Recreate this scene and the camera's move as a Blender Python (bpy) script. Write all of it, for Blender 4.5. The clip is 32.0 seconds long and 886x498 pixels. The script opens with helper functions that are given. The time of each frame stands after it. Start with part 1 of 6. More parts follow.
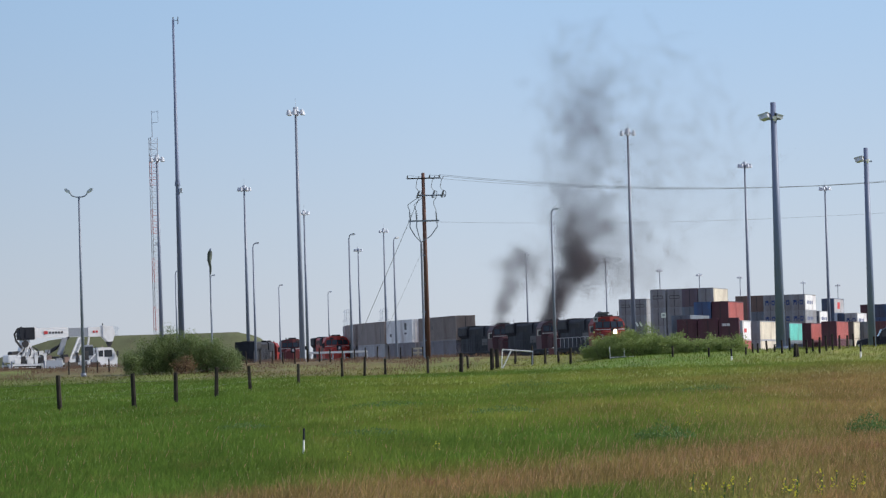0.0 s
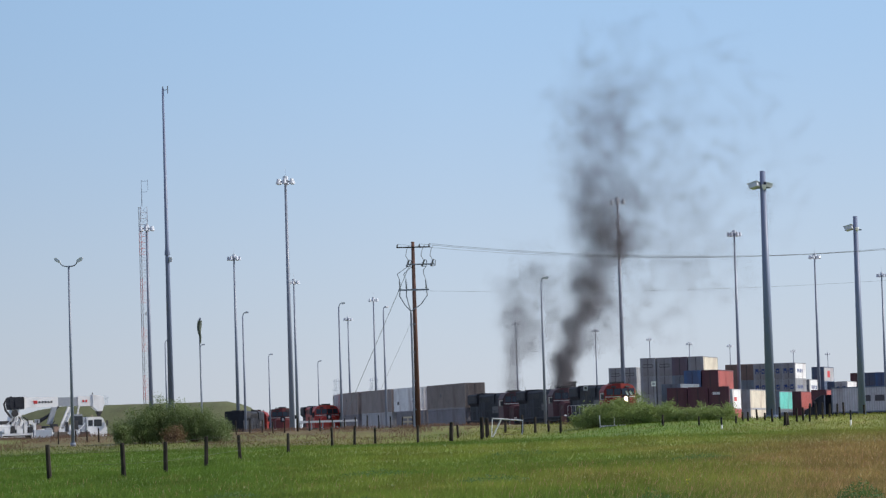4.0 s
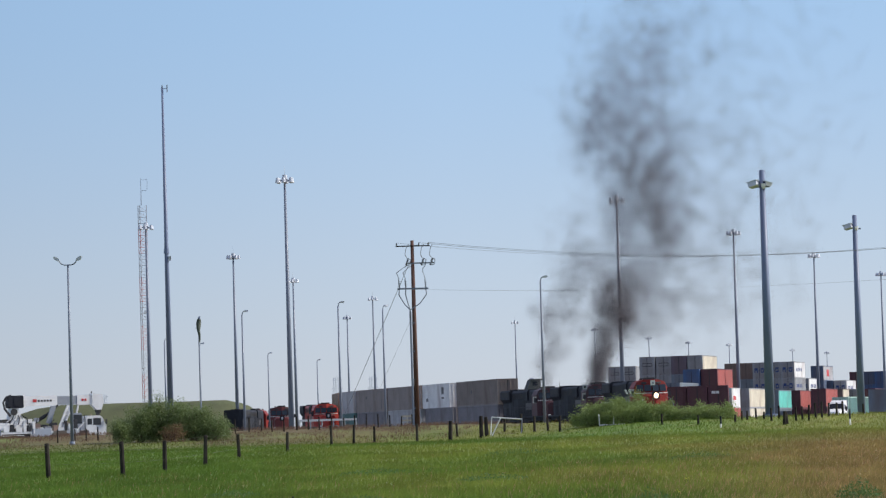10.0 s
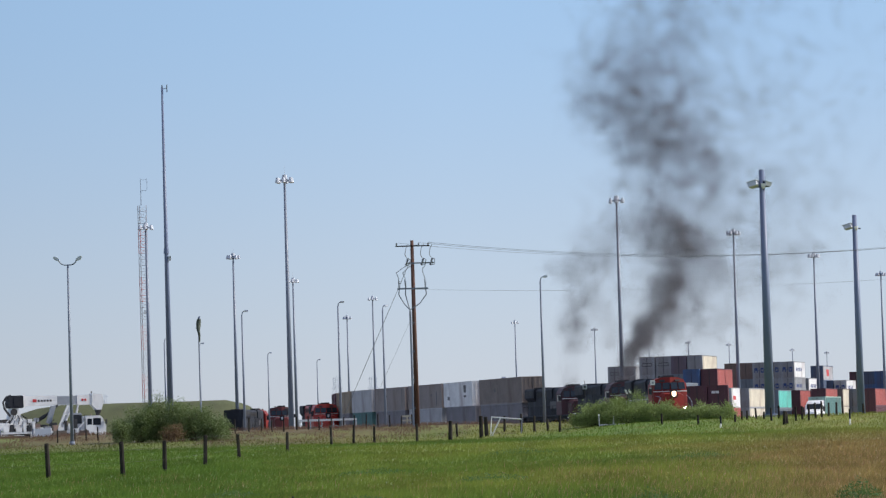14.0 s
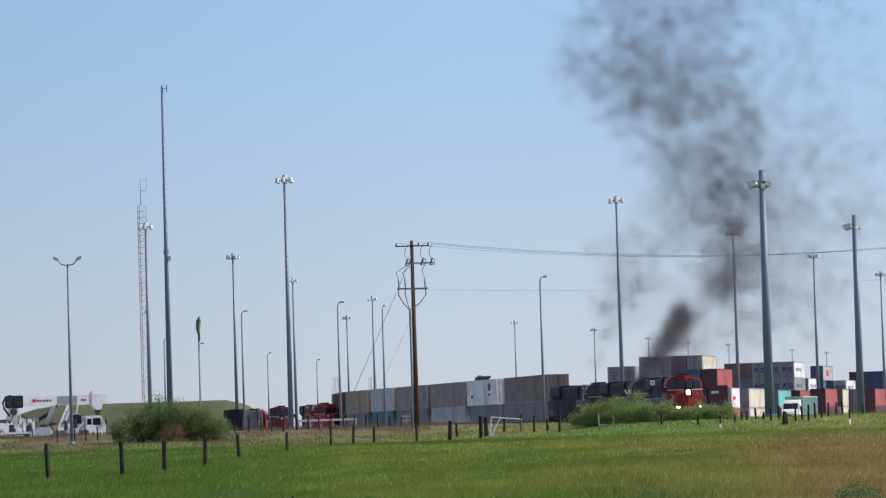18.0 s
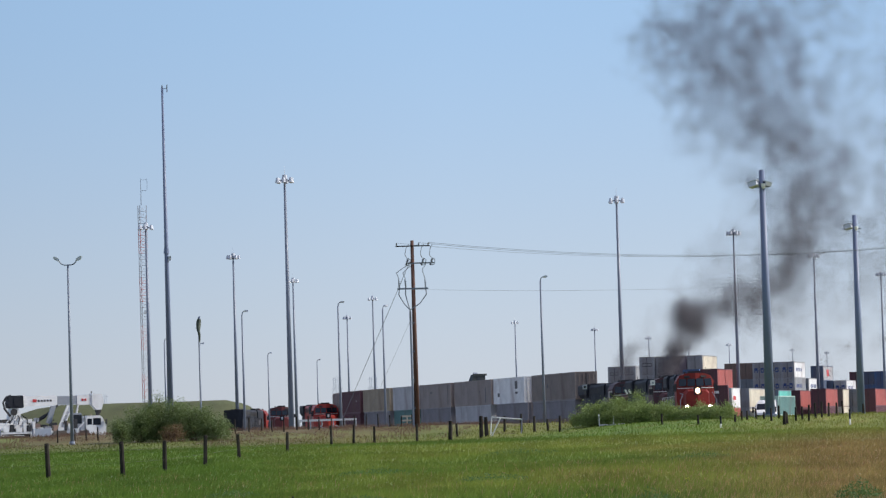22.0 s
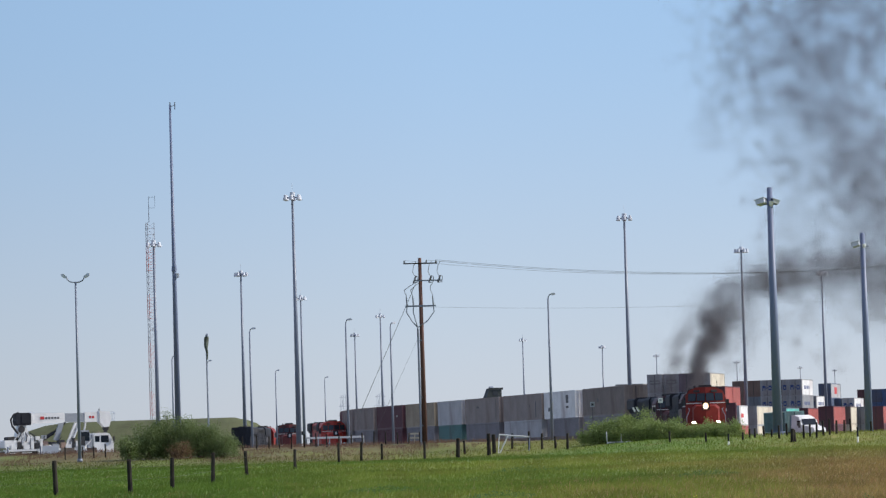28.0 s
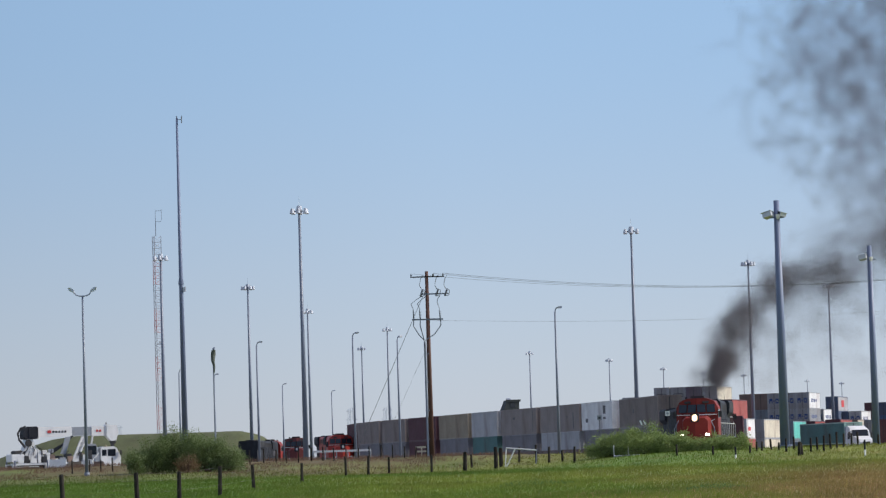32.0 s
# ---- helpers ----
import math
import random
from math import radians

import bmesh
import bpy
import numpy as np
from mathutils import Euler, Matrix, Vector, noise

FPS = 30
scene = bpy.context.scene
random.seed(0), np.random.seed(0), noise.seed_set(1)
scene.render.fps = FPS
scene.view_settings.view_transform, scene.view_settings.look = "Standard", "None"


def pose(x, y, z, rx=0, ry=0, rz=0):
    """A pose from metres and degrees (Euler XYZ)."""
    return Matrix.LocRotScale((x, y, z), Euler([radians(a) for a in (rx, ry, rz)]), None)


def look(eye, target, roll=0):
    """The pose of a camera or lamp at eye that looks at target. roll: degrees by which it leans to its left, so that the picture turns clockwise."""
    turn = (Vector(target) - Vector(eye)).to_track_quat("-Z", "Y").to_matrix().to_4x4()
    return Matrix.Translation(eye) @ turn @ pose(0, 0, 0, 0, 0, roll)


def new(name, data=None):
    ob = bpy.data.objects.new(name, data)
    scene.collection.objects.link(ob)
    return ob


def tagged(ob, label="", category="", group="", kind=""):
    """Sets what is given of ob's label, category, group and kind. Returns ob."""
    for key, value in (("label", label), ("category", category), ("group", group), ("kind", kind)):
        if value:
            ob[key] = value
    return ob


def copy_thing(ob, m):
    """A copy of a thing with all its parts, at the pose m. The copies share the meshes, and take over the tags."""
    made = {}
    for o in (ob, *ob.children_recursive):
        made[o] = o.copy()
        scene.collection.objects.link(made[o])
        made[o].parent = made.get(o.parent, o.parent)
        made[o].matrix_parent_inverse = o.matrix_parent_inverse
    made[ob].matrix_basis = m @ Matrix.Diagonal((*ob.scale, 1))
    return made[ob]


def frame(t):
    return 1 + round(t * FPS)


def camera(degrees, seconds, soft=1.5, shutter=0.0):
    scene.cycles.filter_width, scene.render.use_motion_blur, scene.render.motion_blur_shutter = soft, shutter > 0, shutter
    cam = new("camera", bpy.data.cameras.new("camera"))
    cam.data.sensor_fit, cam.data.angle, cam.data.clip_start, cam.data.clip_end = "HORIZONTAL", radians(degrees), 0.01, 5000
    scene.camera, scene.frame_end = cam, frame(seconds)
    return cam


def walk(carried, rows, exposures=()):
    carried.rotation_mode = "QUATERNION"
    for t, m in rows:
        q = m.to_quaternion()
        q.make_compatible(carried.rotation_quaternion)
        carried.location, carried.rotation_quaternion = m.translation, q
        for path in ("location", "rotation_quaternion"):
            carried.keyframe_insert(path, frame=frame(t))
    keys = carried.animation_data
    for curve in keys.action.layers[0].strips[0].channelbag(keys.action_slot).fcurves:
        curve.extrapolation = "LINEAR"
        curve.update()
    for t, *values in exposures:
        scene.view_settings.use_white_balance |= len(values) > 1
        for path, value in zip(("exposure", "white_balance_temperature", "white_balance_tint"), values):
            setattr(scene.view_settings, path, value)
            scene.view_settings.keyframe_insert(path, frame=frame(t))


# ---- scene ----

# ---------------------------------------------------------------- camera
EYE = 1.6
VIEW = [
    (0.0, 0.206, 1.934, 1.69), (0.1, 0.071, 1.956, 1.70), (0.2, -0.055, 1.997, 1.70), (0.3, -0.253, 2.036, 1.70),
    (0.4, -0.423, 2.049, 1.71), (0.5, -0.829, 2.063, 1.74), (0.6, -1.713, 2.027, 1.79), (0.7, -1.991, 2.043, 1.80),
    (0.8, -1.350, 2.127, 1.78), (0.9, -0.745, 2.227, 1.77), (1.0, -0.322, 2.327, 1.74), (1.5, 0.161, 2.751, 1.75),
    (2.0, 0.176, 2.853, 1.78), (2.5, 0.100, 2.920, 1.77), (3.0, 0.029, 2.975, 1.76), (3.5, 0.013, 3.024, 1.77),
    (5.5, 0.006, 3.009, 1.77), (6.0, 0.000, 3.005, 1.75), (6.5, 0.000, 3.005, 1.75), (8.0, 0.000, 3.005, 1.75),
    (9.0, 0.000, 3.003, 1.75), (10.0, 0.000, 3.003, 1.75), (12.0, 0.000, 3.003, 1.75), (14.0, -0.002, 3.002, 1.76),
    (14.5, -0.001, 3.002, 1.76), (16.5, 0.000, 3.003, 1.75), (17.0, -0.001, 3.003, 1.75), (18.0, -0.006, 3.003, 1.75),
    (19.0, 0.000, 3.003, 1.75), (20.0, 0.000, 3.003, 1.75), (22.0, -0.001, 3.003, 1.75), (23.5, -0.001, 3.003, 1.75),
    (24.0, -0.005, 3.003, 1.75), (24.2, 0.000, 3.003, 1.75), (24.3, 0.009, 3.004, 1.75), (24.4, 0.161, 2.999, 1.75),
    (24.5, 0.272, 2.985, 1.79), (24.6, 0.671, 2.997, 1.73), (24.7, 0.249, 3.038, 1.74), (24.8, 0.042, 3.094, 1.75),
    (24.9, 0.086, 3.123, 1.75), (25.0, 0.084, 3.130, 1.75), (25.1, -0.004, 3.138, 1.75), (25.2, -0.031, 3.146, 1.75),
    (25.5, -0.049, 3.178, 1.75), (27.5, 0.085, 3.239, 1.72), (28.0, 0.113, 3.283, 1.72), (28.5, 0.126, 3.344, 1.75),
    (29.0, 0.144, 3.327, 1.76), (29.5, 0.167, 3.348, 1.75), (30.0, 0.180, 3.388, 1.75), (30.5, 0.198, 3.430, 1.76),
    (31.0, 0.204, 3.465, 1.71), (31.5, 0.205, 3.486, 1.75), (32.0, 0.215, 3.499, 1.77),
]
cam = camera(14.0, 32.0, soft=1.3)
walk(cam, [(t, pose(0, 0, EYE, 90 + pitch, 0, yaw) @ pose(0, 0, 0, 0, 0, -lean)) for t, yaw, pitch, lean in VIEW],
     exposures=[(0.0, 0.0, 6500, 10), (25.5, 0.0, 6500, 10), (28.0, 0.0, 6500, 10), (29.0, -0.06, 6500, 10), (32.0, -0.1, 6500, 10)])

# ---------------------------------------------------------------- light
SUN_ELEV, SUN_AZ = 33.0, 5.0          # azimuth from +x towards +y
world = bpy.data.worlds.new("sky")
scene.world = world
world.use_nodes = True
wn = world.node_tree.nodes
sky = wn.new("ShaderNodeTexSky")
sky.sky_type = "NISHITA"
sky.sun_disc = False
sky.sun_elevation = radians(SUN_ELEV)
sky.sun_rotation = radians(90.0 - SUN_AZ)
sky.air_density, sky.dust_density, sky.ozone_density = 1.0, 0.5, 2.0
sky.altitude = 1050
dim = wn.new("ShaderNodeMix")          # clear sky seen through an even summer haze
dim.data_type, dim.blend_type = "RGBA", "MULTIPLY"
dim.inputs["Factor"].default_value = 1.0
dim.inputs["B"].default_value = (0.033, 0.033, 0.033, 1)
way = wn.new("ShaderNodeTexCoord")
split = wn.new("ShaderNodeSeparateXYZ")
climb = wn.new("ShaderNodeMapRange")
climb.interpolation_type = "SMOOTHSTEP"
climb.inputs["From Min"].default_value, climb.inputs["From Max"].default_value = 0.0, 0.135
veil = wn.new("ShaderNodeMix")          # the haze is paler and greyer towards the horizon
veil.data_type = "RGBA"
veil.inputs["A"].default_value = (0.368, 0.415, 0.53, 1)
veil.inputs["B"].default_value = (0.262, 0.405, 0.615, 1)
wl = world.node_tree.links
wl.new(way.outputs["Generated"], split.inputs[0])
wl.new(split.outputs["Z"], climb.inputs["Value"])
wl.new(climb.outputs["Result"], veil.inputs["Factor"])
haze = wn.new("ShaderNodeMix")
haze.data_type, haze.blend_type = "RGBA", "ADD"
haze.inputs["Factor"].default_value = 1.0
high = wn.new("ShaderNodeMapRange")
high.inputs["From Min"].default_value, high.inputs["From Max"].default_value = 0.2, 0.6
wl.new(split.outputs["Z"], high.inputs["Value"])
thin = wn.new("ShaderNodeMix")          # tint added overhead, out of view, to make the fill light less cyan
thin.data_type = "RGBA"
thin.inputs["B"].default_value = (0.39, 0.39, 0.53, 1)
wl.new(high.outputs["Result"], thin.inputs["Factor"])
wl.new(veil.outputs["Result"], thin.inputs["A"])
wl.new(thin.outputs["Result"], haze.inputs["B"])
wl.new(sky.outputs["Color"], dim.inputs["A"])
wl.new(dim.outputs["Result"], haze.inputs["A"])
side = wn.new("ShaderNodeMapRange")     # the sky is a little deeper away from the sun
side.inputs["From Min"].default_value, side.inputs["From Max"].default_value = -0.14, 0.0
side.inputs["To Min"].default_value, side.inputs["To Max"].default_value = 0.915, 1.03
wl.new(split.outputs["X"], side.inputs["Value"])
deep = wn.new("ShaderNodeMix")
deep.data_type, deep.blend_type = "RGBA", "MULTIPLY"
deep.inputs["Factor"].default_value = 1.0
wl.new(haze.outputs["Result"], deep.inputs["A"])
wl.new(side.outputs["Result"], deep.inputs["B"])
wl.new(deep.outputs["Result"], wn["Background"].inputs["Color"])
sun = new("sun", bpy.data.lights.new("sun", "SUN"))
sun.data.energy, sun.data.angle, sun.data.color = 4.8, radians(0.55), (1.0, 0.95, 0.88)
sd = Vector((math.cos(radians(SUN_AZ)) * math.cos(radians(SUN_ELEV)), math.sin(radians(SUN_AZ)) * math.cos(radians(SUN_ELEV)), math.sin(radians(SUN_ELEV))))
sun.matrix_world = look(tuple(sd * 300), (0, 0, 0))

# ---------------------------------------------------------------- materials


def leafy(m, col, share):
    """Lets part of the light shine through a thin leaf."""
    n, l = m.node_tree.nodes, m.node_tree.links
    tr = n.new("ShaderNodeBsdfTranslucent")
    l.new(col, tr.inputs["Color"])
    mx = n.new("ShaderNodeMixShader")
    mx.inputs["Fac"].default_value = share
    l.new(n["Principled BSDF"].outputs["BSDF"], mx.inputs[1])
    l.new(tr.outputs["BSDF"], mx.inputs[2])
    l.new(mx.outputs["Shader"], n["Material Output"].inputs["Surface"])


def mat(name, base, rough=0.6, metal=0.0, vary=0.15, scale=3.0, fine=40.0, bump=0.0, blotch=None, blotch_amount=0.0, island=0.0, emit=None, power=0.0, through_light=0.0, gloss=0.5):
    """A surface with a coarse and a fine variation of tone, stains of another colour and a fine relief."""
    m = bpy.data.materials.new(name)
    m.use_nodes = True
    n, l = m.node_tree.nodes, m.node_tree.links
    b = n["Principled BSDF"]
    b.inputs["Roughness"].default_value, b.inputs["Metallic"].default_value = rough, metal
    b.inputs["Specular IOR Level"].default_value = gloss
    if emit:
        b.inputs["Emission Color"].default_value, b.inputs["Emission Strength"].default_value = (*emit, 1), power
    tc = n.new("ShaderNodeTexCoord")
    big = n.new("ShaderNodeTexNoise")
    big.inputs["Scale"].default_value, big.inputs["Detail"].default_value = scale, 4
    small = n.new("ShaderNodeTexNoise")
    small.inputs["Scale"].default_value, small.inputs["Detail"].default_value = fine, 3
    l.new(tc.outputs["Object"], big.inputs["Vector"])
    l.new(tc.outputs["Object"], small.inputs["Vector"])
    add = n.new("ShaderNodeMath")
    add.operation = "ADD"
    l.new(big.outputs["Fac"], add.inputs[0])
    l.new(small.outputs["Fac"], add.inputs[1])
    src = add.outputs[0]
    if island:
        geo = n.new("ShaderNodeNewGeometry")
        ad2 = n.new("ShaderNodeMath")
        ad2.operation = "MULTIPLY_ADD"
        ad2.inputs[1].default_value = island
        l.new(geo.outputs["Random Per Island"], ad2.inputs[0])
        l.new(src, ad2.inputs[2])
        src = ad2.outputs[0]
    rng = n.new("ShaderNodeMapRange")
    rng.inputs["From Min"].default_value, rng.inputs["From Max"].default_value = 0.6, 1.4 + island
    rng.inputs["To Min"].default_value, rng.inputs["To Max"].default_value = 1 - vary, 1 + vary
    l.new(src, rng.inputs["Value"])
    mul = n.new("ShaderNodeMix")
    mul.data_type, mul.blend_type = "RGBA", "MULTIPLY"
    mul.inputs["Factor"].default_value = 1
    mul.inputs["A"].default_value = (*base, 1)
    l.new(rng.outputs["Result"], mul.inputs["B"])
    col = mul.outputs["Result"]
    if blotch:
        st = n.new("ShaderNodeTexNoise")
        st.inputs["Scale"].default_value, st.inputs["Detail"].default_value = scale * 0.7, 6
        mp = n.new("ShaderNodeMapping")
        mp.inputs["Scale"].default_value = (1.0, 1.0, 0.35)
        mp.inputs["Location"].default_value = (3.1, 7.7, 1.3)
        l.new(tc.outputs["Object"], mp.inputs["Vector"])
        l.new(mp.outputs["Vector"], st.inputs["Vector"])
        r2 = n.new("ShaderNodeMapRange")
        r2.inputs["From Min"].default_value, r2.inputs["From Max"].default_value = 0.5, 0.68
        r2.inputs["To Max"].default_value = blotch_amount
        l.new(st.outputs["Fac"], r2.inputs["Value"])
        mx = n.new("ShaderNodeMix")
        mx.data_type = "RGBA"
        l.new(r2.outputs["Result"], mx.inputs["Factor"])
        l.new(col, mx.inputs["A"])
        mx.inputs["B"].default_value = (*blotch, 1)
        col = mx.outputs["Result"]
    l.new(col, b.inputs["Base Color"])
    if through_light:
        leafy(m, col, through_light)
    if bump:
        bp = n.new("ShaderNodeBump")
        bp.inputs["Strength"].default_value, bp.inputs["Distance"].default_value = bump, 0.02
        l.new(small.outputs["Fac"], bp.inputs["Height"])
        l.new(bp.outputs["Normal"], b.inputs["Normal"])
    return m


M_STEEL = mat("galvanised steel", (0.175, 0.205, 0.262), 0.45, 0.0, 0.12, 0.6, 20)
M_MAST = mat("weathered grey-blue mast steel", (0.135, 0.17, 0.265), 0.5, 0.0, 0.12, 0.5, 15)
M_LAMP = mat("pale lamp housing", (0.52, 0.55, 0.60), 0.4, 0.1, 0.1)
M_GLASSY = mat("lamp lens", (0.75, 0.76, 0.76), 0.12, 0.0, 0.05)
M_WOOD = mat("weathered post timber", (0.026, 0.023, 0.021), 0.95, 0, 0.4, 3, 30, 0.5, (0.085, 0.075, 0.06), 0.55, gloss=0.1)
M_POLE = mat("creosoted pole timber", (0.105, 0.05, 0.038), 0.85, 0, 0.25, 1.5, 30, 0.4, (0.1, 0.05, 0.035), 0.5)
M_WHITE = mat("white paint", (0.78, 0.78, 0.76), 0.45, 0, 0.06, 1, 20, 0, (0.45, 0.42, 0.38), 0.35)
# grey-blue blotches put skylight into the black, so hoods look lit
M_BLACK = mat("black paint", (0.024, 0.026, 0.033), 0.6, 0, 0.35, 0.9, 12, 0, (0.07, 0.078, 0.095), 0.6, gloss=0.15)
M_DARK = mat("dark machinery steel", (0.045, 0.046, 0.05), 0.65, 0.1, 0.3, 1.5, 20, 0, (0.08, 0.07, 0.06), 0.5, gloss=0.2)
M_RED = mat("orange-red locomotive paint", (0.215, 0.018, 0.012), 0.5, 0, 0.16, 0.8, 15, 0, (0.13, 0.02, 0.015), 0.4, gloss=0.3)
# brighter copy of the red above, with sunshine put into the colour
M_RED_LIT = mat("orange-red sunlit locomotive paint", (0.42, 0.035, 0.02), 0.45, 0, 0.14, 0.8, 15, 0, (0.3, 0.03, 0.02), 0.4)
M_GLASS = mat("dark window glass", (0.015, 0.02, 0.028), 0.06, 0, 0.05)
M_RUBBER = mat("tyre rubber", (0.025, 0.025, 0.026), 0.85, 0, 0.15)
M_WIRE = mat("aluminium cable", (0.16, 0.17, 0.18), 0.5, 0.5, 0.05)
M_RAIL = mat("worn rail steel", (0.25, 0.22, 0.2), 0.4, 0.7, 0.2)
M_GRAVEL = mat("grey track ballast", (0.24, 0.22, 0.2), 0.95, 0, 0.3, 1.0, 12, 0.8)
M_PORC = mat("grey insulator porcelain", (0.14, 0.15, 0.17), 0.25, 0, 0.1)
M_LIGHT = mat("lit headlight", (1, 0.95, 0.85), 0.3, emit=(1.0, 0.86, 0.62), power=16.0)
# this bowl emits by itself, standing in for the halo round the headlights
M_BOWL = mat("reflector bowl with painted glow", (1, 0.9, 0.75), 0.3, emit=(1.0, 0.5, 0.2), power=1.0)
M_STRIPE = mat("white stripe paint", (0.7, 0.7, 0.68), 0.5, 0, 0.08)

# ---------------------------------------------------------------- mesh helpers


def part(name, bm, material, parent=None, label="", smooth=False):
    """Links a bmesh as one mesh object under a thing or a part."""
    me = bpy.data.meshes.new(name)
    bm.to_mesh(me)
    bm.free()
    for mt in (material if isinstance(material, (list, tuple)) else (material,)):
        me.materials.append(mt)
    if smooth:
        me.polygons.foreach_set("use_smooth", [len(f.vertices) == 4 for f in me.polygons])      # flat caps keep the sides true
    ob = new(name, me)
    if parent:
        ob.parent = parent
    return tagged(ob, label)


def thing(name, label, category, m=None, group="", kind=""):
    """An Empty at the base of a thing."""
    ob = tagged(new(name), label, category, group, kind)
    ob.empty_display_size = 0.2
    if m is not None:
        ob.matrix_basis = m
    return ob


def box(bm, x0, x1, y0, y1, z0, z1, cut=0.0, m=None):
    """A box, with its long edges chamfered by cut."""
    if cut:
        prof = [(x0 + cut, z0), (x1 - cut, z0), (x1, z0 + cut), (x1, z1 - cut), (x1 - cut, z1), (x0 + cut, z1), (x0, z1 - cut), (x0, z0 + cut)]
    else:
        prof = [(x0, z0), (x1, z0), (x1, z1), (x0, z1)]
    return extrude(bm, prof, y0, y1, m)


def extrude(bm, prof, y0, y1, m=None):
    """A profile in x, z (counter-clockwise seen from -y), drawn out from y0 to y1."""
    m = m or Matrix()
    a = [bm.verts.new(m @ Vector((x, y0, z))) for x, z in prof]
    b = [bm.verts.new(m @ Vector((x, y1, z))) for x, z in prof]
    n = len(prof)
    bm.faces.new(a)
    bm.faces.new(b[::-1])
    for i in range(n):
        j = (i + 1) % n
        bm.faces.new((a[j], a[i], b[i], b[j]))
    return bm


def rod(bm, p, q, r0, r1=None, seg=8):
    """A tapered round bar from p to q."""
    p, q = Vector(p), Vector(q)
    r1 = r0 if r1 is None else r1
    d = (q - p).normalized()
    u = d.orthogonal().normalized()
    v = d.cross(u)
    ring = lambda c, r: [bm.verts.new(c + (u * math.cos(k * math.tau / seg) + v * math.sin(k * math.tau / seg)) * r) for k in range(seg)]
    a, b = ring(p, r0), ring(q, r1)
    for i in range(seg):
        j = (i + 1) % seg
        bm.faces.new((a[i], a[j], b[j], b[i]))
    bm.faces.new(a[::-1])
    bm.faces.new(b)
    return bm


def path_tube(bm, pts, r, seg=6):
    for a, b in zip(pts, pts[1:]):
        rod(bm, a, b, r, r, seg)
    return bm


def B():
    return bmesh.new()


# ---------------------------------------------------------------- ground


def smooth(a, b, v):
    v = min(1.0, max(0.0, (v - a) / (b - a)))
    return v * v * (3 - 2 * v)


def crest_at(x):
    """How far off the low rise before the yard has its crest."""
    return 292.0 - 46.0 * smooth(-2.0, 16.0, x)


PROFILE = [(-400, 0.4), (-20, 0.1), (0, 0.0), (40, 0.12), (80, 0.33), (118, 0.60), (160, 0.90), (200, 1.28), (235, 1.45)]


def ground_z(x, y):
    c = crest_at(x)
    yy = y * 292.0 / c if y < c else y
    k = yy * 235.0 / 255.0 if yy < 255 else 235.0
    z = PROFILE[-1][1]
    for (a, za), (b, zb) in zip(PROFILE, PROFILE[1:]):
        if k <= b:
            z = za + (zb - za) * max(0.0, (k - a) / (b - a))
            break
    z += (0.95 + 0.3 * (1 - smooth(-2.0, 14.0, x))) * smooth(240, 292, yy)
    yard = 1.85 + 0.6 * (1 - smooth(-60, -22, x)) * (1 - smooth(430, 480, y))
    z = z + (yard - z) * smooth(c + 2, c + 32, y)
    z += 7.2 * smooth(545, 600, y) * (1 - smooth(640, 700, y)) * smooth(-90, -64, x) * (1 - smooth(-37, -27, x))
    if y > 30:
        z += 0.06 * noise.noise((x * 0.12, y * 0.05, 0.0)) + 0.03 * noise.noise((x * 0.5, y * 0.2, 3.0))
    return z


def lines(spans):
    out = []
    for a, b, step in spans:
        k = max(1, round((b - a) / step))
        out += [a + (b - a) * i / k for i in range(k)]
    return out + [spans[-1][1]]


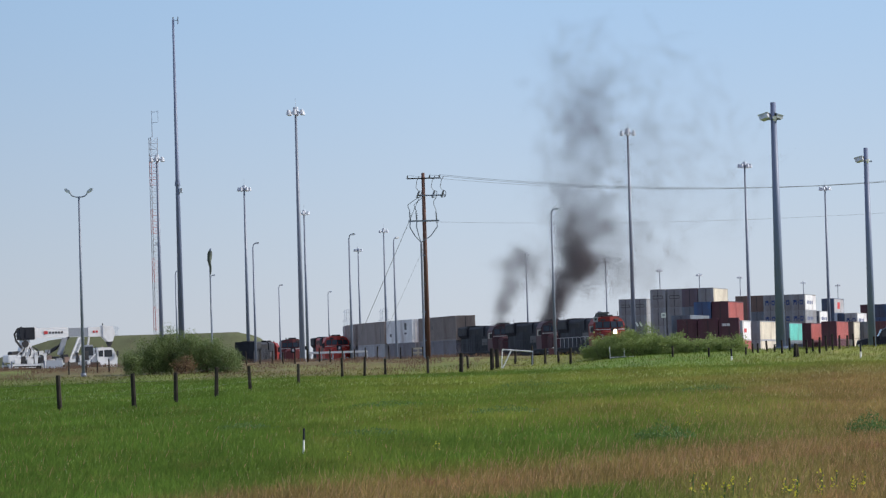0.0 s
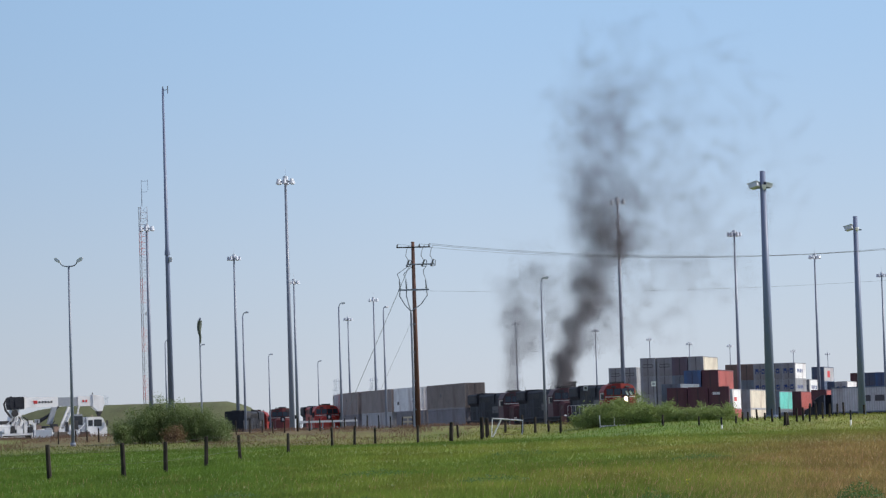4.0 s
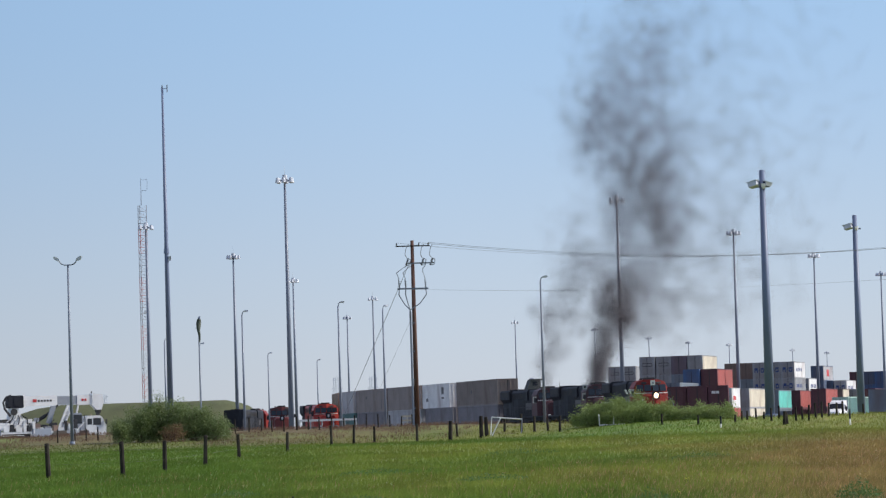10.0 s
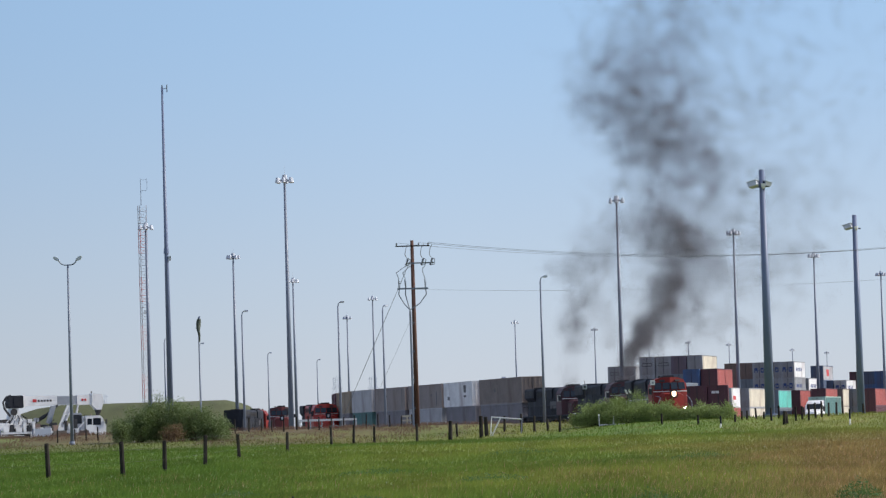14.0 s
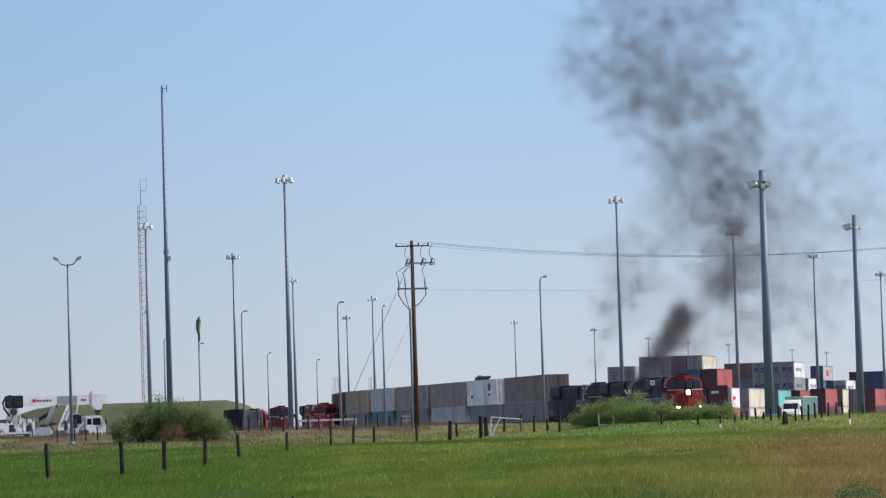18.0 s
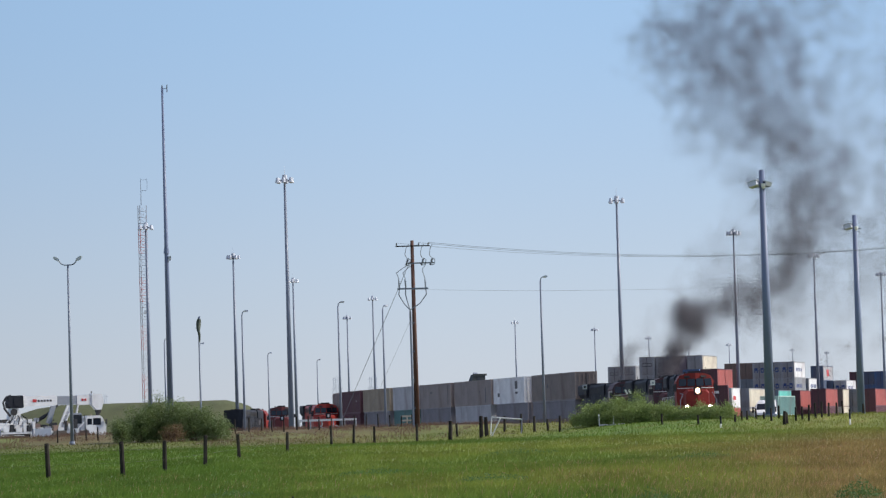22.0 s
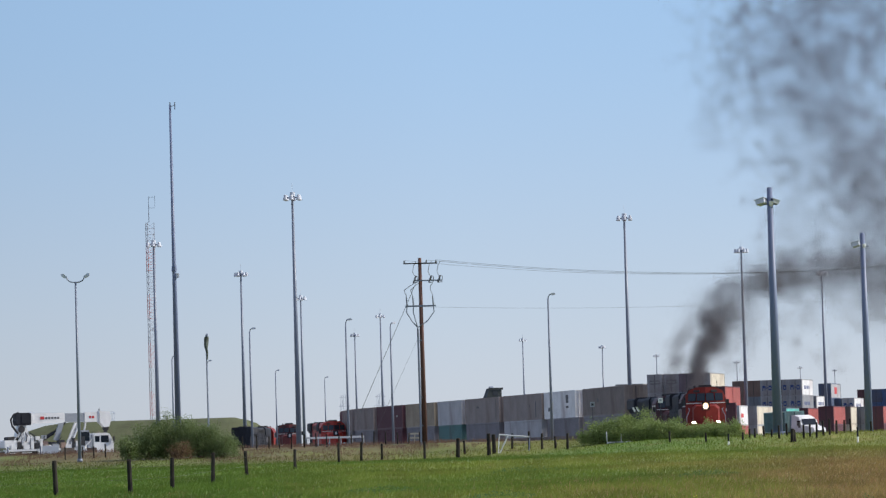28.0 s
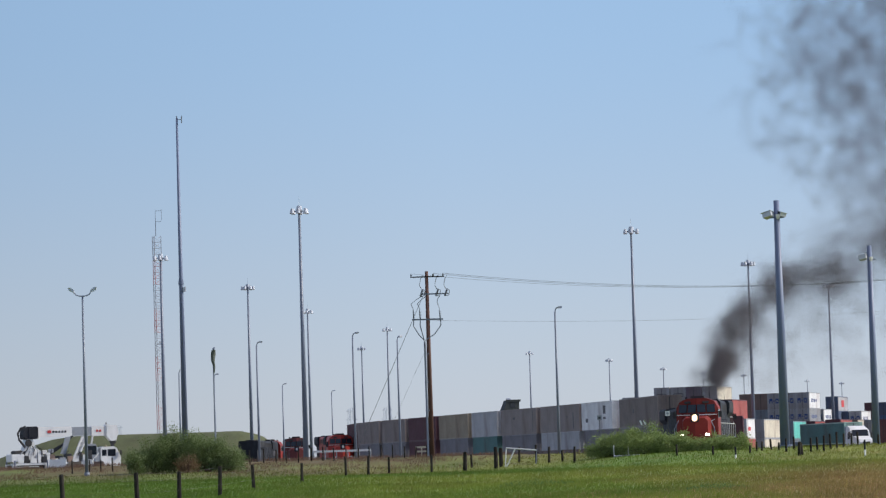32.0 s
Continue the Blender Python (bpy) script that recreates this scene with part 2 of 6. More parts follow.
def grass_material(name, blades):
    m = bpy.data.materials.new(name)
    m.use_nodes = True
    n, l = m.node_tree.nodes, m.node_tree.links
    b = n["Principled BSDF"]
    b.inputs["Roughness"].default_value = 0.85
    b.inputs["Specular IOR Level"].default_value = 0.15
    tc = n.new("ShaderNodeTexCoord")
    sep = n.new("ShaderNodeSeparateXYZ")
    l.new(tc.outputs["Object"], sep.inputs[0])

    def math_(op, a, bb=None, c=None):
        k = n.new("ShaderNodeMath")
        k.operation = op
        for i, v in enumerate((a, bb, c)):
            if v is None:
                continue
            if isinstance(v, (int, float)):
                k.inputs[i].default_value = v
            else:
                l.new(v, k.inputs[i])
        return k.outputs[0]

    def ramp(v, a, bb):
        k = n.new("ShaderNodeMapRange")
        k.interpolation_type = "SMOOTHSTEP"
        k.inputs["From Min"].default_value, k.inputs["From Max"].default_value = a, bb
        l.new(v, k.inputs["Value"])
        return k.outputs["Result"]

    def noise_(sx, sy, detail=4):
        mp = n.new("ShaderNodeMapping")
        mp.inputs["Scale"].default_value = (sx, sy, 0.3)
        l.new(tc.outputs["Object"], mp.inputs["Vector"])
        t = n.new("ShaderNodeTexNoise")
        t.inputs["Scale"].default_value, t.inputs["Detail"].default_value = 1.0, detail
        l.new(mp.outputs["Vector"], t.inputs["Vector"])
        return t.outputs["Fac"]

    def mix(f, a, bb):
        k = n.new("ShaderNodeMix")
        k.data_type = "RGBA"
        l.new(f, k.inputs["Factor"]) if not isinstance(f, (int, float)) else None
        for key, v in (("A", a), ("B", bb)):
            if isinstance(v, tuple):
                k.inputs[key].default_value = (*v, 1)
            else:
                l.new(v, k.inputs[key])
        return k.outputs["Result"]

    x, y = sep.outputs["X"], sep.outputs["Y"]
    patch = noise_(0.10, 0.028)
    clump = noise_(0.9, 0.35)
    # dry, seeding grass: near strip, the swell to the right, the crest before the yard
    wob = math_("MULTIPLY_ADD", math_("SUBTRACT", patch, 0.5), 60.0, y)
    slope = math_("DIVIDE", x, math_("MAXIMUM", y, 42.0))
    band = math_("MULTIPLY_ADD", slope, -110.0, math_("MULTIPLY_ADD", math_("SUBTRACT", patch, 0.5), 16.0, y))
    near = math_("MULTIPLY", math_("MULTIPLY", ramp(band, 37, 40), math_("SUBTRACT", 1.0, ramp(band, 46, 55))), ramp(slope, -0.2, -0.09))
    right = math_("MULTIPLY", ramp(math_("MULTIPLY_ADD", math_("SUBTRACT", patch, 0.5), 0.22, slope), 0.02, 0.13), math_("MULTIPLY_ADD", ramp(y, 140, 205), -0.56, 0.7))
    far = math_("MULTIPLY", math_("MULTIPLY", ramp(wob, 222, 285), math_("SUBTRACT", 1.0, ramp(y, 310, 380))), math_("SUBTRACT", 1.0, ramp(slope, 0.03, 0.05)))
    dry = math_("MAXIMUM", math_("MULTIPLY", near, 0.72), right)
    dry = math_("ADD", math_("MULTIPLY", dry, 0.8), math_("MULTIPLY", ramp(clump, 0.5, 0.75), 0.25))
    lush = math_("MAXIMUM", ramp(noise_(0.05, 0.022), 0.42, 0.62), math_("SUBTRACT", 1.0, ramp(slope, -0.07, 0.0)))
    green = mix(lush, (0.205, 0.25, 0.05), (0.122, 0.198, 0.036))
    brown = mix(clump, (0.34, 0.205, 0.11), (0.35, 0.175, 0.105))
    col = mix(dry, green, brown)
    stubble = mix(ramp(clump, 0.35, 0.65), (0.16, 0.092, 0.062), (0.125, 0.092, 0.05))
    col = mix(math_("MULTIPLY", math_("MULTIPLY", far, math_("MAXIMUM", ramp(noise_(0.22, 0.05), 0.3, 0.56), 0.6)), 0.85), col, stubble)
    yard = math_("MULTIPLY", ramp(y, 300, 330), math_("SUBTRACT", 1.0, math_("MULTIPLY", ramp(y, 490, 530), math_("SUBTRACT", 1.0, ramp(x, -30, -20)))))
    gravel = mix(clump, (0.21, 0.195, 0.175), (0.165, 0.155, 0.145))
    col = mix(math_("MULTIPLY", ramp(y, 380, 450), 0.85), col, (0.088, 0.088, 0.05))
    col = mix(math_("MULTIPLY", yard, 0.9), col, gravel)
    tone = n.new("ShaderNodeMix")
    tone.data_type, tone.blend_type = "RGBA", "MULTIPLY"
    tone.inputs["Factor"].default_value = 1
    mott = n.new("ShaderNodeMapRange")      # darker and paler drifts
    mott.inputs["From Min"].default_value, mott.inputs["From Max"].default_value = 0.3, 0.7
    mott.inputs["To Min"].default_value, mott.inputs["To Max"].default_value = 0.8, 1.2
    l.new(noise_(0.4, 0.085, 5), mott.inputs["Value"])
    drift = n.new("ShaderNodeMix")
    drift.data_type, drift.blend_type = "RGBA", "MULTIPLY"
    drift.inputs["Factor"].default_value = 1
    l.new(col, drift.inputs["A"])
    l.new(mott.outputs["Result"], drift.inputs["B"])
    l.new(drift.outputs["Result"], tone.inputs["A"])
    k = n.new("ShaderNodeMapRange")
    k.inputs["To Min"].default_value, k.inputs["To Max"].default_value = (0.84, 1.2) if blades else (0.6, 1.2)
    if blades:
        geo = n.new("ShaderNodeNewGeometry")
        l.new(geo.outputs["Random Per Island"], k.inputs["Value"])
    else:
        l.new(noise_(3.0, 1.2, 6), k.inputs["Value"])
    l.new(k.outputs["Result"], tone.inputs["B"])
    l.new(tone.outputs["Result"], b.inputs["Base Color"])
    if blades:
        leafy(m, tone.outputs["Result"], 0.55)
    return m


M_FIELD = grass_material("prairie turf", False)
M_BLADES = grass_material("prairie grass blades", True)

gx = lines([(-4500, -600, 600), (-600, -120, 60), (-120, -40, 4), (-40, 40, 1.6), (40, 120, 4), (120, 600, 60), (600, 4500, 600)])
gy = lines([(-600, 0, 60), (0, 36, 6), (36, 330, 2.0), (330, 760, 6), (760, 1500, 60), (1500, 4900, 340)])
gv = [(x, y, ground_z(x, y)) for y in gy for x in gx]
nx = len(gx)
gf = [(j * nx + i, j * nx + i + 1, (j + 1) * nx + i + 1, (j + 1) * nx + i) for j in range(len(gy) - 1) for i in range(nx - 1)]
gm = bpy.data.meshes.new("ground")
gm.from_pydata(gv, [], gf)
gm.materials.append(M_FIELD)
gm.polygons.foreach_set("use_smooth", [True] * len(gm.polygons))
ground = tagged(new("ground", gm), "rolling prairie of green and reddish dry grass", "ground", kind="structure")

# ---------------------------------------------------------------- railway line
TRACK = [(10, 262), (15.5, 280), (19.3, 295), (21.6, 310), (22.2, 330), (20.7, 350), (17.4, 369.6), (13, 389), (7.95, 408.4), (2.6, 427.7),
         (-2.7, 447), (-8.2, 466), (-12.4, 482), (-14.5, 498), (-15.2, 515), (-14.7, 535), (-12.5, 555), (-8.5, 575), (-3, 595), (4, 615), (12, 635), (21, 655)]
RAIL_Z = 2.1


def spline(pts, step=0.5):
    """A smooth line through the points, in even steps."""
    out = []
    for i in range(1, len(pts) - 2):
        p0, p1, p2, p3 = (Vector(p) for p in pts[i - 1:i + 3])
        for k in range(24):
            u = k / 24
            out.append(0.5 * ((2 * p1) + (p2 - p0) * u + (2 * p0 - 5 * p1 + 4 * p2 - p3) * u * u + (3 * p1 - p0 - 3 * p2 + p3) * u ** 3))
    return out


LINE = spline(TRACK)
RUN = [0.0]
for a, b in zip(LINE, LINE[1:]):
    RUN.append(RUN[-1] + (b - a).length)
START = next(RUN[i] for i, p in enumerate(LINE) if p.y >= 300)
LX, LY = [p.x for p in LINE], [p.y for p in LINE]


def on_line(s):
    """The place on the line s metres beyond its mark, counted away from the viewer; past the ends it runs straight on."""
    s += START
    if s > RUN[-1]:
        d = (LINE[-1] - LINE[-2]).normalized()
        return LINE[-1] + d * (s - RUN[-1])
    if s < 0:
        d = (LINE[0] - LINE[1]).normalized()
        return LINE[0] - d * s
    return Vector((float(np.interp(s, RUN, LX)), float(np.interp(s, RUN, LY))))


def rolling(front, rear_gap, reach):
    """The pose of a vehicle whose front is at front: local -y is ahead, the origin on the rail at the front."""
    a, b = on_line(front + rear_gap), on_line(front + reach - rear_gap)
    d = (b - a).normalized()
    o = a - d * rear_gap
    return pose(o.x, o.y, RAIL_Z, 0, 0, math.degrees(math.atan2(-d.x, d.y)))


def nose_at(t):
    """How far along the line the leading locomotive's coupler is."""
    return 75.4 - 2.093 * t - 0.522 * t * t / 32


def build_track():
    t = thing("railway_track", "curved railway track on a grey ballast bed", "railway track", kind="structure")
    pts = [on_line(s) for s in np.arange(-30, 330, 3.0)]
    bm = B()
    rings = []
    for i, p in enumerate(pts):
        d = (pts[min(i + 1, len(pts) - 1)] - pts[max(i - 1, 0)]).normalized()
        nrm = Vector((-d.y, d.x))
        rings.append([bm.verts.new((p.x + nrm.x * o, p.y + nrm.y * o, z)) for o, z in ((-3.4, 1.5), (-1.9, RAIL_Z - 0.19), (1.9, RAIL_Z - 0.19), (3.4, 1.5))])
    for a, b in zip(rings, rings[1:]):
        for k in range(3):
            bm.faces.new((a[k], a[k + 1], b[k + 1], b[k]))
    part("ballast", bm, M_GRAVEL, t, "grey crushed stone ballast")
    for side in (-0.75, 0.75):
        bm = B()
        q = []
        for i, p in enumerate(pts):
            d = (pts[min(i + 1, len(pts) - 1)] - pts[max(i - 1, 0)]).normalized()
            q.append((p.x - d.y * side, p.y + d.x * side, RAIL_Z - 0.09))
        part("rail", path_tube(bm, q, 0.085, 4), M_RAIL, t, "worn steel rail")
    return t


# ---------------------------------------------------------------- locomotive


def wheelset(parent, name, y, r, gauge=0.76):
    bm = B()
    for s in (-1, 1):
        rod(bm, (s * gauge, y, r), (s * (gauge + 0.13), y, r), r, r, 18)
    rod(bm, (-0.8, y, r), (0.8, y, r), 0.09, 0.09, 8)
    part(name, bm, M_DARK, parent)


def bogie(parent, y, axles, r, half):
    bm = B()
    for s in (-1, 1):
        x0, x1 = sorted((s * 0.95, s * 1.12))
        box(bm, x0, x1, y - half, y + half, r - 0.12, r + 0.22, 0.04)
        for a in axles:
            box(bm, x0 - 0.02, x1 + 0.02, y + a - 0.2, y + a + 0.2, r - 0.3, r + 0.34, 0.04)
    box(bm, -0.95, 0.95, y - 0.4, y + 0.4, r, r + 0.35)
    g = part("bogie", bm, M_DARK, parent, "dark cast steel bogie")
    for a in axles:
        wheelset(g, "wheelset", y + a, r)
    return g


def wedge(bm, prof, y0, y1, back):
    """A profile drawn out from y0 to y1 whose front is pointed in plan: its sides lie back behind its middle."""
    n = len(prof)
    half = max(x for x, z in prof)
    a = [bm.verts.new((x, y0 + back * abs(x) / half, z)) for x, z in prof]
    b = [bm.verts.new((x, y1, z)) for x, z in prof]
    lo, hi = min(z for x, z in prof), max(z for x, z in prof)
    foot, peak = bm.verts.new((0, y0, lo)), bm.verts.new((0, y0, hi))
    right = [v for v in a if v.co.x > 0]
    left = [v for v in a if v.co.x < 0]
    left = sorted(left, key=lambda v: v.co.z)
    right = sorted(right, key=lambda v: v.co.z)
    bm.faces.new([foot] + right + [peak])
    bm.faces.new([peak] + left[::-1] + [foot])
    bm.faces.new(b[::-1])
    for i in range(n):
        j = (i + 1) % n
        if a[i].co.z == lo and a[j].co.z == lo:
            bm.faces.new((a[j], foot, a[i], b[i], b[j]))
        elif a[i].co.z == hi and a[j].co.z == hi:
            bm.faces.new((a[j], peak, a[i], b[i], b[j]))
        else:
            bm.faces.new((a[j], a[i], b[i], b[j]))
    return bm


def locomotive(label, group, lit, hood_mat, cab_mat=None):
    """A six-axle road locomotive, 22 m long; ahead is -y and the rail is at z 0."""
    t = thing("locomotive", label, "locomotive", group=group)
    paint = cab_mat or M_RED
    tone = "orange-red" if paint.name.startswith("orange") else "dark"
    bm = box(B(), -1.5, 1.5, 0.9, 21.3, 1.42, 1.62, 0.03)
    box(bm, -1.25, 1.25, 1.2, 21.0, 1.12, 1.42)
    part("walkway", bm, M_BLACK, t, "black walkway deck and frame")
    part("fuel_tank", extrude(B(), [(-1.3, 0.55), (-0.9, 0.3), (0.9, 0.3), (1.3, 0.55), (1.4, 1.1), (-1.4, 1.1)], 8.2, 13.2), M_BLACK, t, "black fuel tank")
    for y in (4.4, 17.4):
        bogie(t, y, (-1.9, 0, 1.9), 0.53, 2.6)
    # plough, pilot, steps, couplers
    bm = B()
    extrude(bm, [(-1.45, 0.15), (1.45, 0.15), (1.5, 0.75), (-1.5, 0.75)], 0.28, 0.6)
    p = part("plough", bm, M_BLACK, t, "black snow plough")
    bm = box(B(), -1.5, 1.5, 0.6, 0.9, 0.45, 1.62, 0.04)
    part("pilot", bm, paint, t, tone + " pilot plate")
    for y0 in (0.0, 21.3):
        part("coupler", box(box(B(), -0.12, 0.12, y0, y0 + 0.9, 0.75, 1.0), -0.2, 0.2, y0, y0 + 0.3, 0.7, 1.05, 0.04), M_DARK, t)
    part("pilot", box(B(), -1.5, 1.5, 21.1, 21.4, 0.45, 1.62, 0.04), M_BLACK, t)
    for s in (-1, 1):
        for k in range(4):
            x0, x1 = sorted((s * 1.05, s * 1.5))
            part("boarding_step", box(B(), x0, x1, 0.9 + k * 0.02, 1.35, 0.35 + k * 0.3, 0.4 + k * 0.3), M_STRIPE, t, "white-edged boarding step")
    # nose: sloped top, chamfered corners
    bm = B()
    prof = [(-1.05, 1.62), (1.05, 1.62), (1.05, 2.95), (0.8, 3.2), (-0.8, 3.2), (-1.05, 2.95)]
    wedge(bm, prof, 1.25, 3.1, 0.42)
    for v in bm.verts:
        if v.co.y < 2:
            v.co.x *= 0.86
            if v.co.z > 2.5:
                v.co.z -= 0.16
    part("nose", bm, paint, t, tone + " short wedge-fronted nose")
    # cab, its front slightly pointed in plan
    cabp = [(-1.52, 1.62), (1.52, 1.62), (1.52, 3.9), (1.25, 4.42), (0.7, 4.66), (-0.7, 4.66), (-1.25, 4.42), (-1.52, 3.9)]
    bm = wedge(B(), cabp, 3.1, 5.9, 0.5)
    for v in bm.verts:
        if v.co.y < 4 and v.co.z > 3.5:
            v.co.y += 0.22
    c = part("cab", bm, paint, t, tone + " wide cab")
    for s in (-1, 1):
        tilt = pose(0, 3.1, 3.48, 0, 0, s * 17.0) @ pose(0, 0, 0, -11)
        for x0, x1 in ((0.06, 0.68), (0.78, 1.38)):
            part("windscreen", box(B(), *sorted((s * x0, s * x1)), -0.05, 0.02, 0.02, 0.68, 0.0, tilt), M_GLASS, c, "dark windscreen pane")
        part("nose_stripe", box(B(), *sorted((s * 0.02, s * 1.5)), -0.06, 0.0, -0.2, -0.145, 0, tilt), M_STRIPE, c, "thin white stripe below the windscreen")
        part("number_board", box(B(), *sorted((s * 0.5, s * 0.95)), -0.1, 0.02, 0.78, 0.95, 0, tilt), M_DARK, c, "small dark number board")
        part("mirror", box(B(), *sorted((s * 1.55, s * 1.78)), 3.75, 3.82, 3.1, 3.6, 0.02), M_DARK, c, "dark cab mirror")
    for s in (-1, 1):
        for y0, y1 in ((3.75, 4.45), (4.6, 5.4)):
            x0, x1 = sorted((s * 1.5, s * 1.54))
            part("side_window", box(B(), x0, x1, y0, y1, 3.05, 3.75), M_GLASS, c, "dark cab side window")
    part("roof_unit", box(B(), -0.5, 0.5, 4.2, 5.2, 4.66, 4.86, 0.05), M_DARK, c, "dark roof cooling unit")
    part("aerial", rod(B(), (0.9, 3.9, 4.5), (0.9, 3.9, 5.2), 0.02), M_DARK, c, "thin roof aerial")
    part("horn", rod(rod(B(), (-0.8, 4.1, 4.72), (-0.8, 4.6, 4.72), 0.1, 0.04, 8), (-0.8, 4.5, 4.5), (-0.8, 4.5, 4.74), 0.03), M_DARK, c, "dark air horn")
    # headlights and ditch lights
    hl = part("headlight", box(B(), -0.3, 0.3, 1.24, 1.7, 2.7, 3.42, 0.06), M_BLACK, t, "black headlight housing")
    for s in (-1, 1):
        part("lamp", rod(B(), (0, 1.2, 3.05 + s * 0.075), (0, 1.27, 3.05 + s * 0.075), 0.125, 0.125, 16), M_LIGHT if lit else M_GLASSY, hl, "glowing headlight lens" if lit else "unlit headlight lens")
        part("reflector", rod(B(), (0, 1.215, 3.05 + s * 0.075), (0, 1.262, 3.05 + s * 0.075), 0.21, 0.15, 18), M_BOWL if lit else M_DARK, hl, "reflector bowl with the headlight's warm halo put in" if lit else "dark reflector bowl")
        d = part("ditch_light", rod(B(), (s * 0.92, 0.95, 1.62), (s * 0.92, 1.15, 1.62), 0.2, 0.15, 14), M_BLACK, t, "black ditch light can")
        part("lamp", rod(B(), (s * 0.92, 0.90, 1.62), (s * 0.92, 0.97, 1.62), 0.16, 0.16, 16), M_LIGHT if lit else M_GLASSY, d, "glowing ditch light lens" if lit else "unlit lens")
    # long hood with doors and louvres
    bm = extrude(B(), [(-1.2, 1.62), (1.2, 1.62), (1.2, 4.3), (1.05, 4.55), (-1.05, 4.55), (-1.2, 4.3)], 5.9, 16.4)
    h = part("hood", bm, hood_mat, t, "black engine hood with blotched doors")
    for s in (-1, 1):
        for k in range(12):
            y0 = 6.2 + k * 0.84
            x0, x1 = sorted((s * 1.19, s * 1.23))
            bm = box(B(), x0, x1, y0, y0 + 0.74, 1.75, 3.55)
            for z in (2.1, 2.9):
                box(bm, x0 - 0.02, x1 + 0.02, y0 + 0.3, y0 + 0.45, z, z + 0.08)
            part("hood_door", bm, hood_mat, h)
        bm = B()
        for k in range(7):
            x0, x1 = sorted((s * 1.19, s * 1.25))
            box(bm, x0, x1, 10.6, 15.8, 3.66 + k * 0.075, 3.7 + k * 0.075)
        part("louvre", bm, M_DARK, h, "dark louvred air intake")
        part("hood_stripe", box(B(), *sorted((s * 1.24, s * 1.255)), 7.2, 9.8, 2.35, 3.1), M_MARK_D, h, "faded dark marking on the hood")
    # blower housing, stack, radiators
    part("blower_housing", extrude(B(), [(-1.34, 3.4), (1.34, 3.4), (1.34, 4.35), (1.15, 4.62), (-1.15, 4.62), (-1.34, 4.35)], 8.6, 10.6), M_BLACK, t, "black blower housing")
    part("exhaust_outlet", box(box(B(), -0.35, 0.35, 6.2, 7.2, 4.45, 4.78, 0.04), -0.26, 0.26, 6.3, 7.1, 4.78, 4.84), M_DARK, t, "sooty exhaust outlet")
    bm = extrude(B(), [(-1.1, 1.62), (1.1, 1.62), (1.1, 3.2), (1.4, 3.6), (1.4, 4.45), (1.28, 4.62), (-1.28, 4.62), (-1.4, 4.45), (-1.4, 3.6), (-1.1, 3.2)], 16.4, 20.6)
    r = part("radiator", bm, M_BLACK, t, "black winged radiator hood")
    for s in (-1, 1):
        part("grille", box(B(), *sorted((s * 1.39, s * 1.42)), 16.7, 20.2, 3.85, 4.38), M_DARK, r)
    for y in (17.6, 19.3):
        part("fan", rod(B(), (0, y, 4.6), (0, y, 4.74), 0.7, 0.7, 20), M_DARK, r, "roof radiator fan")
    # rails along the walkway
    for s in (-1, 1):
        bm = B()
        rod(bm, (s * 1.46, 6.0, 2.65), (s * 1.46, 21.0, 2.65), 0.022, 0.022, 5)
        for k in range(9):
            rod(bm, (s * 1.46, 6.0 + k * 1.875, 1.62), (s * 1.46, 6.0 + k * 1.875, 2.65), 0.02, 0.02, 5)
        part("handrail", bm, M_STRIPE if lit else M_DARK, t, "slim side handrail")
        bm = path_tube(B(), [(s * 1.45, 0.75, 0.5), (s * 1.45, 0.75, 2.2), (s * 1.2, 1.0, 2.75), (s * 1.3, 3.0, 2.9)], 0.025)
        part("grab_rail", bm, M_STEEL if lit else M_DARK, t, "front grab rail")
    for o in t.children_recursive:
        o.data.transform(Matrix.Diagonal((1.12, LOCO_L / 22.3, 1.0, 1.0)))
    return t


M_MARK_D = mat("dark marking", (0.06, 0.055, 0.06), 0.5, 0, 0.1)
LOCO_L = 20.0
M_SOOT = mat("sooty dark red-brown paint", (0.075, 0.024, 0.028), 0.55, 0, 0.3, 0.8, 15, 0, (0.03, 0.03, 0.032), 0.7)
LEAD = locomotive("orange-red and black diesel locomotive with lit headlights", "moving train", True, M_BLACK)
SECOND = locomotive("sooty black diesel locomotive pouring dark smoke", "moving train", False, M_BLACK, M_SOOT)
THIRD = copy_thing(SECOND, Matrix())
tagged(THIRD, "black diesel locomotive with a thin trail of smoke")

# ---------------------------------------------------------------- containers
COLOURS = {
    "grey": (0.275, 0.285, 0.30), "slate": (0.15, 0.185, 0.225), "maroon": (0.092, 0.030, 0.042), "plum": (0.12, 0.095, 0.125), "red": (0.36, 0.085, 0.075), "blue": (0.05, 0.105, 0.23),
    "navy": (0.06, 0.09, 0.155), "cream": (0.62, 0.565, 0.45), "white": (0.74, 0.74, 0.73), "teal": (0.13, 0.55, 0.48), "brown": (0.17, 0.122, 0.105),
    "tan": (0.32, 0.265, 0.19), "green": (0.085, 0.19, 0.18), "olive": (0.215, 0.18, 0.16), "pink": (0.5, 0.11, 0.13), "silver": (0.42, 0.42, 0.43), "taupe": (0.24, 0.20, 0.185), "steel": (0.205, 0.195, 0.21), "mint": (0.34, 0.50, 0.44),
}
PAINT = {k: mat(k + " container paint", v, 0.6, 0.0, 0.24, 0.6, 9, 0.15, (v[0] * 0.45 + 0.05, v[1] * 0.4 + 0.03, v[2] * 0.4 + 0.02), 0.8) for k, v in COLOURS.items()}
M_LOGO_BLUE = mat("dark blue marking", (0.02, 0.045, 0.16), 0.5, 0, 0.1)
M_LOGO_RED = mat("red marking", (0.5, 0.04, 0.04), 0.5, 0, 0.1)
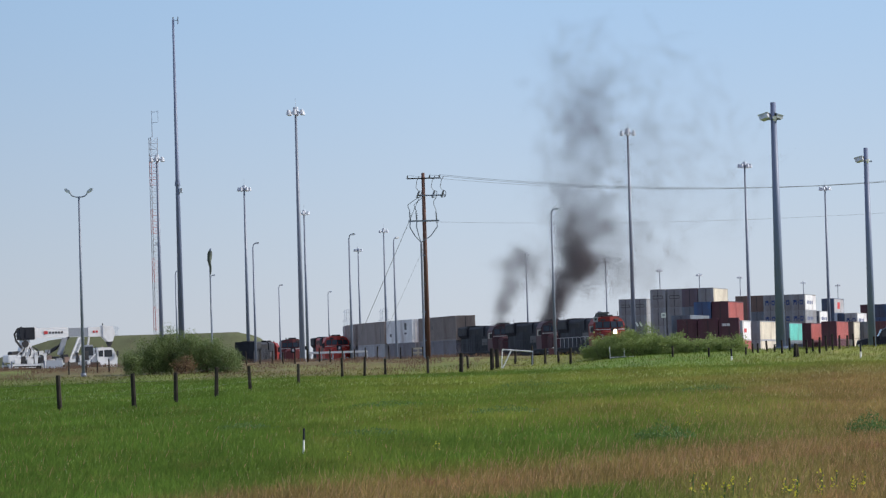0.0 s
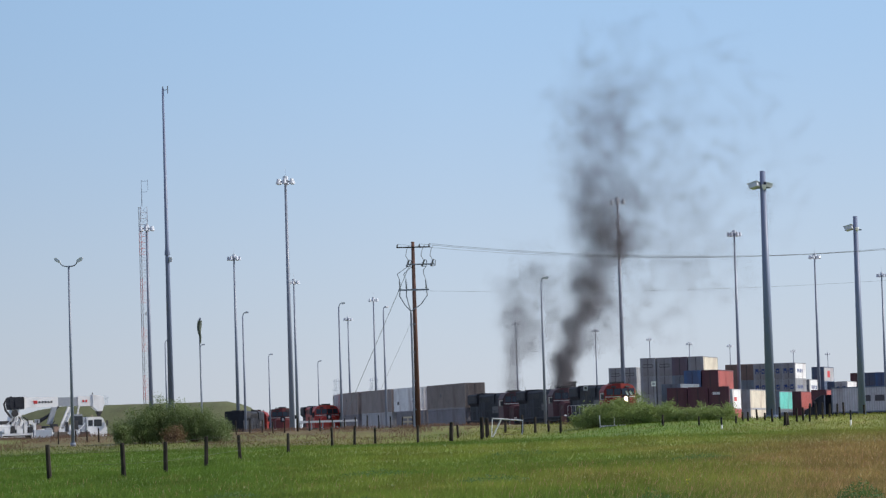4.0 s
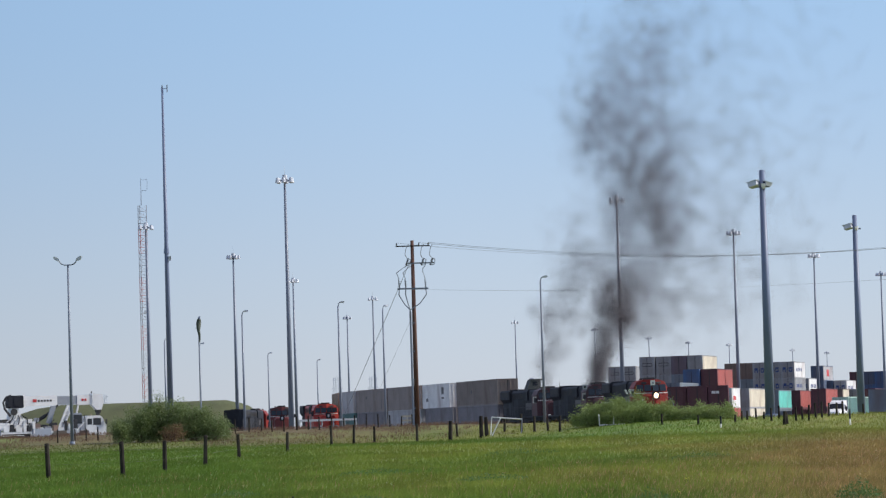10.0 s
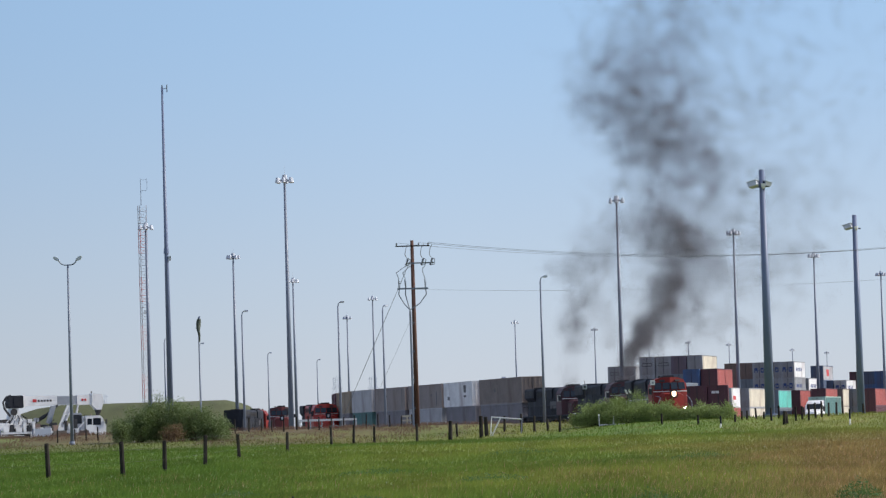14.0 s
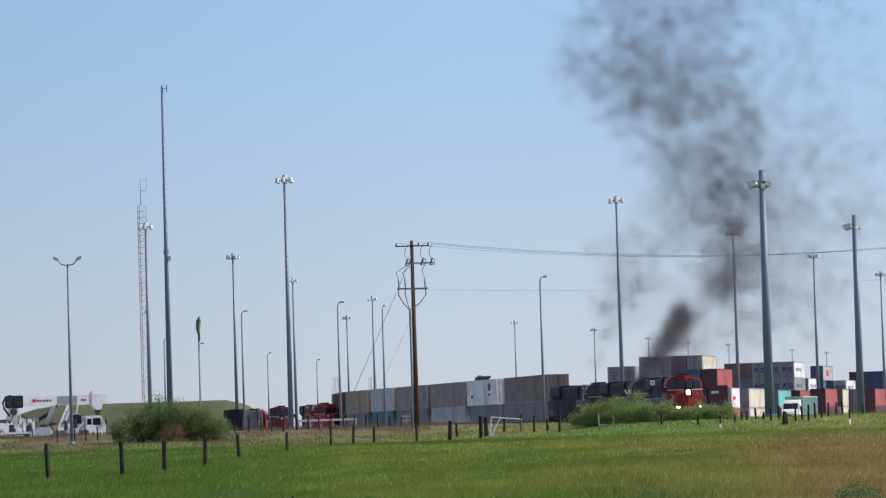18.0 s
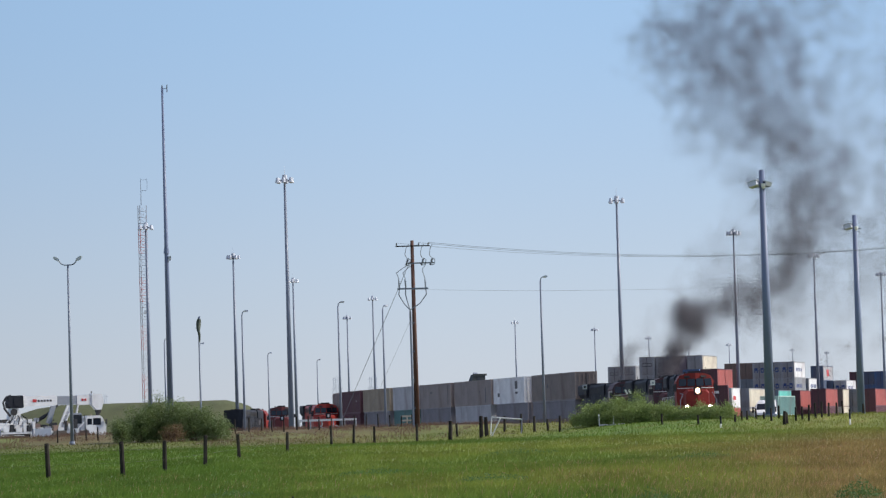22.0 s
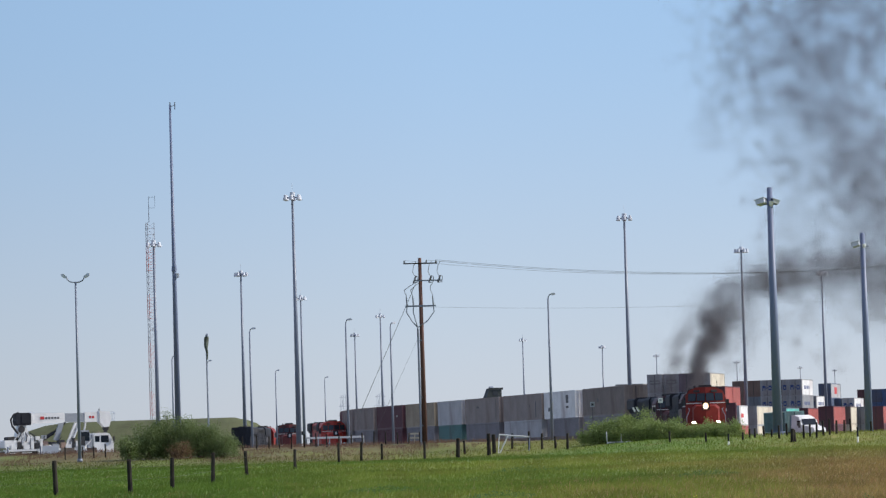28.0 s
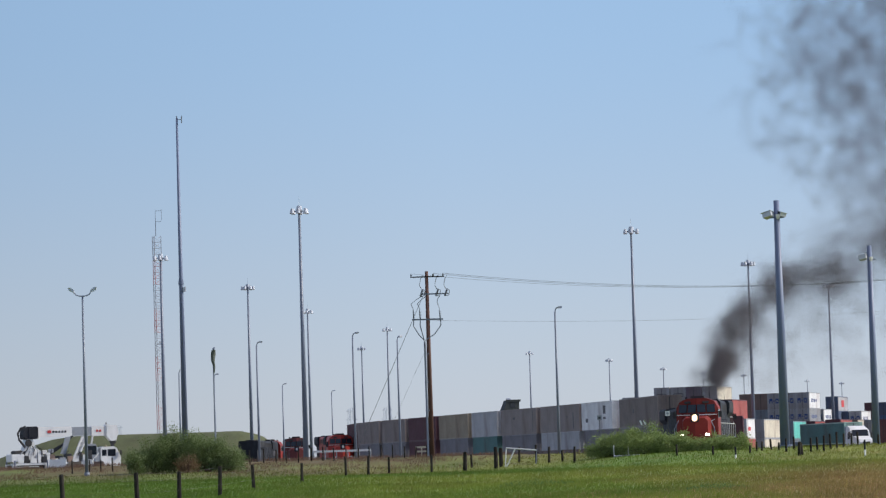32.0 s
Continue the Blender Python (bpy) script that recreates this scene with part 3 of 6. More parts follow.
M_MARK_W = mat("white marking", (0.62, 0.62, 0.6), 0.5, 0, 0.1)
PROTO = {}


def container(colour, length, high, side_colour=None, ends=None, sides=None, smooth_side=False):
    """A freight container on its corner castings: width along x, door end at y 0, length along +y, base at z 0."""
    w = 1.22
    # side tone differs from the ends: sun and shade are in the paint
    c, sc = PAINT[colour], PAINT[side_colour or colour]
    t = thing("container", "", "container")
    bm = B()
    for x in (-w, w - 0.14):
        for y in (0.0, length - 0.14):
            box(bm, x, x + 0.14, y, y + 0.14, 0.0, high)
    for z in (0.0, high - 0.13):
        for x in (-w, w - 0.1):
            box(bm, x, x + 0.1, 0.14, length - 0.14, z, z + 0.13)
        for y in (0.0, length - 0.1):
            box(bm, -w + 0.14, w - 0.14, y, y + 0.1, z, z + 0.13)
    part("frame", bm, c, t, "steel corner posts and rails")
    for s in (-1, 1):
        bm = B()
        step = 0.5 if smooth_side else 0.28
        n = int((length - 0.28) / step)
        step = (length - 0.28) / n
        dep = 0.012 if smooth_side else 0.036
        xs = s * (w - 0.03)
        cols = []
        for k in range(n):
            y = 0.14 + k * step
            for f, d in ((0.0, 0), (0.26, 0), (0.5, 1), (0.76, 1)):
                cols.append((xs - s * dep * d, y + f * step))
        cols.append((xs, length - 0.14))
        lo = [bm.verts.new((x, y, 0.13)) for x, y in cols]
        hi = [bm.verts.new((x, y, high - 0.13)) for x, y in cols]
        for i in range(len(cols) - 1):
            f = (lo[i], lo[i + 1], hi[i + 1], hi[i])
            bm.faces.new(f if s > 0 else f[::-1])
        p = part("side_panel", bm, sc, t, "" if not side_colour else side_colour + " corrugated side toned apart from the ends by light")
        if sides:
            mk = {"white": M_MARK_W, "dark": M_MARK_D, "blue": M_LOGO_BLUE, "red": M_LOGO_RED}[sides[0]]
            for y0, y1, z0, z1 in sides[1:]:
                part("marking", box(B(), *sorted((xs, xs + s * 0.012)), y0 * length, y1 * length, z0 * high, z1 * high), mk, p, sides[0] + " marking on the side")
    part("roof", box(B(), -w + 0.05, w - 0.05, 0.1, length - 0.1, high - 0.07, high - 0.02), c, t)
    part("floor", box(B(), -w + 0.1, w - 0.1, 0.1, length - 0.1, 0.1, 0.16), M_DARK, t)
    part("end_wall", box(B(), -w + 0.14, w - 0.14, length - 0.1, length - 0.05, 0.13, high - 0.13), c, t)
    for s in (-1, 1):
        x0, x1 = sorted((s * 0.01, s * (w - 0.15)))
        bm = box(B(), x0, x1, 0.03, 0.09, 0.14, high - 0.14)
        for k in range(5):
            z = 0.3 + k * (high - 0.6) / 4
            box(bm, x0 + 0.06, x1 - 0.06, 0.015, 0.03, z - 0.1, z + 0.1)
        d = part("door", bm, c, t)
        for x in (0.3, 0.8):
            part("lock_rod", rod(B(), (s * x, 0.0, 0.1), (s * x, 0.0, high - 0.1), 0.025, 0.025, 6), c, d, "painted lock rod")
    bm = box(B(), -w + 0.14, w - 0.14, 0.092, 0.098, 0.13, high - 0.13)
    box(bm, -0.035, 0.035, 0.0, 0.092, 0.13, high - 0.13)
    part("door_gasket", bm, M_DARK, t, "black rubber door seal")
    if ends:
        mk = {"white": M_MARK_W, "dark": M_MARK_D, "blue": M_LOGO_BLUE, "red": M_LOGO_RED}[ends[0]]
        for x0, x1, z0, z1 in ends[1:]:
            part("end_marking", box(B(), x0 * w, x1 * w, -0.012, 0.014, z0 * high, z1 * high), mk, t, ends[0] + " lettering block on the end")
    return t


def placed(key, m, label, group, **kw):
    """One container of a kind: the first is built, the rest are copied."""
    if key not in PROTO:
        PROTO[key] = container(**kw)
        PROTO[key].matrix_basis = m
        ob = PROTO[key]
    else:
        ob = copy_thing(PROTO[key], m)
    return tagged(ob, label, "container", group)


# ---------------------------------------------------------------- double-stack cars of the train
CAR_LEN = [19.0, 15.0, 17.3, 16.0, 12.6, 15.0, 14.4, 13.2, 16.0, 15.0, 15.0, 15.0, 15.0, 15.0]
CAR_AT = [60.2 + sum(CAR_LEN[:k]) for k in range(len(CAR_LEN))]


def well_car(n):
    t = thing("well_car", "dark steel well wagon under two stacked containers", "railway wagon", group="moving train")
    bm = B()
    for s in (-1, 1):
        x0, x1 = sorted((s * 1.26, s * 1.42))
        extrude(bm, [(x0, 0.45), (x1, 0.45), (x1, 1.25), (x0, 1.25)], 0.6, n - 0.6)
        for k in range(int(n / 1.4)):
            box(bm, *sorted((s * 1.42, s * 1.47)), 0.8 + k * 1.4, 0.9 + k * 1.4, 0.5, 1.2)
    part("side_sill", bm, PAINT["brown"], t, "rust-brown ribbed side sill")
    part("well_floor", box(B(), -1.26, 1.26, 0.5, n - 0.5, 0.22, 0.3), M_DARK, t)
    for y0, y1 in ((-0.1, 0.42), (n - 0.42, n + 0.1)):
        part("end_platform", box(B(), -1.3, 1.3, y0, y1, 0.95, 1.2, 0.04), M_DARK, t)
    bogie(t, 0.0, (-0.85, 0.85), 0.42, 1.25)
    return t


CARS = []


def build_cars():
    upper = [("olive", ("dark", (0.62, 0.65, 0.48, 0.62))), ("white", ("dark", (0.22, 0.30, 0.55, 0.85), (0.22, 0.30, 0.36, 0.44), (0.8, 0.87, 0.28, 0.42))), ("taupe", ("dark", (0.15, 0.17, 0.1, 0.7), (0.3, 0.32, 0.5, 0.58))),
             ("taupe", ("dark", (0.6, 0.66, 0.6, 0.68), (0.1, 0.11, 0.1, 0.9))), ("silver", None), ("tan", None), ("maroon", ("white", (0.2, 0.23, 0.5, 0.56))), ("taupe", None), ("taupe", None), ("maroon", None), ("taupe", None), ("tan", None), ("brown", None), ("taupe", None)]
    lower = ["steel", "steel", "silver", "steel", "green", "steel", "maroon", "steel", "steel", "brown", "steel", "steel", "grey", "steel"]
    names = {"olive": "dull olive-grey", "white": "white", "tan": "faded tan", "grey": "weathered grey", "silver": "pale silver-grey", "maroon": "dark maroon", "brown": "rust-brown", "slate": "blue-grey", "green": "dark green", "taupe": "dirty taupe", "steel": "dull grey"}
    for k, ((up, marks), low) in enumerate(zip(upper, lower)):
        n = CAR_LEN[k]
        car = well_car(n)
        a = placed(("low", low, n), Matrix(), names[low] + " container in the well of a wagon", "containers on the train", colour=low, length=n - 2.2, high=2.9)
        b = placed(("up", up, n, k), Matrix(), names[up] + " container riding on top of another", "containers on the train", colour=up, length=n - (1.6 if k != 1 else 2.4), high=2.9, sides=marks, smooth_side=(k in (1, 2, 3, 4)))
        CARS.append((car, a, b, n))


build_cars()
build_track()

# ---------------------------------------------------------------- high masts and lamps


def z_at(x, y, sink=0.05):
    return ground_z(x, y) - sink


def high_mast(x, y, top):
    zb = z_at(x, y)
    h = top - zb
    t = thing("high_mast_light", "tall galvanised high-mast floodlight with a ring of lamps", "light mast", pose(x, y, zb, 0, 0, (x * 37) % 90), "yard floodlights")
    bm = rod(B(), (0, 0, 0), (0, 0, h - 0.9), 0.32, 0.13, 12)
    rod(bm, (0, 0, 0), (0, 0, 0.4), 0.42, 0.42, 12)
    part("mast", bm, M_STEEL, t, smooth=True)
    bm = rod(B(), (0, 0, h - 1.3), (0, 0, h - 0.95), 0.35, 0.35, 12)
    for k in range(6):
        a = k * math.tau / 6
        rod(bm, (0, 0, h - 1.1), (math.cos(a) * 0.75, math.sin(a) * 0.75, h - 1.1), 0.045, 0.045, 6)
    part("head_ring", bm, M_STEEL, t)
    part("winch_cap", rod(rod(B(), (0, 0, h - 0.95), (0, 0, h - 0.5), 0.34, 0.28, 10), (0, 0, h - 0.5), (0, 0, h + 0.5), 0.02, 0.015, 5), M_LAMP, t, "pale winch cap with a lightning rod")
    for k in range(6):
        a = k * math.tau / 6
        c = Vector((math.cos(a) * 0.85, math.sin(a) * 0.85, h - 1.05))
        lamp = part("floodlight", rod(B(), c + Vector((0, 0, 0.25)), c - Vector((0, 0, 0.3)), 0.14, 0.28, 10), M_LAMP, t, "pale floodlight hood")
        part("lens", rod(B(), c - Vector((0, 0, 0.3)), c - Vector((0, 0, 0.36)), 0.24, 0.2, 10), M_GLASSY, lamp)
    return t


for x, y, top in ((-17.2, 396.5, 31.6), (-32.4, 556, 31.6), (-39, 474, 31.6), (-27, 645, 31.6), (-14.7, 737.6, 31.6), (-23, 847, 31.6), (21.8, 448.7, 31.6), (42.9, 531.5, 31.6),
                  (62.7, 610, 31.6), (84, 693, 31.6), (103.3, 765, 31.6), (17.8, 921, 31.6), (41.5, 1004.7, 31.6), (62.7, 1115, 31.6), (79.6, 1185, 31.6), (96.7, 1233, 31.6), (129.4, 1349, 31.6), (149.4, 1417, 31.6)):
    high_mast(x, y, top)


def camera_mast(x, y, top, turn, two=True):
    zb = z_at(x, y)
    h = top - zb
    t = thing("camera_mast", "thick grey-blue steel mast with white camera housings at its top", "mast", pose(x, y, zb, 0, 0, turn), "yard camera masts")
    part("mast", rod(B(), (0, 0, 0), (0, 0, h), 0.34, 0.19, 14), M_MAST, t, smooth=True)
    part("base_plate", rod(B(), (0, 0, 0), (0, 0, 0.25), 0.5, 0.5, 12), M_MAST, t)
    part("arm", box(B(), -0.5 if two else 0.0, 0.5, -0.06, 0.06, h - 1.2, h - 1.08), M_STEEL, t)
    for s in ((-1, 1) if two else (-1,)):
        m = pose(s * (0.5 if s < 0 else 0.38), -0.1, h - 0.98, 12 * s, 14 * s, 30 * s) @ Matrix.Scale(0.92 if s < 0 else 0.7, 4)
        bm = box(B(), -0.45, 0.25, -0.28, 0.28, -0.17, 0.2, 0.05, m)
        c = part("camera_housing", bm, M_LAMP, t, "pale weatherproof camera housing")
        part("hood", box(B(), -0.55, 0.3, -0.33, 0.33, 0.2, 0.24, 0, m), M_LAMP, c)
        part("lens", rod(B(), m @ Vector((-0.45, 0, 0)), m @ Vector((-0.49, 0, 0)), 0.13, 0.13, 12), M_GLASS, c)
    part("dome_camera", rod(rod(B(), (0.05, -0.25, h - 1.15), (0.05, -0.25, h - 0.95), 0.14, 0.16, 10), (0.05, -0.25, h - 1.15), (0.05, -0.25, h - 1.3), 0.14, 0.06, 10), M_WHITE, t, "white dome camera")
    return t


camera_mast(21.75, 243.9, 19.1, 0)
camera_mast(34.3, 299.7, 19.1, 10, False)
camera_mast(45.7, 342.8, 19.1, 20)
camera_mast(56.7, 387.5, 19.1, 5)
camera_mast(67.2, 429.3, 19.1, 15)

# ---------------------------------------------------------------- container yard
YARD_Z = 1.85
TURN = -15.0        # the rows run away to the right
NICE = {"plum": "dull purple-grey", "grey": "weathered grey", "slate": "blue-grey", "maroon": "dark maroon", "red": "pale red", "blue": "bright blue", "navy": "dark navy", "cream": "sunlit cream", "white": "white",
        "teal": "turquoise", "brown": "brown", "tan": "tan", "green": "dark green", "olive": "olive-grey", "pink": "pale red", "silver": "silver-grey"}
MARKS = {
    "wave": dict(ends=("blue", (-0.74, -0.58, 0.36, 0.66), (-0.58, -0.36, 0.5, 0.66), (-0.36, -0.2, 0.36, 0.66), (-0.1, 0.08, 0.47, 0.55), (0.18, 0.34, 0.36, 0.66), (0.34, 0.56, 0.56, 0.66), (0.34, 0.56, 0.36, 0.44), (0.56, 0.72, 0.36, 0.66)), sides=("blue", (0.2, 0.28, 0.4, 0.62), (0.32, 0.4, 0.4, 0.62), (0.46, 0.54, 0.4, 0.62), (0.6, 0.68, 0.4, 0.62))),
    "block": dict(sides=("red", (0.35, 0.6, 0.3, 0.75))),
    "stamp": dict(ends=("white", (-0.7, 0.1, 0.62, 0.74))),
    "long": dict(sides=("red", (0.2, 0.5, 0.4, 0.6))),
    "oval": dict(ends=("dark", (-0.6, 0.6, 0.46, 0.5), (-0.6, 0.6, 0.62, 0.66), (-0.68, -0.6, 0.48, 0.64), (0.6, 0.68, 0.48, 0.64))),
    "": {},
}


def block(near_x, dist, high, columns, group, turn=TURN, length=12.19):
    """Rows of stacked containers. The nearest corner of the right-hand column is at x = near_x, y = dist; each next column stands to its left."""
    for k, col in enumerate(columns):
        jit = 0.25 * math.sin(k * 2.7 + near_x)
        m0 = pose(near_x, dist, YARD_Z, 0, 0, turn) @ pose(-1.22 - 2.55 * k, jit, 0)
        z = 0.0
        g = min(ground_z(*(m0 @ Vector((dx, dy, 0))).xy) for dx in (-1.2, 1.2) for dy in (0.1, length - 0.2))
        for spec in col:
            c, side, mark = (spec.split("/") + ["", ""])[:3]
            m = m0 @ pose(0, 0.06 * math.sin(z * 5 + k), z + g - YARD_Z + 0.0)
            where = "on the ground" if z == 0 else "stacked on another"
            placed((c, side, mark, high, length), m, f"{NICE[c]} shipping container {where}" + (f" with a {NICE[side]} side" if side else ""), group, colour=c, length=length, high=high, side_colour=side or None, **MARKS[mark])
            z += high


# colour/side pairs: a shaded tone for ends, a lighter one painted for sunlit sides
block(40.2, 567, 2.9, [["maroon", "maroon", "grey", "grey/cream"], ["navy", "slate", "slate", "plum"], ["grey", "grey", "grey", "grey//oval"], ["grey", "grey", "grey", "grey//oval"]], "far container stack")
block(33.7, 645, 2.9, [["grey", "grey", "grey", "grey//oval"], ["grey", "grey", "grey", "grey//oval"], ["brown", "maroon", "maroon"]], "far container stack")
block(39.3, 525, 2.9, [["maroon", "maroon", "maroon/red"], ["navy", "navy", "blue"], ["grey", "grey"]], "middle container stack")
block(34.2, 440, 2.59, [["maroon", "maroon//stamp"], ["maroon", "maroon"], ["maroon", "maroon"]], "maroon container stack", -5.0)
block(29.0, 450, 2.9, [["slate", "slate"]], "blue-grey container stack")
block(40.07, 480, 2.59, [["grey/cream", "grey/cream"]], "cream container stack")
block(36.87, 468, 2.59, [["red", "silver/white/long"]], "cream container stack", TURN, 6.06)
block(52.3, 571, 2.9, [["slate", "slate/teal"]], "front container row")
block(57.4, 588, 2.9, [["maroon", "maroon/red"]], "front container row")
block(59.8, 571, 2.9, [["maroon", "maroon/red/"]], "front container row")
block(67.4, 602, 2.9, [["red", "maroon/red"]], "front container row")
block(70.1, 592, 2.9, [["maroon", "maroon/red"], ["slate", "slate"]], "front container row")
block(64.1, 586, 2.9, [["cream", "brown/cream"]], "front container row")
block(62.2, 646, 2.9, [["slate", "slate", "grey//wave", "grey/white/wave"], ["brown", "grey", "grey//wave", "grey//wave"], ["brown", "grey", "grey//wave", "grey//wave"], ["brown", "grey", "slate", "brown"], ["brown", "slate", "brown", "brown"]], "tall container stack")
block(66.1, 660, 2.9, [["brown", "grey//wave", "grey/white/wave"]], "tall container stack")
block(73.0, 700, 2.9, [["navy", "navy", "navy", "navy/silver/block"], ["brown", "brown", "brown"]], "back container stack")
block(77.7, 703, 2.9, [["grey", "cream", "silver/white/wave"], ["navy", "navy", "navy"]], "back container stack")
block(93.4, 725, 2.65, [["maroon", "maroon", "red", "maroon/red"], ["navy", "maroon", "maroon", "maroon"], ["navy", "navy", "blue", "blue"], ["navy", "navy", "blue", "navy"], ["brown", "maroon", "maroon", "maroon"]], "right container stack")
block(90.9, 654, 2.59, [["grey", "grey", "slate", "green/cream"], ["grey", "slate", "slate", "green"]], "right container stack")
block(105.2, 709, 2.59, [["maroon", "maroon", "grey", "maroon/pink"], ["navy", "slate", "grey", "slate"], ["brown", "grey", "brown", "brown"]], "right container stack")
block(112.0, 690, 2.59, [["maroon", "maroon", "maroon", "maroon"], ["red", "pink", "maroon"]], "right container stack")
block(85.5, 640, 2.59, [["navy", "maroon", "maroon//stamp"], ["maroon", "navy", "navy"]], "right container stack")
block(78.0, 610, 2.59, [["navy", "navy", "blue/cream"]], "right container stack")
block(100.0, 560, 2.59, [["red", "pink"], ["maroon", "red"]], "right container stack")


# ---------------------------------------------------------------- lamp posts, poles, towers


def street_lamp(x, y, top, twin=False, turn=0.0):
    zb = z_at(x, y)
    h = top - zb
    t = thing("street_lamp", "slim galvanised lamp post with " + ("two curved arms" if twin else "a short curved arm"), "street lamp", pose(x, y, zb, 0, 0, turn), "yard lamp posts")
    part("post", rod(rod(B(), (0, 0, 0), (0, 0, h - 0.35), 0.13, 0.065, 10), (0, 0, 0), (0, 0, 0.3), 0.2, 0.2, 10), M_STEEL, t, smooth=True)
    for s in ((-1, 1) if twin else (1,)):
        pts = [(0, 0, h - 0.4)] + [(s * 0.62 * math.sin(a), 0, h - 0.4 + 0.36 * (1 - math.cos(a)) ** 1.2) for a in (0.4, 0.8, 1.2, 1.57)] if twin else [(0, 0, h - 0.4), (0.06, 0, h - 0.12), (0.22, 0, h)]
        part("arm", path_tube(B(), pts, 0.045), M_STEEL, t)
        e = Vector(pts[-1])
        m = Matrix.Translation(e) @ pose(0, 0, 0, 0, -30 * s if twin else 0, 0)
        k = 0.78 if twin else 0.6
        hd = part("lamp_head", extrude(B(), [(-0.2 * k, 0.1 * k), (-0.28 * k, -0.08 * k), (0.3 * k, -0.12 * k), (0.42 * k, 0.02), (0.25 * k, 0.16 * k)], -0.2 * k, 0.2 * k, m @ pose(s * 0.22 * k, 0, 0, 0, 0, 0 if s > 0 else 180)), M_LAMP, t, "pale lamp head")
        part("lens", extrude(B(), [(-0.2 * k, -0.14 * k), (0.22 * k, -0.16 * k), (0.22 * k, -0.11 * k), (-0.2 * k, -0.09 * k)], -0.15 * k, 0.15 * k, m @ pose(s * 0.22 * k, 0, 0, 0, 0, 0 if s > 0 else 180)), M_GLASSY, hd)
    return t


for x, y, turn in ((-19.06, 338.6, 0), (-9.58, 323.7, 0), (-5.78, 335.2, 40), (-24.6, 497.8, 0), (-19.64, 547.9, 0), (7.6, 284.4, 0), (-32.6, 418.0, 0), (-30.1, 440.9, 0)):
    street_lamp(x, y, 14.1, False, turn)
street_lamp(-27.3, 262.0, 15.4, True, 0)


def slim_mast(x, y, top):
    """The tall bare mast with an aerial bracket."""
    zb = z_at(x, y)
    h = top - zb
    t = thing("radio_mast", "very tall tapered steel mast with a small aerial bracket", "mast", pose(x, y, zb))
    part("mast", rod(B(), (0, 0, 0), (0, 0, h), 0.27, 0.085, 14), M_MAST, t, smooth=True)
    part("collar", rod(B(), (0, 0, h * 0.52), (0, 0, h * 0.535), 0.24, 0.2, 12), M_MAST, t)
    part("equipment_box", box(B(), 0.14, 0.38, -0.15, 0.15, h * 0.5, h * 0.513), M_LAMP, t, "small pale box on the mast")
    bm = rod(rod(B(), (0, 0, h - 0.15), (0.42, 0, h - 0.05), 0.025), (0.4, 0, h - 0.4), (0.4, 0, h + 0.22), 0.045)
    rod(bm, (0, 0, h - 0.1), (0, 0, h + 0.2), 0.05)
    part("aerial", bm, M_STEEL, t, "short twin aerial")
    return t


slim_mast(-22.98, 299.5, 31.5)


def windsock(x, y, top):
    zb = z_at(x, y)
    h = top - zb
    t = thing("windsock", "limp faded windsock hanging from a slim pole", "windsock", pose(x, y, zb))
    part("pole", rod(B(), (0, 0, 0), (0, 0, h), 0.06, 0.04, 8), M_STEEL, t)
    part("hoop", rod(B(), (0.0, 0, h - 0.1), (0.12, 0, h - 0.12), 0.2, 0.21, 12), M_STEEL, t)
    bm = B()
    prev = None
    for k in range(9):
        u = k / 8
        c = Vector((0.02 - 0.03 * math.sin(u * 6), 0.05 * math.sin(u * 9), h - 0.15 - 1.75 * u))
        r = 0.21 * (1 - 0.65 * u)
        ring = [bm.verts.new(c + Vector((math.cos(a * math.tau / 10) * r * (0.8 + 0.3 * math.sin(u * 7 + a)), math.sin(a * math.tau / 10) * r, 0))) for a in range(10)]
        if prev:
            for i in range(10):
                bm.faces.new((prev[i], prev[(i + 1) % 10], ring[(i + 1) % 10], ring[i]))
        prev = ring
    part("sock", bm, mat("faded olive sock cloth", (0.075, 0.09, 0.075), 0.9, 0, 0.3, 3), t, "limp dark cloth sock", smooth=True)
    return t


windsock(-18.85, 275.6, 11.4)

M_TRED = mat("red tower paint", (0.40, 0.12, 0.115), 0.5, 0, 0.12)


M_TPALE = mat("faded white tower paint", (0.30, 0.30, 0.34), 0.7, 0, 0.15)


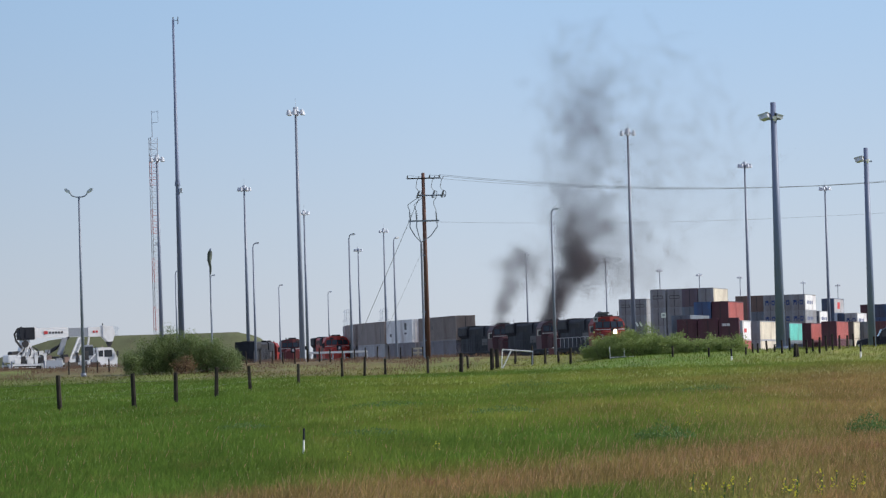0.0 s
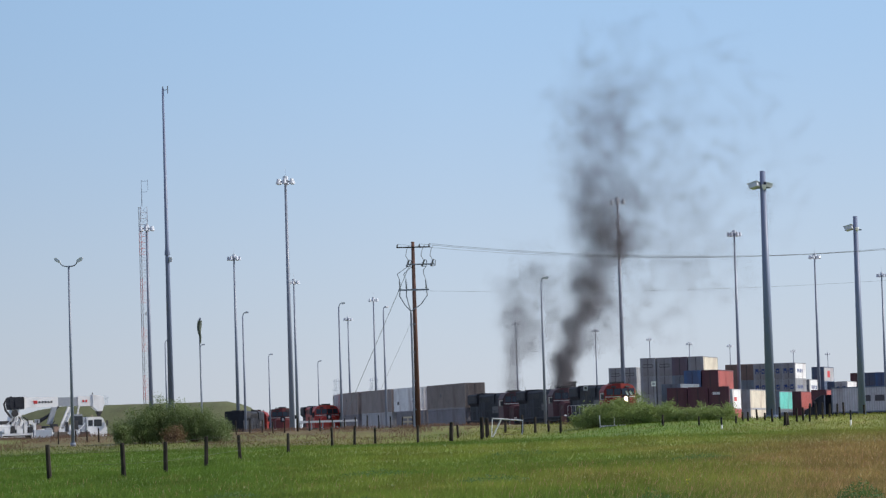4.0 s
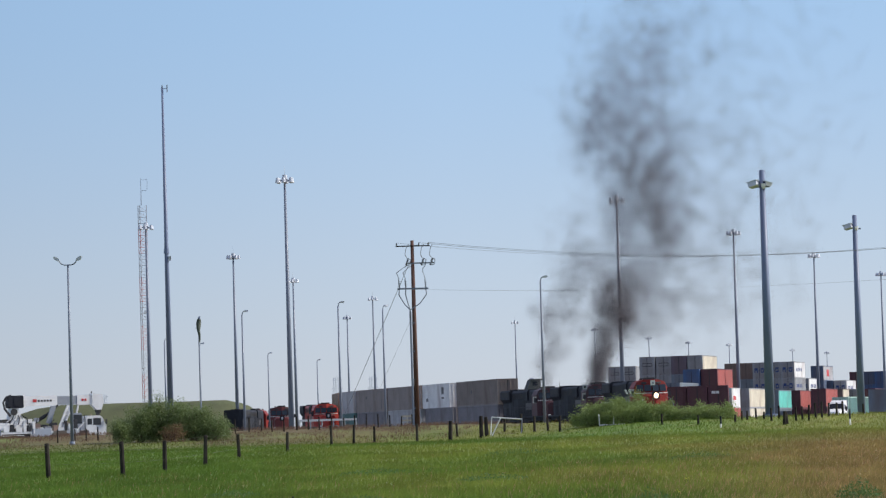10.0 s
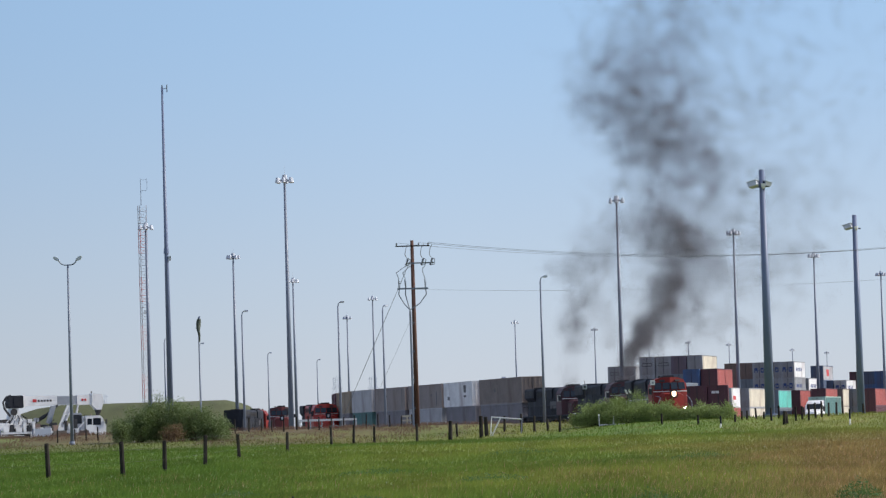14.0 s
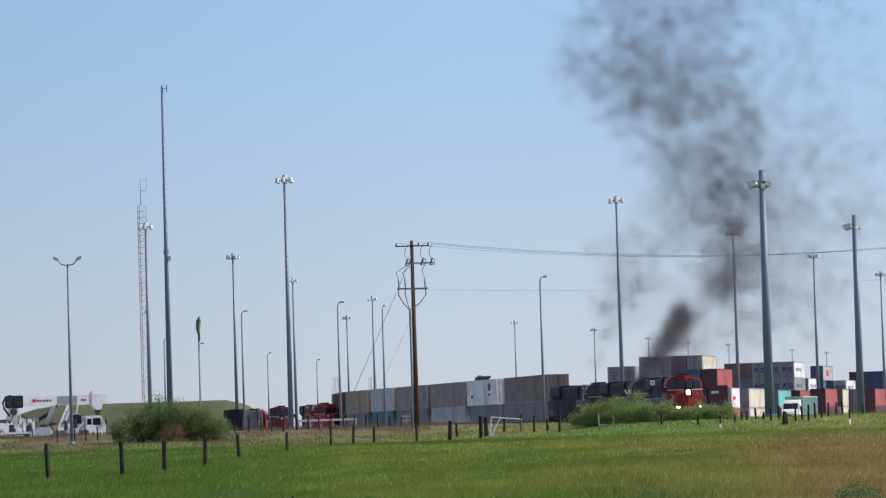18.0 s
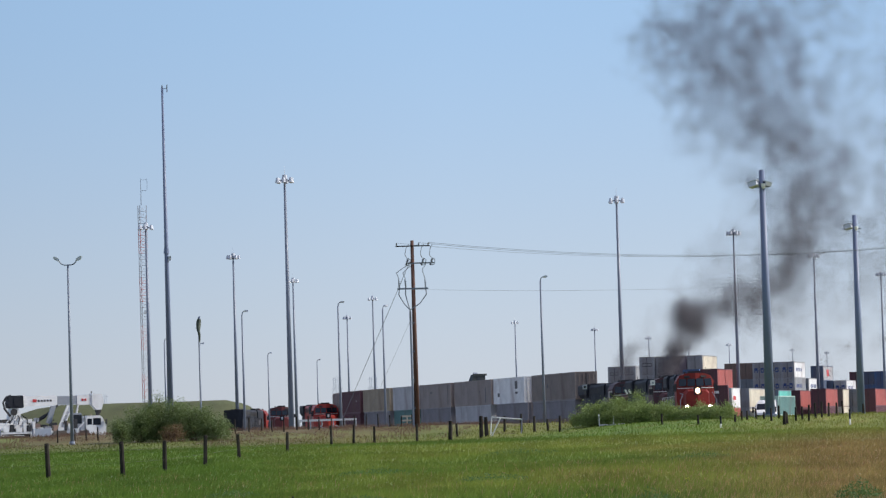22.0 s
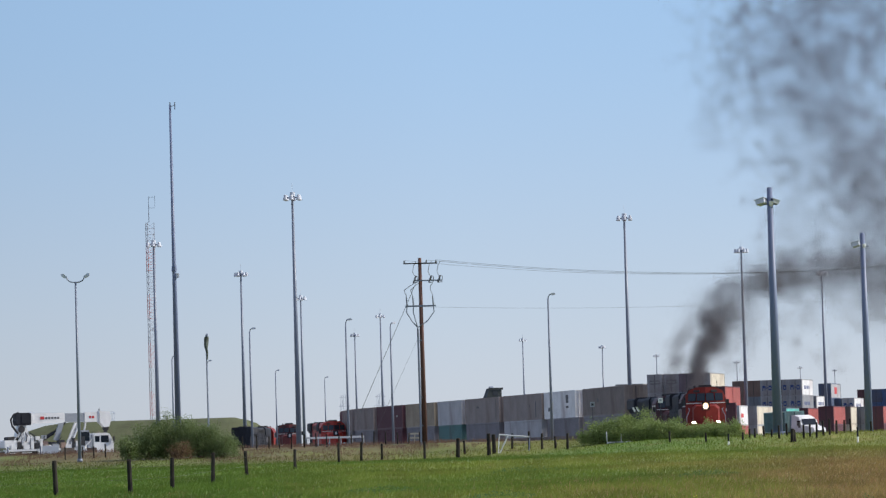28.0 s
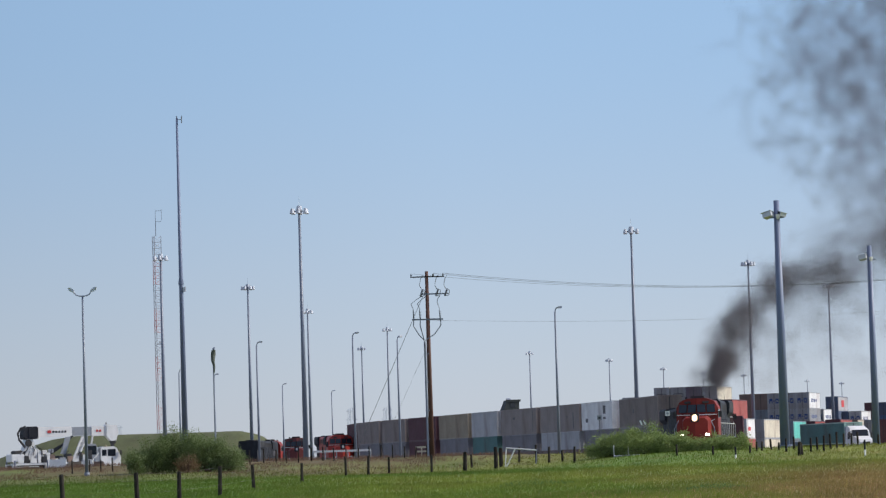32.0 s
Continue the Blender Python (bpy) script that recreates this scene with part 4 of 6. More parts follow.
def lattice_tower(x, y, h, wide):
    t = thing("radio_tower", "slim red and white lattice radio tower", "radio tower", pose(x, y, z_at(x, y)))
    n = 10
    for k in range(n):
        z0, z1 = h * 0.9 * k / n, h * 0.9 * (k + 1) / n
        bm = B()
        c = [(wide * math.cos(a), wide * math.sin(a)) for a in (0.3, 2.39, 4.49)]
        for i in range(3):
            rod(bm, (*c[i], z0), (*c[i], z1), 0.07, 0.07, 5)
            j = (i + 1) % 3
            m = 4
            for q in range(m):
                za, zb = z0 + (z1 - z0) * q / m, z0 + (z1 - z0) * (q + 1) / m
                rod(bm, (*c[i], za), (*c[j], za), 0.035, 0.035, 4)
                rod(bm, (*c[i], za), (*c[j], zb), 0.03, 0.03, 4)
        part("section", bm, M_TRED if k % 2 == 0 else M_TPALE, t, "red lattice section" if k % 2 == 0 else "white lattice section")
    bm = rod(B(), (0, 0, h * 0.9), (0, 0, h), 0.1, 0.04, 6)
    rod(bm, (0, 0, h * 0.955), (1.3, 0, h * 0.955), 0.04)
    rod(bm, (0, 0, h * 0.995), (1.5, 0, h * 0.995), 0.04)
    rod(bm, (1.4, 0, h * 0.96), (1.4, 0, h), 0.035)
    part("aerial", bm, M_STEEL, t, "slim aerials at the tip")
    part("dish", rod(B(), (0.5, -0.5, h * 0.5), (0.6, -0.8, h * 0.5), 0.2, 0.5, 14), M_LAMP, t)


lattice_tower(-67.3, 806.9, 60.0, 1.15)


# pale blue-grey because distance haze is mixed into the steel's colour
M_PYLON = mat("haze-paled pylon steel", (0.42, 0.47, 0.55), 0.6, 0, 0.1)


def pylon(x, y, h):
    t = thing("transmission_pylon", "distant steel lattice transmission pylon", "pylon", pose(x, y, z_at(x, y), 0, 0, 30), "distant pylons")
    bm = B()
    ws = [(0, 4.0), (h * 0.6, 2.0), (h, 1.4)]
    for (z0, w0), (z1, w1) in zip(ws, ws[1:]):
        for sx, sy in ((-1, -1), (1, -1), (1, 1), (-1, 1)):
            rod(bm, (sx * w0, sy * w0, z0), (sx * w1, sy * w1, z1), 0.11, 0.11, 4)
            rod(bm, (sx * w0, sy * w0, z0), (-sy * w1, sx * w1, z1), 0.07, 0.07, 4)
    part("lattice_body", bm, M_PYLON, t)
    for k, (z, w) in enumerate(((0.68, 4.2), (0.82, 3.8), (0.96, 3.2))):
        bm = rod(B(), (-w, 0, h * z), (w, 0, h * z), 0.2, 0.2, 4)
        rod(bm, (-w, 0, h * z), (0, 0, h * (z + 0.05)), 0.1, 0.1, 4)
        rod(bm, (w, 0, h * z), (0, 0, h * (z + 0.05)), 0.1, 0.1, 4)
        part("crossarm", bm, M_PYLON, t)


for x, y, h in ((-64.0, 2100, 37), (-42.0, 2050, 36), (-205.0, 2150, 32), (152.0, 2000, 32)):
    pylon(x, y, h)


M_CABLE = mat("grey-blue cable sheath", (0.17, 0.2, 0.25), 0.6, 0, 0.1)


def utility_pole(x, y, top, main):
    zb = z_at(x, y)
    h = top - zb
    t = thing("utility_pole", "brown wooden power pole with crossarms and fuse cutouts" if main else "brown wooden power pole carrying the wires", "utility pole", pose(x, y, zb, 0, 0, 6), "power line")
    part("pole", rod(B(), (0, 0, 0), (0, 0, h), 0.21, 0.13, 12), M_POLE, t, smooth=True)
    part("crossarm", box(B(), -1.3, 1.35, -0.2, -0.1, h - 0.48, h - 0.39), M_WOOD, t, "weathered timber crossarm")
    for xx in (-1.22, 0.5, 1.25):
        part("insulator", rod(rod(B(), (xx, -0.14, h - 0.38), (xx, -0.14, h - 0.24), 0.05, 0.07), (xx, -0.14, h - 0.24), (xx, -0.14, h - 0.18), 0.03, 0.03), M_PORC, t, "porcelain insulator")
    if not main:
        return t
    part("crossarm", box(B(), -0.55, 1.65, -0.2, -0.1, h - 1.82, h - 1.72), M_STEEL, t, "steel arm for the fuse cutouts")
    for xx in (-0.45, 0.75, 1.45):
        bm = rod(B(), (xx - 0.1, -0.25, h - 1.95), (xx + 0.1, -0.25, h - 1.4), 0.06, 0.06)
        for k in range(4):
            rod(bm, (xx - 0.08 + k * 0.045, -0.25, h - 1.9 + k * 0.12), (xx - 0.07 + k * 0.045, -0.25, h - 1.87 + k * 0.12), 0.11, 0.11, 10)
        path_tube(bm, [(xx + 0.1, -0.25, h - 1.4), (xx + 0.28, -0.25, h - 1.5), (xx + 0.22, -0.25, h - 1.9), (xx - 0.1, -0.25, h - 1.95)], 0.025)
        part("fuse_cutout", bm, M_PORC, t, "grey fuse cutout")
        part("jumper", path_tube(B(), [(xx, -0.25, h - 1.4), (xx - 0.15, -0.25, h - 1.1), (xx - 0.05, -0.2, h - 0.6), (xx + 0.15, -0.14, h - 0.3)], 0.024, 5), M_WIRE, t, "thin jumper wire")
    part("crossarm", box(B(), -1.25, 1.15, -0.2, -0.1, h - 3.8, h - 3.68), M_STEEL, t, "steel cable arm")
    for xx in (-1.1, -0.6, 0.95):
        bm = rod(B(), (xx, -0.15, h - 3.7), (xx - 0.05, -0.15, h - 3.0), 0.05, 0.035)
        for k in range(4):
            rod(bm, (xx, -0.15, h - 3.6 + 0.14 * k), (xx, -0.15, h - 3.57 + 0.14 * k), 0.09, 0.09, 10)
        part("cable_head", bm, M_PORC, t, "grey cable termination")
        part("cable", path_tube(B(), [(xx, -0.15, h - 3.7), (xx * 1.05, -0.15, h - 4.2), (xx * 0.6 - 0.1, -0.18, h - 4.9), (-0.32, -0.2, h - 5.4), (-0.3, -0.2, h - 6.2)], 0.04), M_CABLE, t, "grey power cable")
        part("jumper", path_tube(B(), [(xx, -0.15, h - 3.0), (xx - 0.2, -0.2, h - 2.5), (xx * 0.8, -0.22, h - 2.2), (xx * 0.7 + 0.3, -0.25, h - 1.95)], 0.024, 5), M_WIRE, t, "thin jumper wire")
    part("conduit", rod(B(), (-0.3, -0.12, 0), (-0.3, -0.12, h - 5.5), 0.085, 0.085, 10), M_STEEL, t, "grey cable conduit")
    for k in range(4):
        part("bracket", box(B(), -0.4, 0.0, -0.16, -0.06, 1.5 + 2.2 * k, 1.58 + 2.2 * k), M_STEEL, t)
    return t


POLE_A, POLE_B = (-2.39, 279.6), (47.8, 291.0)
utility_pole(*POLE_A, 17.0, True)
utility_pole(*POLE_B, 17.0, False)


def tube(bm, pts, r, seg=5):
    """One unbroken bent bar."""
    rings = []
    pts = [Vector(p) for p in pts]
    for i, p in enumerate(pts):
        d = (pts[min(i + 1, len(pts) - 1)] - pts[max(i - 1, 0)]).normalized()
        u = d.cross(Vector((0.1, 0.3, 1.0))).normalized()
        v = d.cross(u)
        rings.append([bm.verts.new(p + (u * math.cos(k * math.tau / seg) + v * math.sin(k * math.tau / seg)) * r) for k in range(seg)])
    for a, b in zip(rings, rings[1:]):
        for k in range(seg):
            bm.faces.new((a[k], a[(k + 1) % seg], b[(k + 1) % seg], b[k]))
    bm.faces.new(rings[0][::-1])
    bm.faces.new(rings[-1])
    return bm


def wire(a, b, sag, r, label):
    pts = []
    for k in range(25):
        u = k / 24
        p = Vector(a).lerp(Vector(b), u)
        pts.append((p.x, p.y, p.z - sag * 4 * u * (1 - u)))
    ob = part("power_line", tube(B(), pts, r), M_WIRE, None, label)
    tagged(ob, "", "cable", "power line")


wire((POLE_A[0] + 1.25, POLE_A[1] - 0.1, 16.82), (POLE_B[0] + 1.2, POLE_B[1], 16.82), 1.45, 0.013, "thin overhead wire strung between two poles")
wire((POLE_A[0] + 0.5, POLE_A[1] - 0.1, 16.82), (POLE_B[0] + 0.5, POLE_B[1], 16.82), 1.5, 0.013, "thin overhead wire strung between two poles")
wire((POLE_A[0] - 1.2, POLE_A[1] - 0.3, 16.82), (POLE_B[0] - 1.2, POLE_B[1] - 0.2, 16.82), 1.5, 0.01, "thin overhead wire strung between two poles")
wire((POLE_A[0], POLE_A[1], 13.2), (POLE_B[0], POLE_B[1], 13.9), 0.7, 0.008, "very thin lower wire strung between two poles")
for dz, dx, dy, gr in ((-1.2, -6.2, 1.0, 0.02), (-5.6, -4.4, 3.0, 0.008)):
    q = (POLE_A[0] + dx, POLE_A[1] + dy)
    ob = part("guy_wire", rod(B(), (POLE_A[0], POLE_A[1], 17.0 + dz), (*q, z_at(*q)), gr, gr, 5), M_WIRE, None, "taut steel guy wire from pole to ground")
    tagged(ob, "", "cable", "power line")

# ---------------------------------------------------------------- fences and gates


def fence_post(x, y, h, lean, r, group, white=False):
    zb = z_at(x, y, 0.15)
    t = thing("fence_post", "black and white painted marker post in the grass" if white else "dark weathered wooden fence post in the grass", "fence post", pose(x, y, zb, 0, lean, (x * 53) % 360), group)
    bm = rod(B(), (0, 0, 0), (0, 0, h * 0.55), r * 1.05, r, 9)
    part("lower_post" if white else "post", bm if white else rod(rod(bm, (0, 0, h * 0.55), (0, 0, h + 0.13), r, r * 0.92, 9), (0, 0, h + 0.13), (0, 0, h + 0.15), r * 0.92, r * 0.6, 9), M_WHITE if white else M_WOOD, t)
    if white:
        part("upper_post", rod(B(), (0, 0, h * 0.55), (0, 0, h + 0.15), r, r, 9), M_BLACK, t, "black painted top")
    return t


FIELD_FENCE = [(-18.5, 117.0, 1.2), (-13.7, 123.5, 1.24), (-11.3, 125, 1.21), (-10.6, 134.5, 1.2), (-10.1, 149.5, 1.3), (-10.1, 174, 1.22), (-8.9, 199, 1.1), (-7.4, 228, 1.3), (-6.05, 229.5, 1.3),
               (-5.0, 243, 1.2), (-2.08, 238, 1.25), (0.1, 241, 1.35), (0.6, 251, 0.95), (2.2, 243, 1.5), (2.6, 246, 1.33), (3.9, 252, 1.1), (5.0, 247, 1.25), (5.8, 244, 1.1), (6.7, 243, 0.8), (7.3, 237, 1.1)]
for k, (x, y, h) in enumerate(FIELD_FENCE):
    fence_post(x, y, h, (2.5 * math.sin(k * 4.1)) if k not in (2, 9) else (3.0 if k == 2 else -4.0), 0.085 if k not in (13, 14, 11) else 0.14, "field fence")
YARD_FENCE = [(13.6, 230, 0.7), (15.6, 225.5, 0.6), (18.1, 228, 0.5), (18.9, 232.5, 0.6), (19.2, 232, 0.62), (20.0, 234.5, 0.7), (20.3, 232.5, 0.5), (20.4, 228, 0.85), (21.3, 232.5, 0.85), (20.5, 220.5, 0.85),
              (20.75, 221.5, 0.75), (21.8, 226.5, 0.88), (22.4, 228.5, 0.86), (22.6, 226.5, 1.0), (23.4, 230, 1.0), (24.0, 232, 1.05), (24.7, 234.5, 0.9), (25.7, 239, 0.85), (26.4, 241.5, 0.9), (27.6, 240, 0.7), (29.0, 238, 0.7)]
for k, (x, y, h) in enumerate(YARD_FENCE):
    fence_post(x, y, h, 3.0 * math.sin(k * 2.3), 0.07 if k not in (9, 10) else 0.11, "yard fence")
for x, y, h in ((23.9, 215.0, 0.98), (27.6, 214.0, 0.8), (16.4, 217.5, 0.7)):
    fence_post(x, y, h, 0, 0.055, "marker posts", True)
for k in range(30):
    u = k / 29
    x = -29.0 + 26.2 * u
    fence_post(x, 268 + 17 * u ** 0.6 + 1.5 * math.sin(k * 1.7), 1.0 + 0.12 * math.sin(k * 5.1), 3 * math.sin(k * 3.3), 0.055, "far fence")

M_FWIRE = mat("rusty fence wire", (0.12, 0.10, 0.09), 0.6, 0.5, 0.1)


def fence_wires(posts, heights, name, group):
    for h in heights:
        bm = tube(B(), [(x, y, z_at(x, y, 0) + h * hh) for x, y, hh in posts], 0.003, 4)
        tagged(part(name, bm, M_FWIRE, None, "thin slack fence wire between wooden posts"), "", "wire", group)


fence_wires(FIELD_FENCE[:11], (0.4, 0.75, 0.95), "fence_wire", "field fence")


def stake(x, y, h):
    t = thing("survey_stake", "thin black-topped white stake in the grass", "stake", pose(x, y, z_at(x, y, 0.1), 0, 2, 0))
    part("stake", rod(B(), (0, 0, 0), (0, 0, h * 0.8), 0.018, 0.018, 6), M_WHITE, t)
    part("tip", rod(B(), (0, 0, h * 0.8), (0, 0, h + 0.1), 0.02, 0.02, 6), M_BLACK, t, "black tip")


stake(-2.7, 61.5, 0.5)


def field_gate(x, y):
    """A sagging tubular gate between two posts."""
    t = thing("field_gate", "sagging pale tubular metal field gate standing ajar", "gate", pose(x, y, z_at(x, y), 0, 4, -12))
    for z in (0.35, 0.75, 1.15):
        part("bar", rod(B(), (0, 0, z * 0.9), (2.1, 0, z * 0.9), 0.009, 0.009, 6), M_FWIRE, t, "thin rusty infill wire")
    part("top_rail", rod(B(), (0, 0, 1.36), (2.1, 0, 1.3), 0.045, 0.045, 8), M_WHITE, t)
    for xx in (0.0, 2.1):
        part("upright", rod(B(), (xx, 0, 0.08), (xx, 0, 1.36), 0.035, 0.035, 8), M_WHITE if xx == 0 else M_STEEL, t)
    part("brace", rod(B(), (0.1, -0.06, 0.1), (0.62, -0.06, 1.3), 0.05, 0.05, 8), M_WHITE, t, "white slanting brace")


field_gate(2.85, 245.0)


def pipe_frame(x, y, w, h, label, m):
    t = thing("pipe_frame", label, "pipe frame", pose(x, y, z_at(x, y)))
    part("upright", rod(B(), (0, 0, 0), (-0.03, 0, h), 0.03, 0.03, 6), m, t)
    part("upright", rod(B(), (w * 0.55, 0, 0), (w * 0.55, 0, h * 0.85), 0.04, 0.04, 6), m, t)
    part("rail", rod(B(), (0, 0, 0.12), (w, 0, 0.16), 0.045, 0.045, 6), m, t)


pipe_frame(10.0, 239.0, 1.7, 0.85, "low white pipe frame half buried in the grass", M_WHITE)


M_CGREY = mat("grey crane boom steel", (0.30, 0.32, 0.35), 0.45, 0.1, 0.1)


def rail_fence(x, y, w, h, label, m, turn, posts):
    t = thing("rail_barrier", label, "barrier", pose(x, y, z_at(x, y), 0, 0, turn))
    for z in ((h, h * 0.6) if posts < 5 else (h,)):
        part("rail", box(B(), 0, w, -0.03, 0.03, z - (0.07 if posts < 5 else 0.1), z + 0.07, 0.02), m, t)
    for k in range(posts):
        xx = 0.05 + (w - 0.1) * k / (posts - 1)
        part("post", rod(B(), (xx, 0.04, 0), (xx, 0.04, h + 0.03), 0.05, 0.05, 8), m if posts < 5 else M_CGREY, t)


rail_fence(-12.1, 292, 4.7, 0.72, "low white metal barrier along the yard road", M_WHITE, 1.5, 6)
rail_fence(-3.8, 290, 1.0, 0.85, "short pale yellow guard rail beside the pole", PAINT["cream"], 0, 3)



def track_sign(x, y, top, label, square, face):
    """A small sign or marker on a slim post beside the line."""
    zb = z_at(x, y)
    h = top - zb
    t = thing("trackside_sign", label, "sign", pose(x, y, zb), "trackside signs")
    part("post", rod(B(), (0, 0.03, 0), (0, 0.03, h), 0.022, 0.022, 6), M_DARK, t)
    if square:
        b = part("board", box(B(), -0.16, 0.16, -0.015, 0.015, h - 0.34, h, 0.01), M_WHITE if face else M_CGREY, t, "small square board")
        part("panel", box(B(), -0.08, 0.08, -0.025, -0.017, h - 0.25, h - 0.09), M_CGREY if face else M_DARK, b, "darker centre panel")
    else:
        for k in (0, 1):
            part("marker_bar", box(B(), -0.06, 0.06, -0.02, 0.02, -0.16, 0.16, 0, pose(-0.14 + 0.26 * k, 0, h - 0.1, 0, -25 if k == 0 else -25)), M_WHITE, t, "slanting white marker bar")


track_sign(14.35, 252, 5.2, "small white-framed square sign beside the railway", True, True)
track_sign(9.6, 252, 5.05, "small grey square sign beside the railway", True, False)
track_sign(12.62, 252, 4.55, "two slanting white marker bars beside the railway", False, True)

# ---------------------------------------------------------------- shrubs


def leaf_mat(name, c):
    m = mat(name, c, 0.6, 0, 0.3, 0.8, 5, island=0.9, through_light=0.4)
    return m


M_WILLOW = leaf_mat("grey-green willow leaves", (0.225, 0.295, 0.09))
M_CARA = leaf_mat("dark shrub leaves", (0.142, 0.196, 0.066))
M_TWIG = mat("brown twigs", (0.10, 0.065, 0.045), 0.9, 0, 0.3)
M_RUSSET = leaf_mat("russet dead foliage", (0.25, 0.165, 0.085))


def shrub(x, y, rx, ry, h, leaves, material, label, seed, group=""):
    """A multi-stemmed shrub: limbs from the root and leaves in uneven clumps."""
    r = np.random.RandomState(seed)
    zb = z_at(x, y)
    t = thing("shrub", label, "shrub", pose(x, y, zb), group)
    bm = B()
    tips = []
    for k in range(26):
        a, u = r.uniform(0, math.tau), r.uniform(0.25, 1) ** 0.6
        tip = Vector((math.cos(a) * rx * u * 0.85, math.sin(a) * ry * u * 0.85, h * (1 - 0.5 * u * u) * r.uniform(0.5, 1.12)))
        mid = Vector((tip.x * 0.45, tip.y * 0.45, tip.z * 0.62))
        rod(bm, (tip.x * 0.12, tip.y * 0.12, 0), mid, 0.045, 0.028, 5)
        rod(bm, mid, tip, 0.028, 0.008, 5)
        tips.append(tip)
        for j in range(2):
            tw = mid.lerp(tip, r.uniform(0.2, 0.9)) + Vector(r.normal(0, 0.22, 3))
            rod(bm, mid.lerp(tip, 0.3), tw, 0.012, 0.006, 4)
            tips.append(tw)
    part("limb_framework", bm, M_TWIG, t, "thin brown stems")
    # leaves: pointed blades round clump centres
    cen = np.array([tuple(p) for p in tips])
    idx = r.randint(0, len(cen), leaves)
    sig = np.array([0.27, 0.27, 0.19]) * (h / 2.2) ** 0.5
    c = cen[idx] + r.normal(0, 1, (leaves, 3)) * sig
    low = r.rand(leaves) < 0.22
    ang, uu = r.uniform(0, math.tau, leaves), r.rand(leaves) ** 0.5
    c[low, 0] = (np.cos(ang) * rx * uu * 0.95)[low]
    c[low, 1] = (np.sin(ang) * ry * uu * 0.95)[low]
    c[low, 2] = r.uniform(0.05, 0.55, low.sum()) * h * (1.05 - uu[low] ** 2 * 0.5)
    c[:, 2] = np.clip(c[:, 2], 0.05, None)
    d = r.normal(0, 1, (leaves, 3))
    d[:, 2] += 0.7
    d /= np.linalg.norm(d, axis=1)[:, None]
    s = np.cross(d, r.normal(0, 1, (leaves, 3)))
    s /= np.linalg.norm(s, axis=1)[:, None] + 1e-6
    ln = r.uniform(0.07, 0.14, leaves)[:, None]
    wd = ln * 0.24
    v = np.stack([c, c + d * ln * 0.5 + s * wd, c + d * ln, c + d * ln * 0.5 - s * wd], 1).reshape(-1, 3)
    leaf_mesh("leaves", v, material, t)
    return t


def leaf_mesh(name, v, material, parent, label="", kind="stuff"):
    """Four corners a leaf, joined into one mesh."""
    n = len(v) // 4
    me = bpy.data.meshes.new(name)
    me.vertices.add(n * 4)
    me.vertices.foreach_set("co", np.ascontiguousarray(v, dtype=np.float32).ravel())
    me.loops.add(n * 4)
    me.loops.foreach_set("vertex_index", np.arange(n * 4, dtype=np.int32))
    me.polygons.add(n)
    me.polygons.foreach_set("loop_start", np.arange(0, n * 4, 4, dtype=np.int32))
    me.polygons.foreach_set("loop_total", np.full(n, 4, dtype=np.int32))
    me.materials.append(material)
    me.update(calc_edges=True)
    ob = new(name, me)
    if parent:
        ob.parent = parent
    return tagged(ob, label, kind=kind)


G_SH = "willow shrubs on the rise"
shrub(9.8, 241.0, 1.7, 1.6, 1.5, 13000, M_WILLOW, "bushy grey-green willow shrub in tall grass", 1, G_SH)
shrub(11.9, 240.0, 2.1, 1.8, 1.75, 19000, M_WILLOW, "large bushy grey-green willow shrub in tall grass", 2, G_SH)
shrub(14.0, 239.5, 1.7, 1.6, 1.15, 13000, M_WILLOW, "bushy grey-green willow shrub in tall grass", 3, G_SH)
shrub(16.4, 238.5, 1.6, 1.4, 0.85, 9000, M_WILLOW, "low grey-green willow shrub in tall grass", 4, G_SH)
shrub(18.0, 237.5, 1.1, 1.1, 0.95, 5000, M_WILLOW, "low grey-green willow shrub in tall grass", 5, G_SH)
G_SL = "dark shrubs by the lamp"
shrub(-22.5, 264.0, 1.6, 1.6, 2.7, 17000, M_CARA, "dense dark green shrub beside a fence", 6, G_SL)
shrub(-20.6, 264.5, 1.9, 1.6, 3.25, 24000, M_CARA, "tall dense dark green shrub beside a fence", 7, G_SL)
shrub(-18.6, 263.5, 1.7, 1.4, 2.8, 16000, M_CARA, "rounded dark green shrub beside a fence", 8, G_SL)
shrub(-17.0, 263.0, 1.2, 1.2, 1.9, 8000, M_CARA, "low dark green shrub in dry grass", 9, G_SL)
shrub(-20.0, 261.8, 0.9, 0.6, 1.45, 1500, M_RUSSET, "small russet half-dead shrub before greener ones", 10, G_SL)
shrub(-23.7, 262.5, 0.7, 0.9, 1.9, 5000, M_CARA, "small dark green shrub beside a fence", 11, G_SL)

# ---------------------------------------------------------------- parked locomotives
M_DULLRED = mat("dull dark red locomotive paint", (0.13, 0.020, 0.020), 0.55, 0, 0.2, 0.8, 15, 0, (0.06, 0.03, 0.03), 0.5)
PARKED = locomotive("parked orange-red and black diesel locomotive", "parked locomotives", False, M_RED_LIT, M_RED_LIT)
PARKED_DULL = locomotive("parked dull dark red and black diesel locomotive", "parked locomotives", False, M_BLACK, M_DULLRED)
PARKED_REAR = locomotive("parked black diesel locomotive seen from its rear", "parked locomotives", False, M_BLACK)


def park(ob, x, y, turn):
    ob.matrix_basis = pose(x, y, ground_z(x, y) + 0.22, 0, 0, turn)


park(PARKED, -15.9, 485.0, 10)
park(PARKED_DULL, -23.4, 510, 4)
park(PARKED_REAR, -28.0, 545.7, 170)


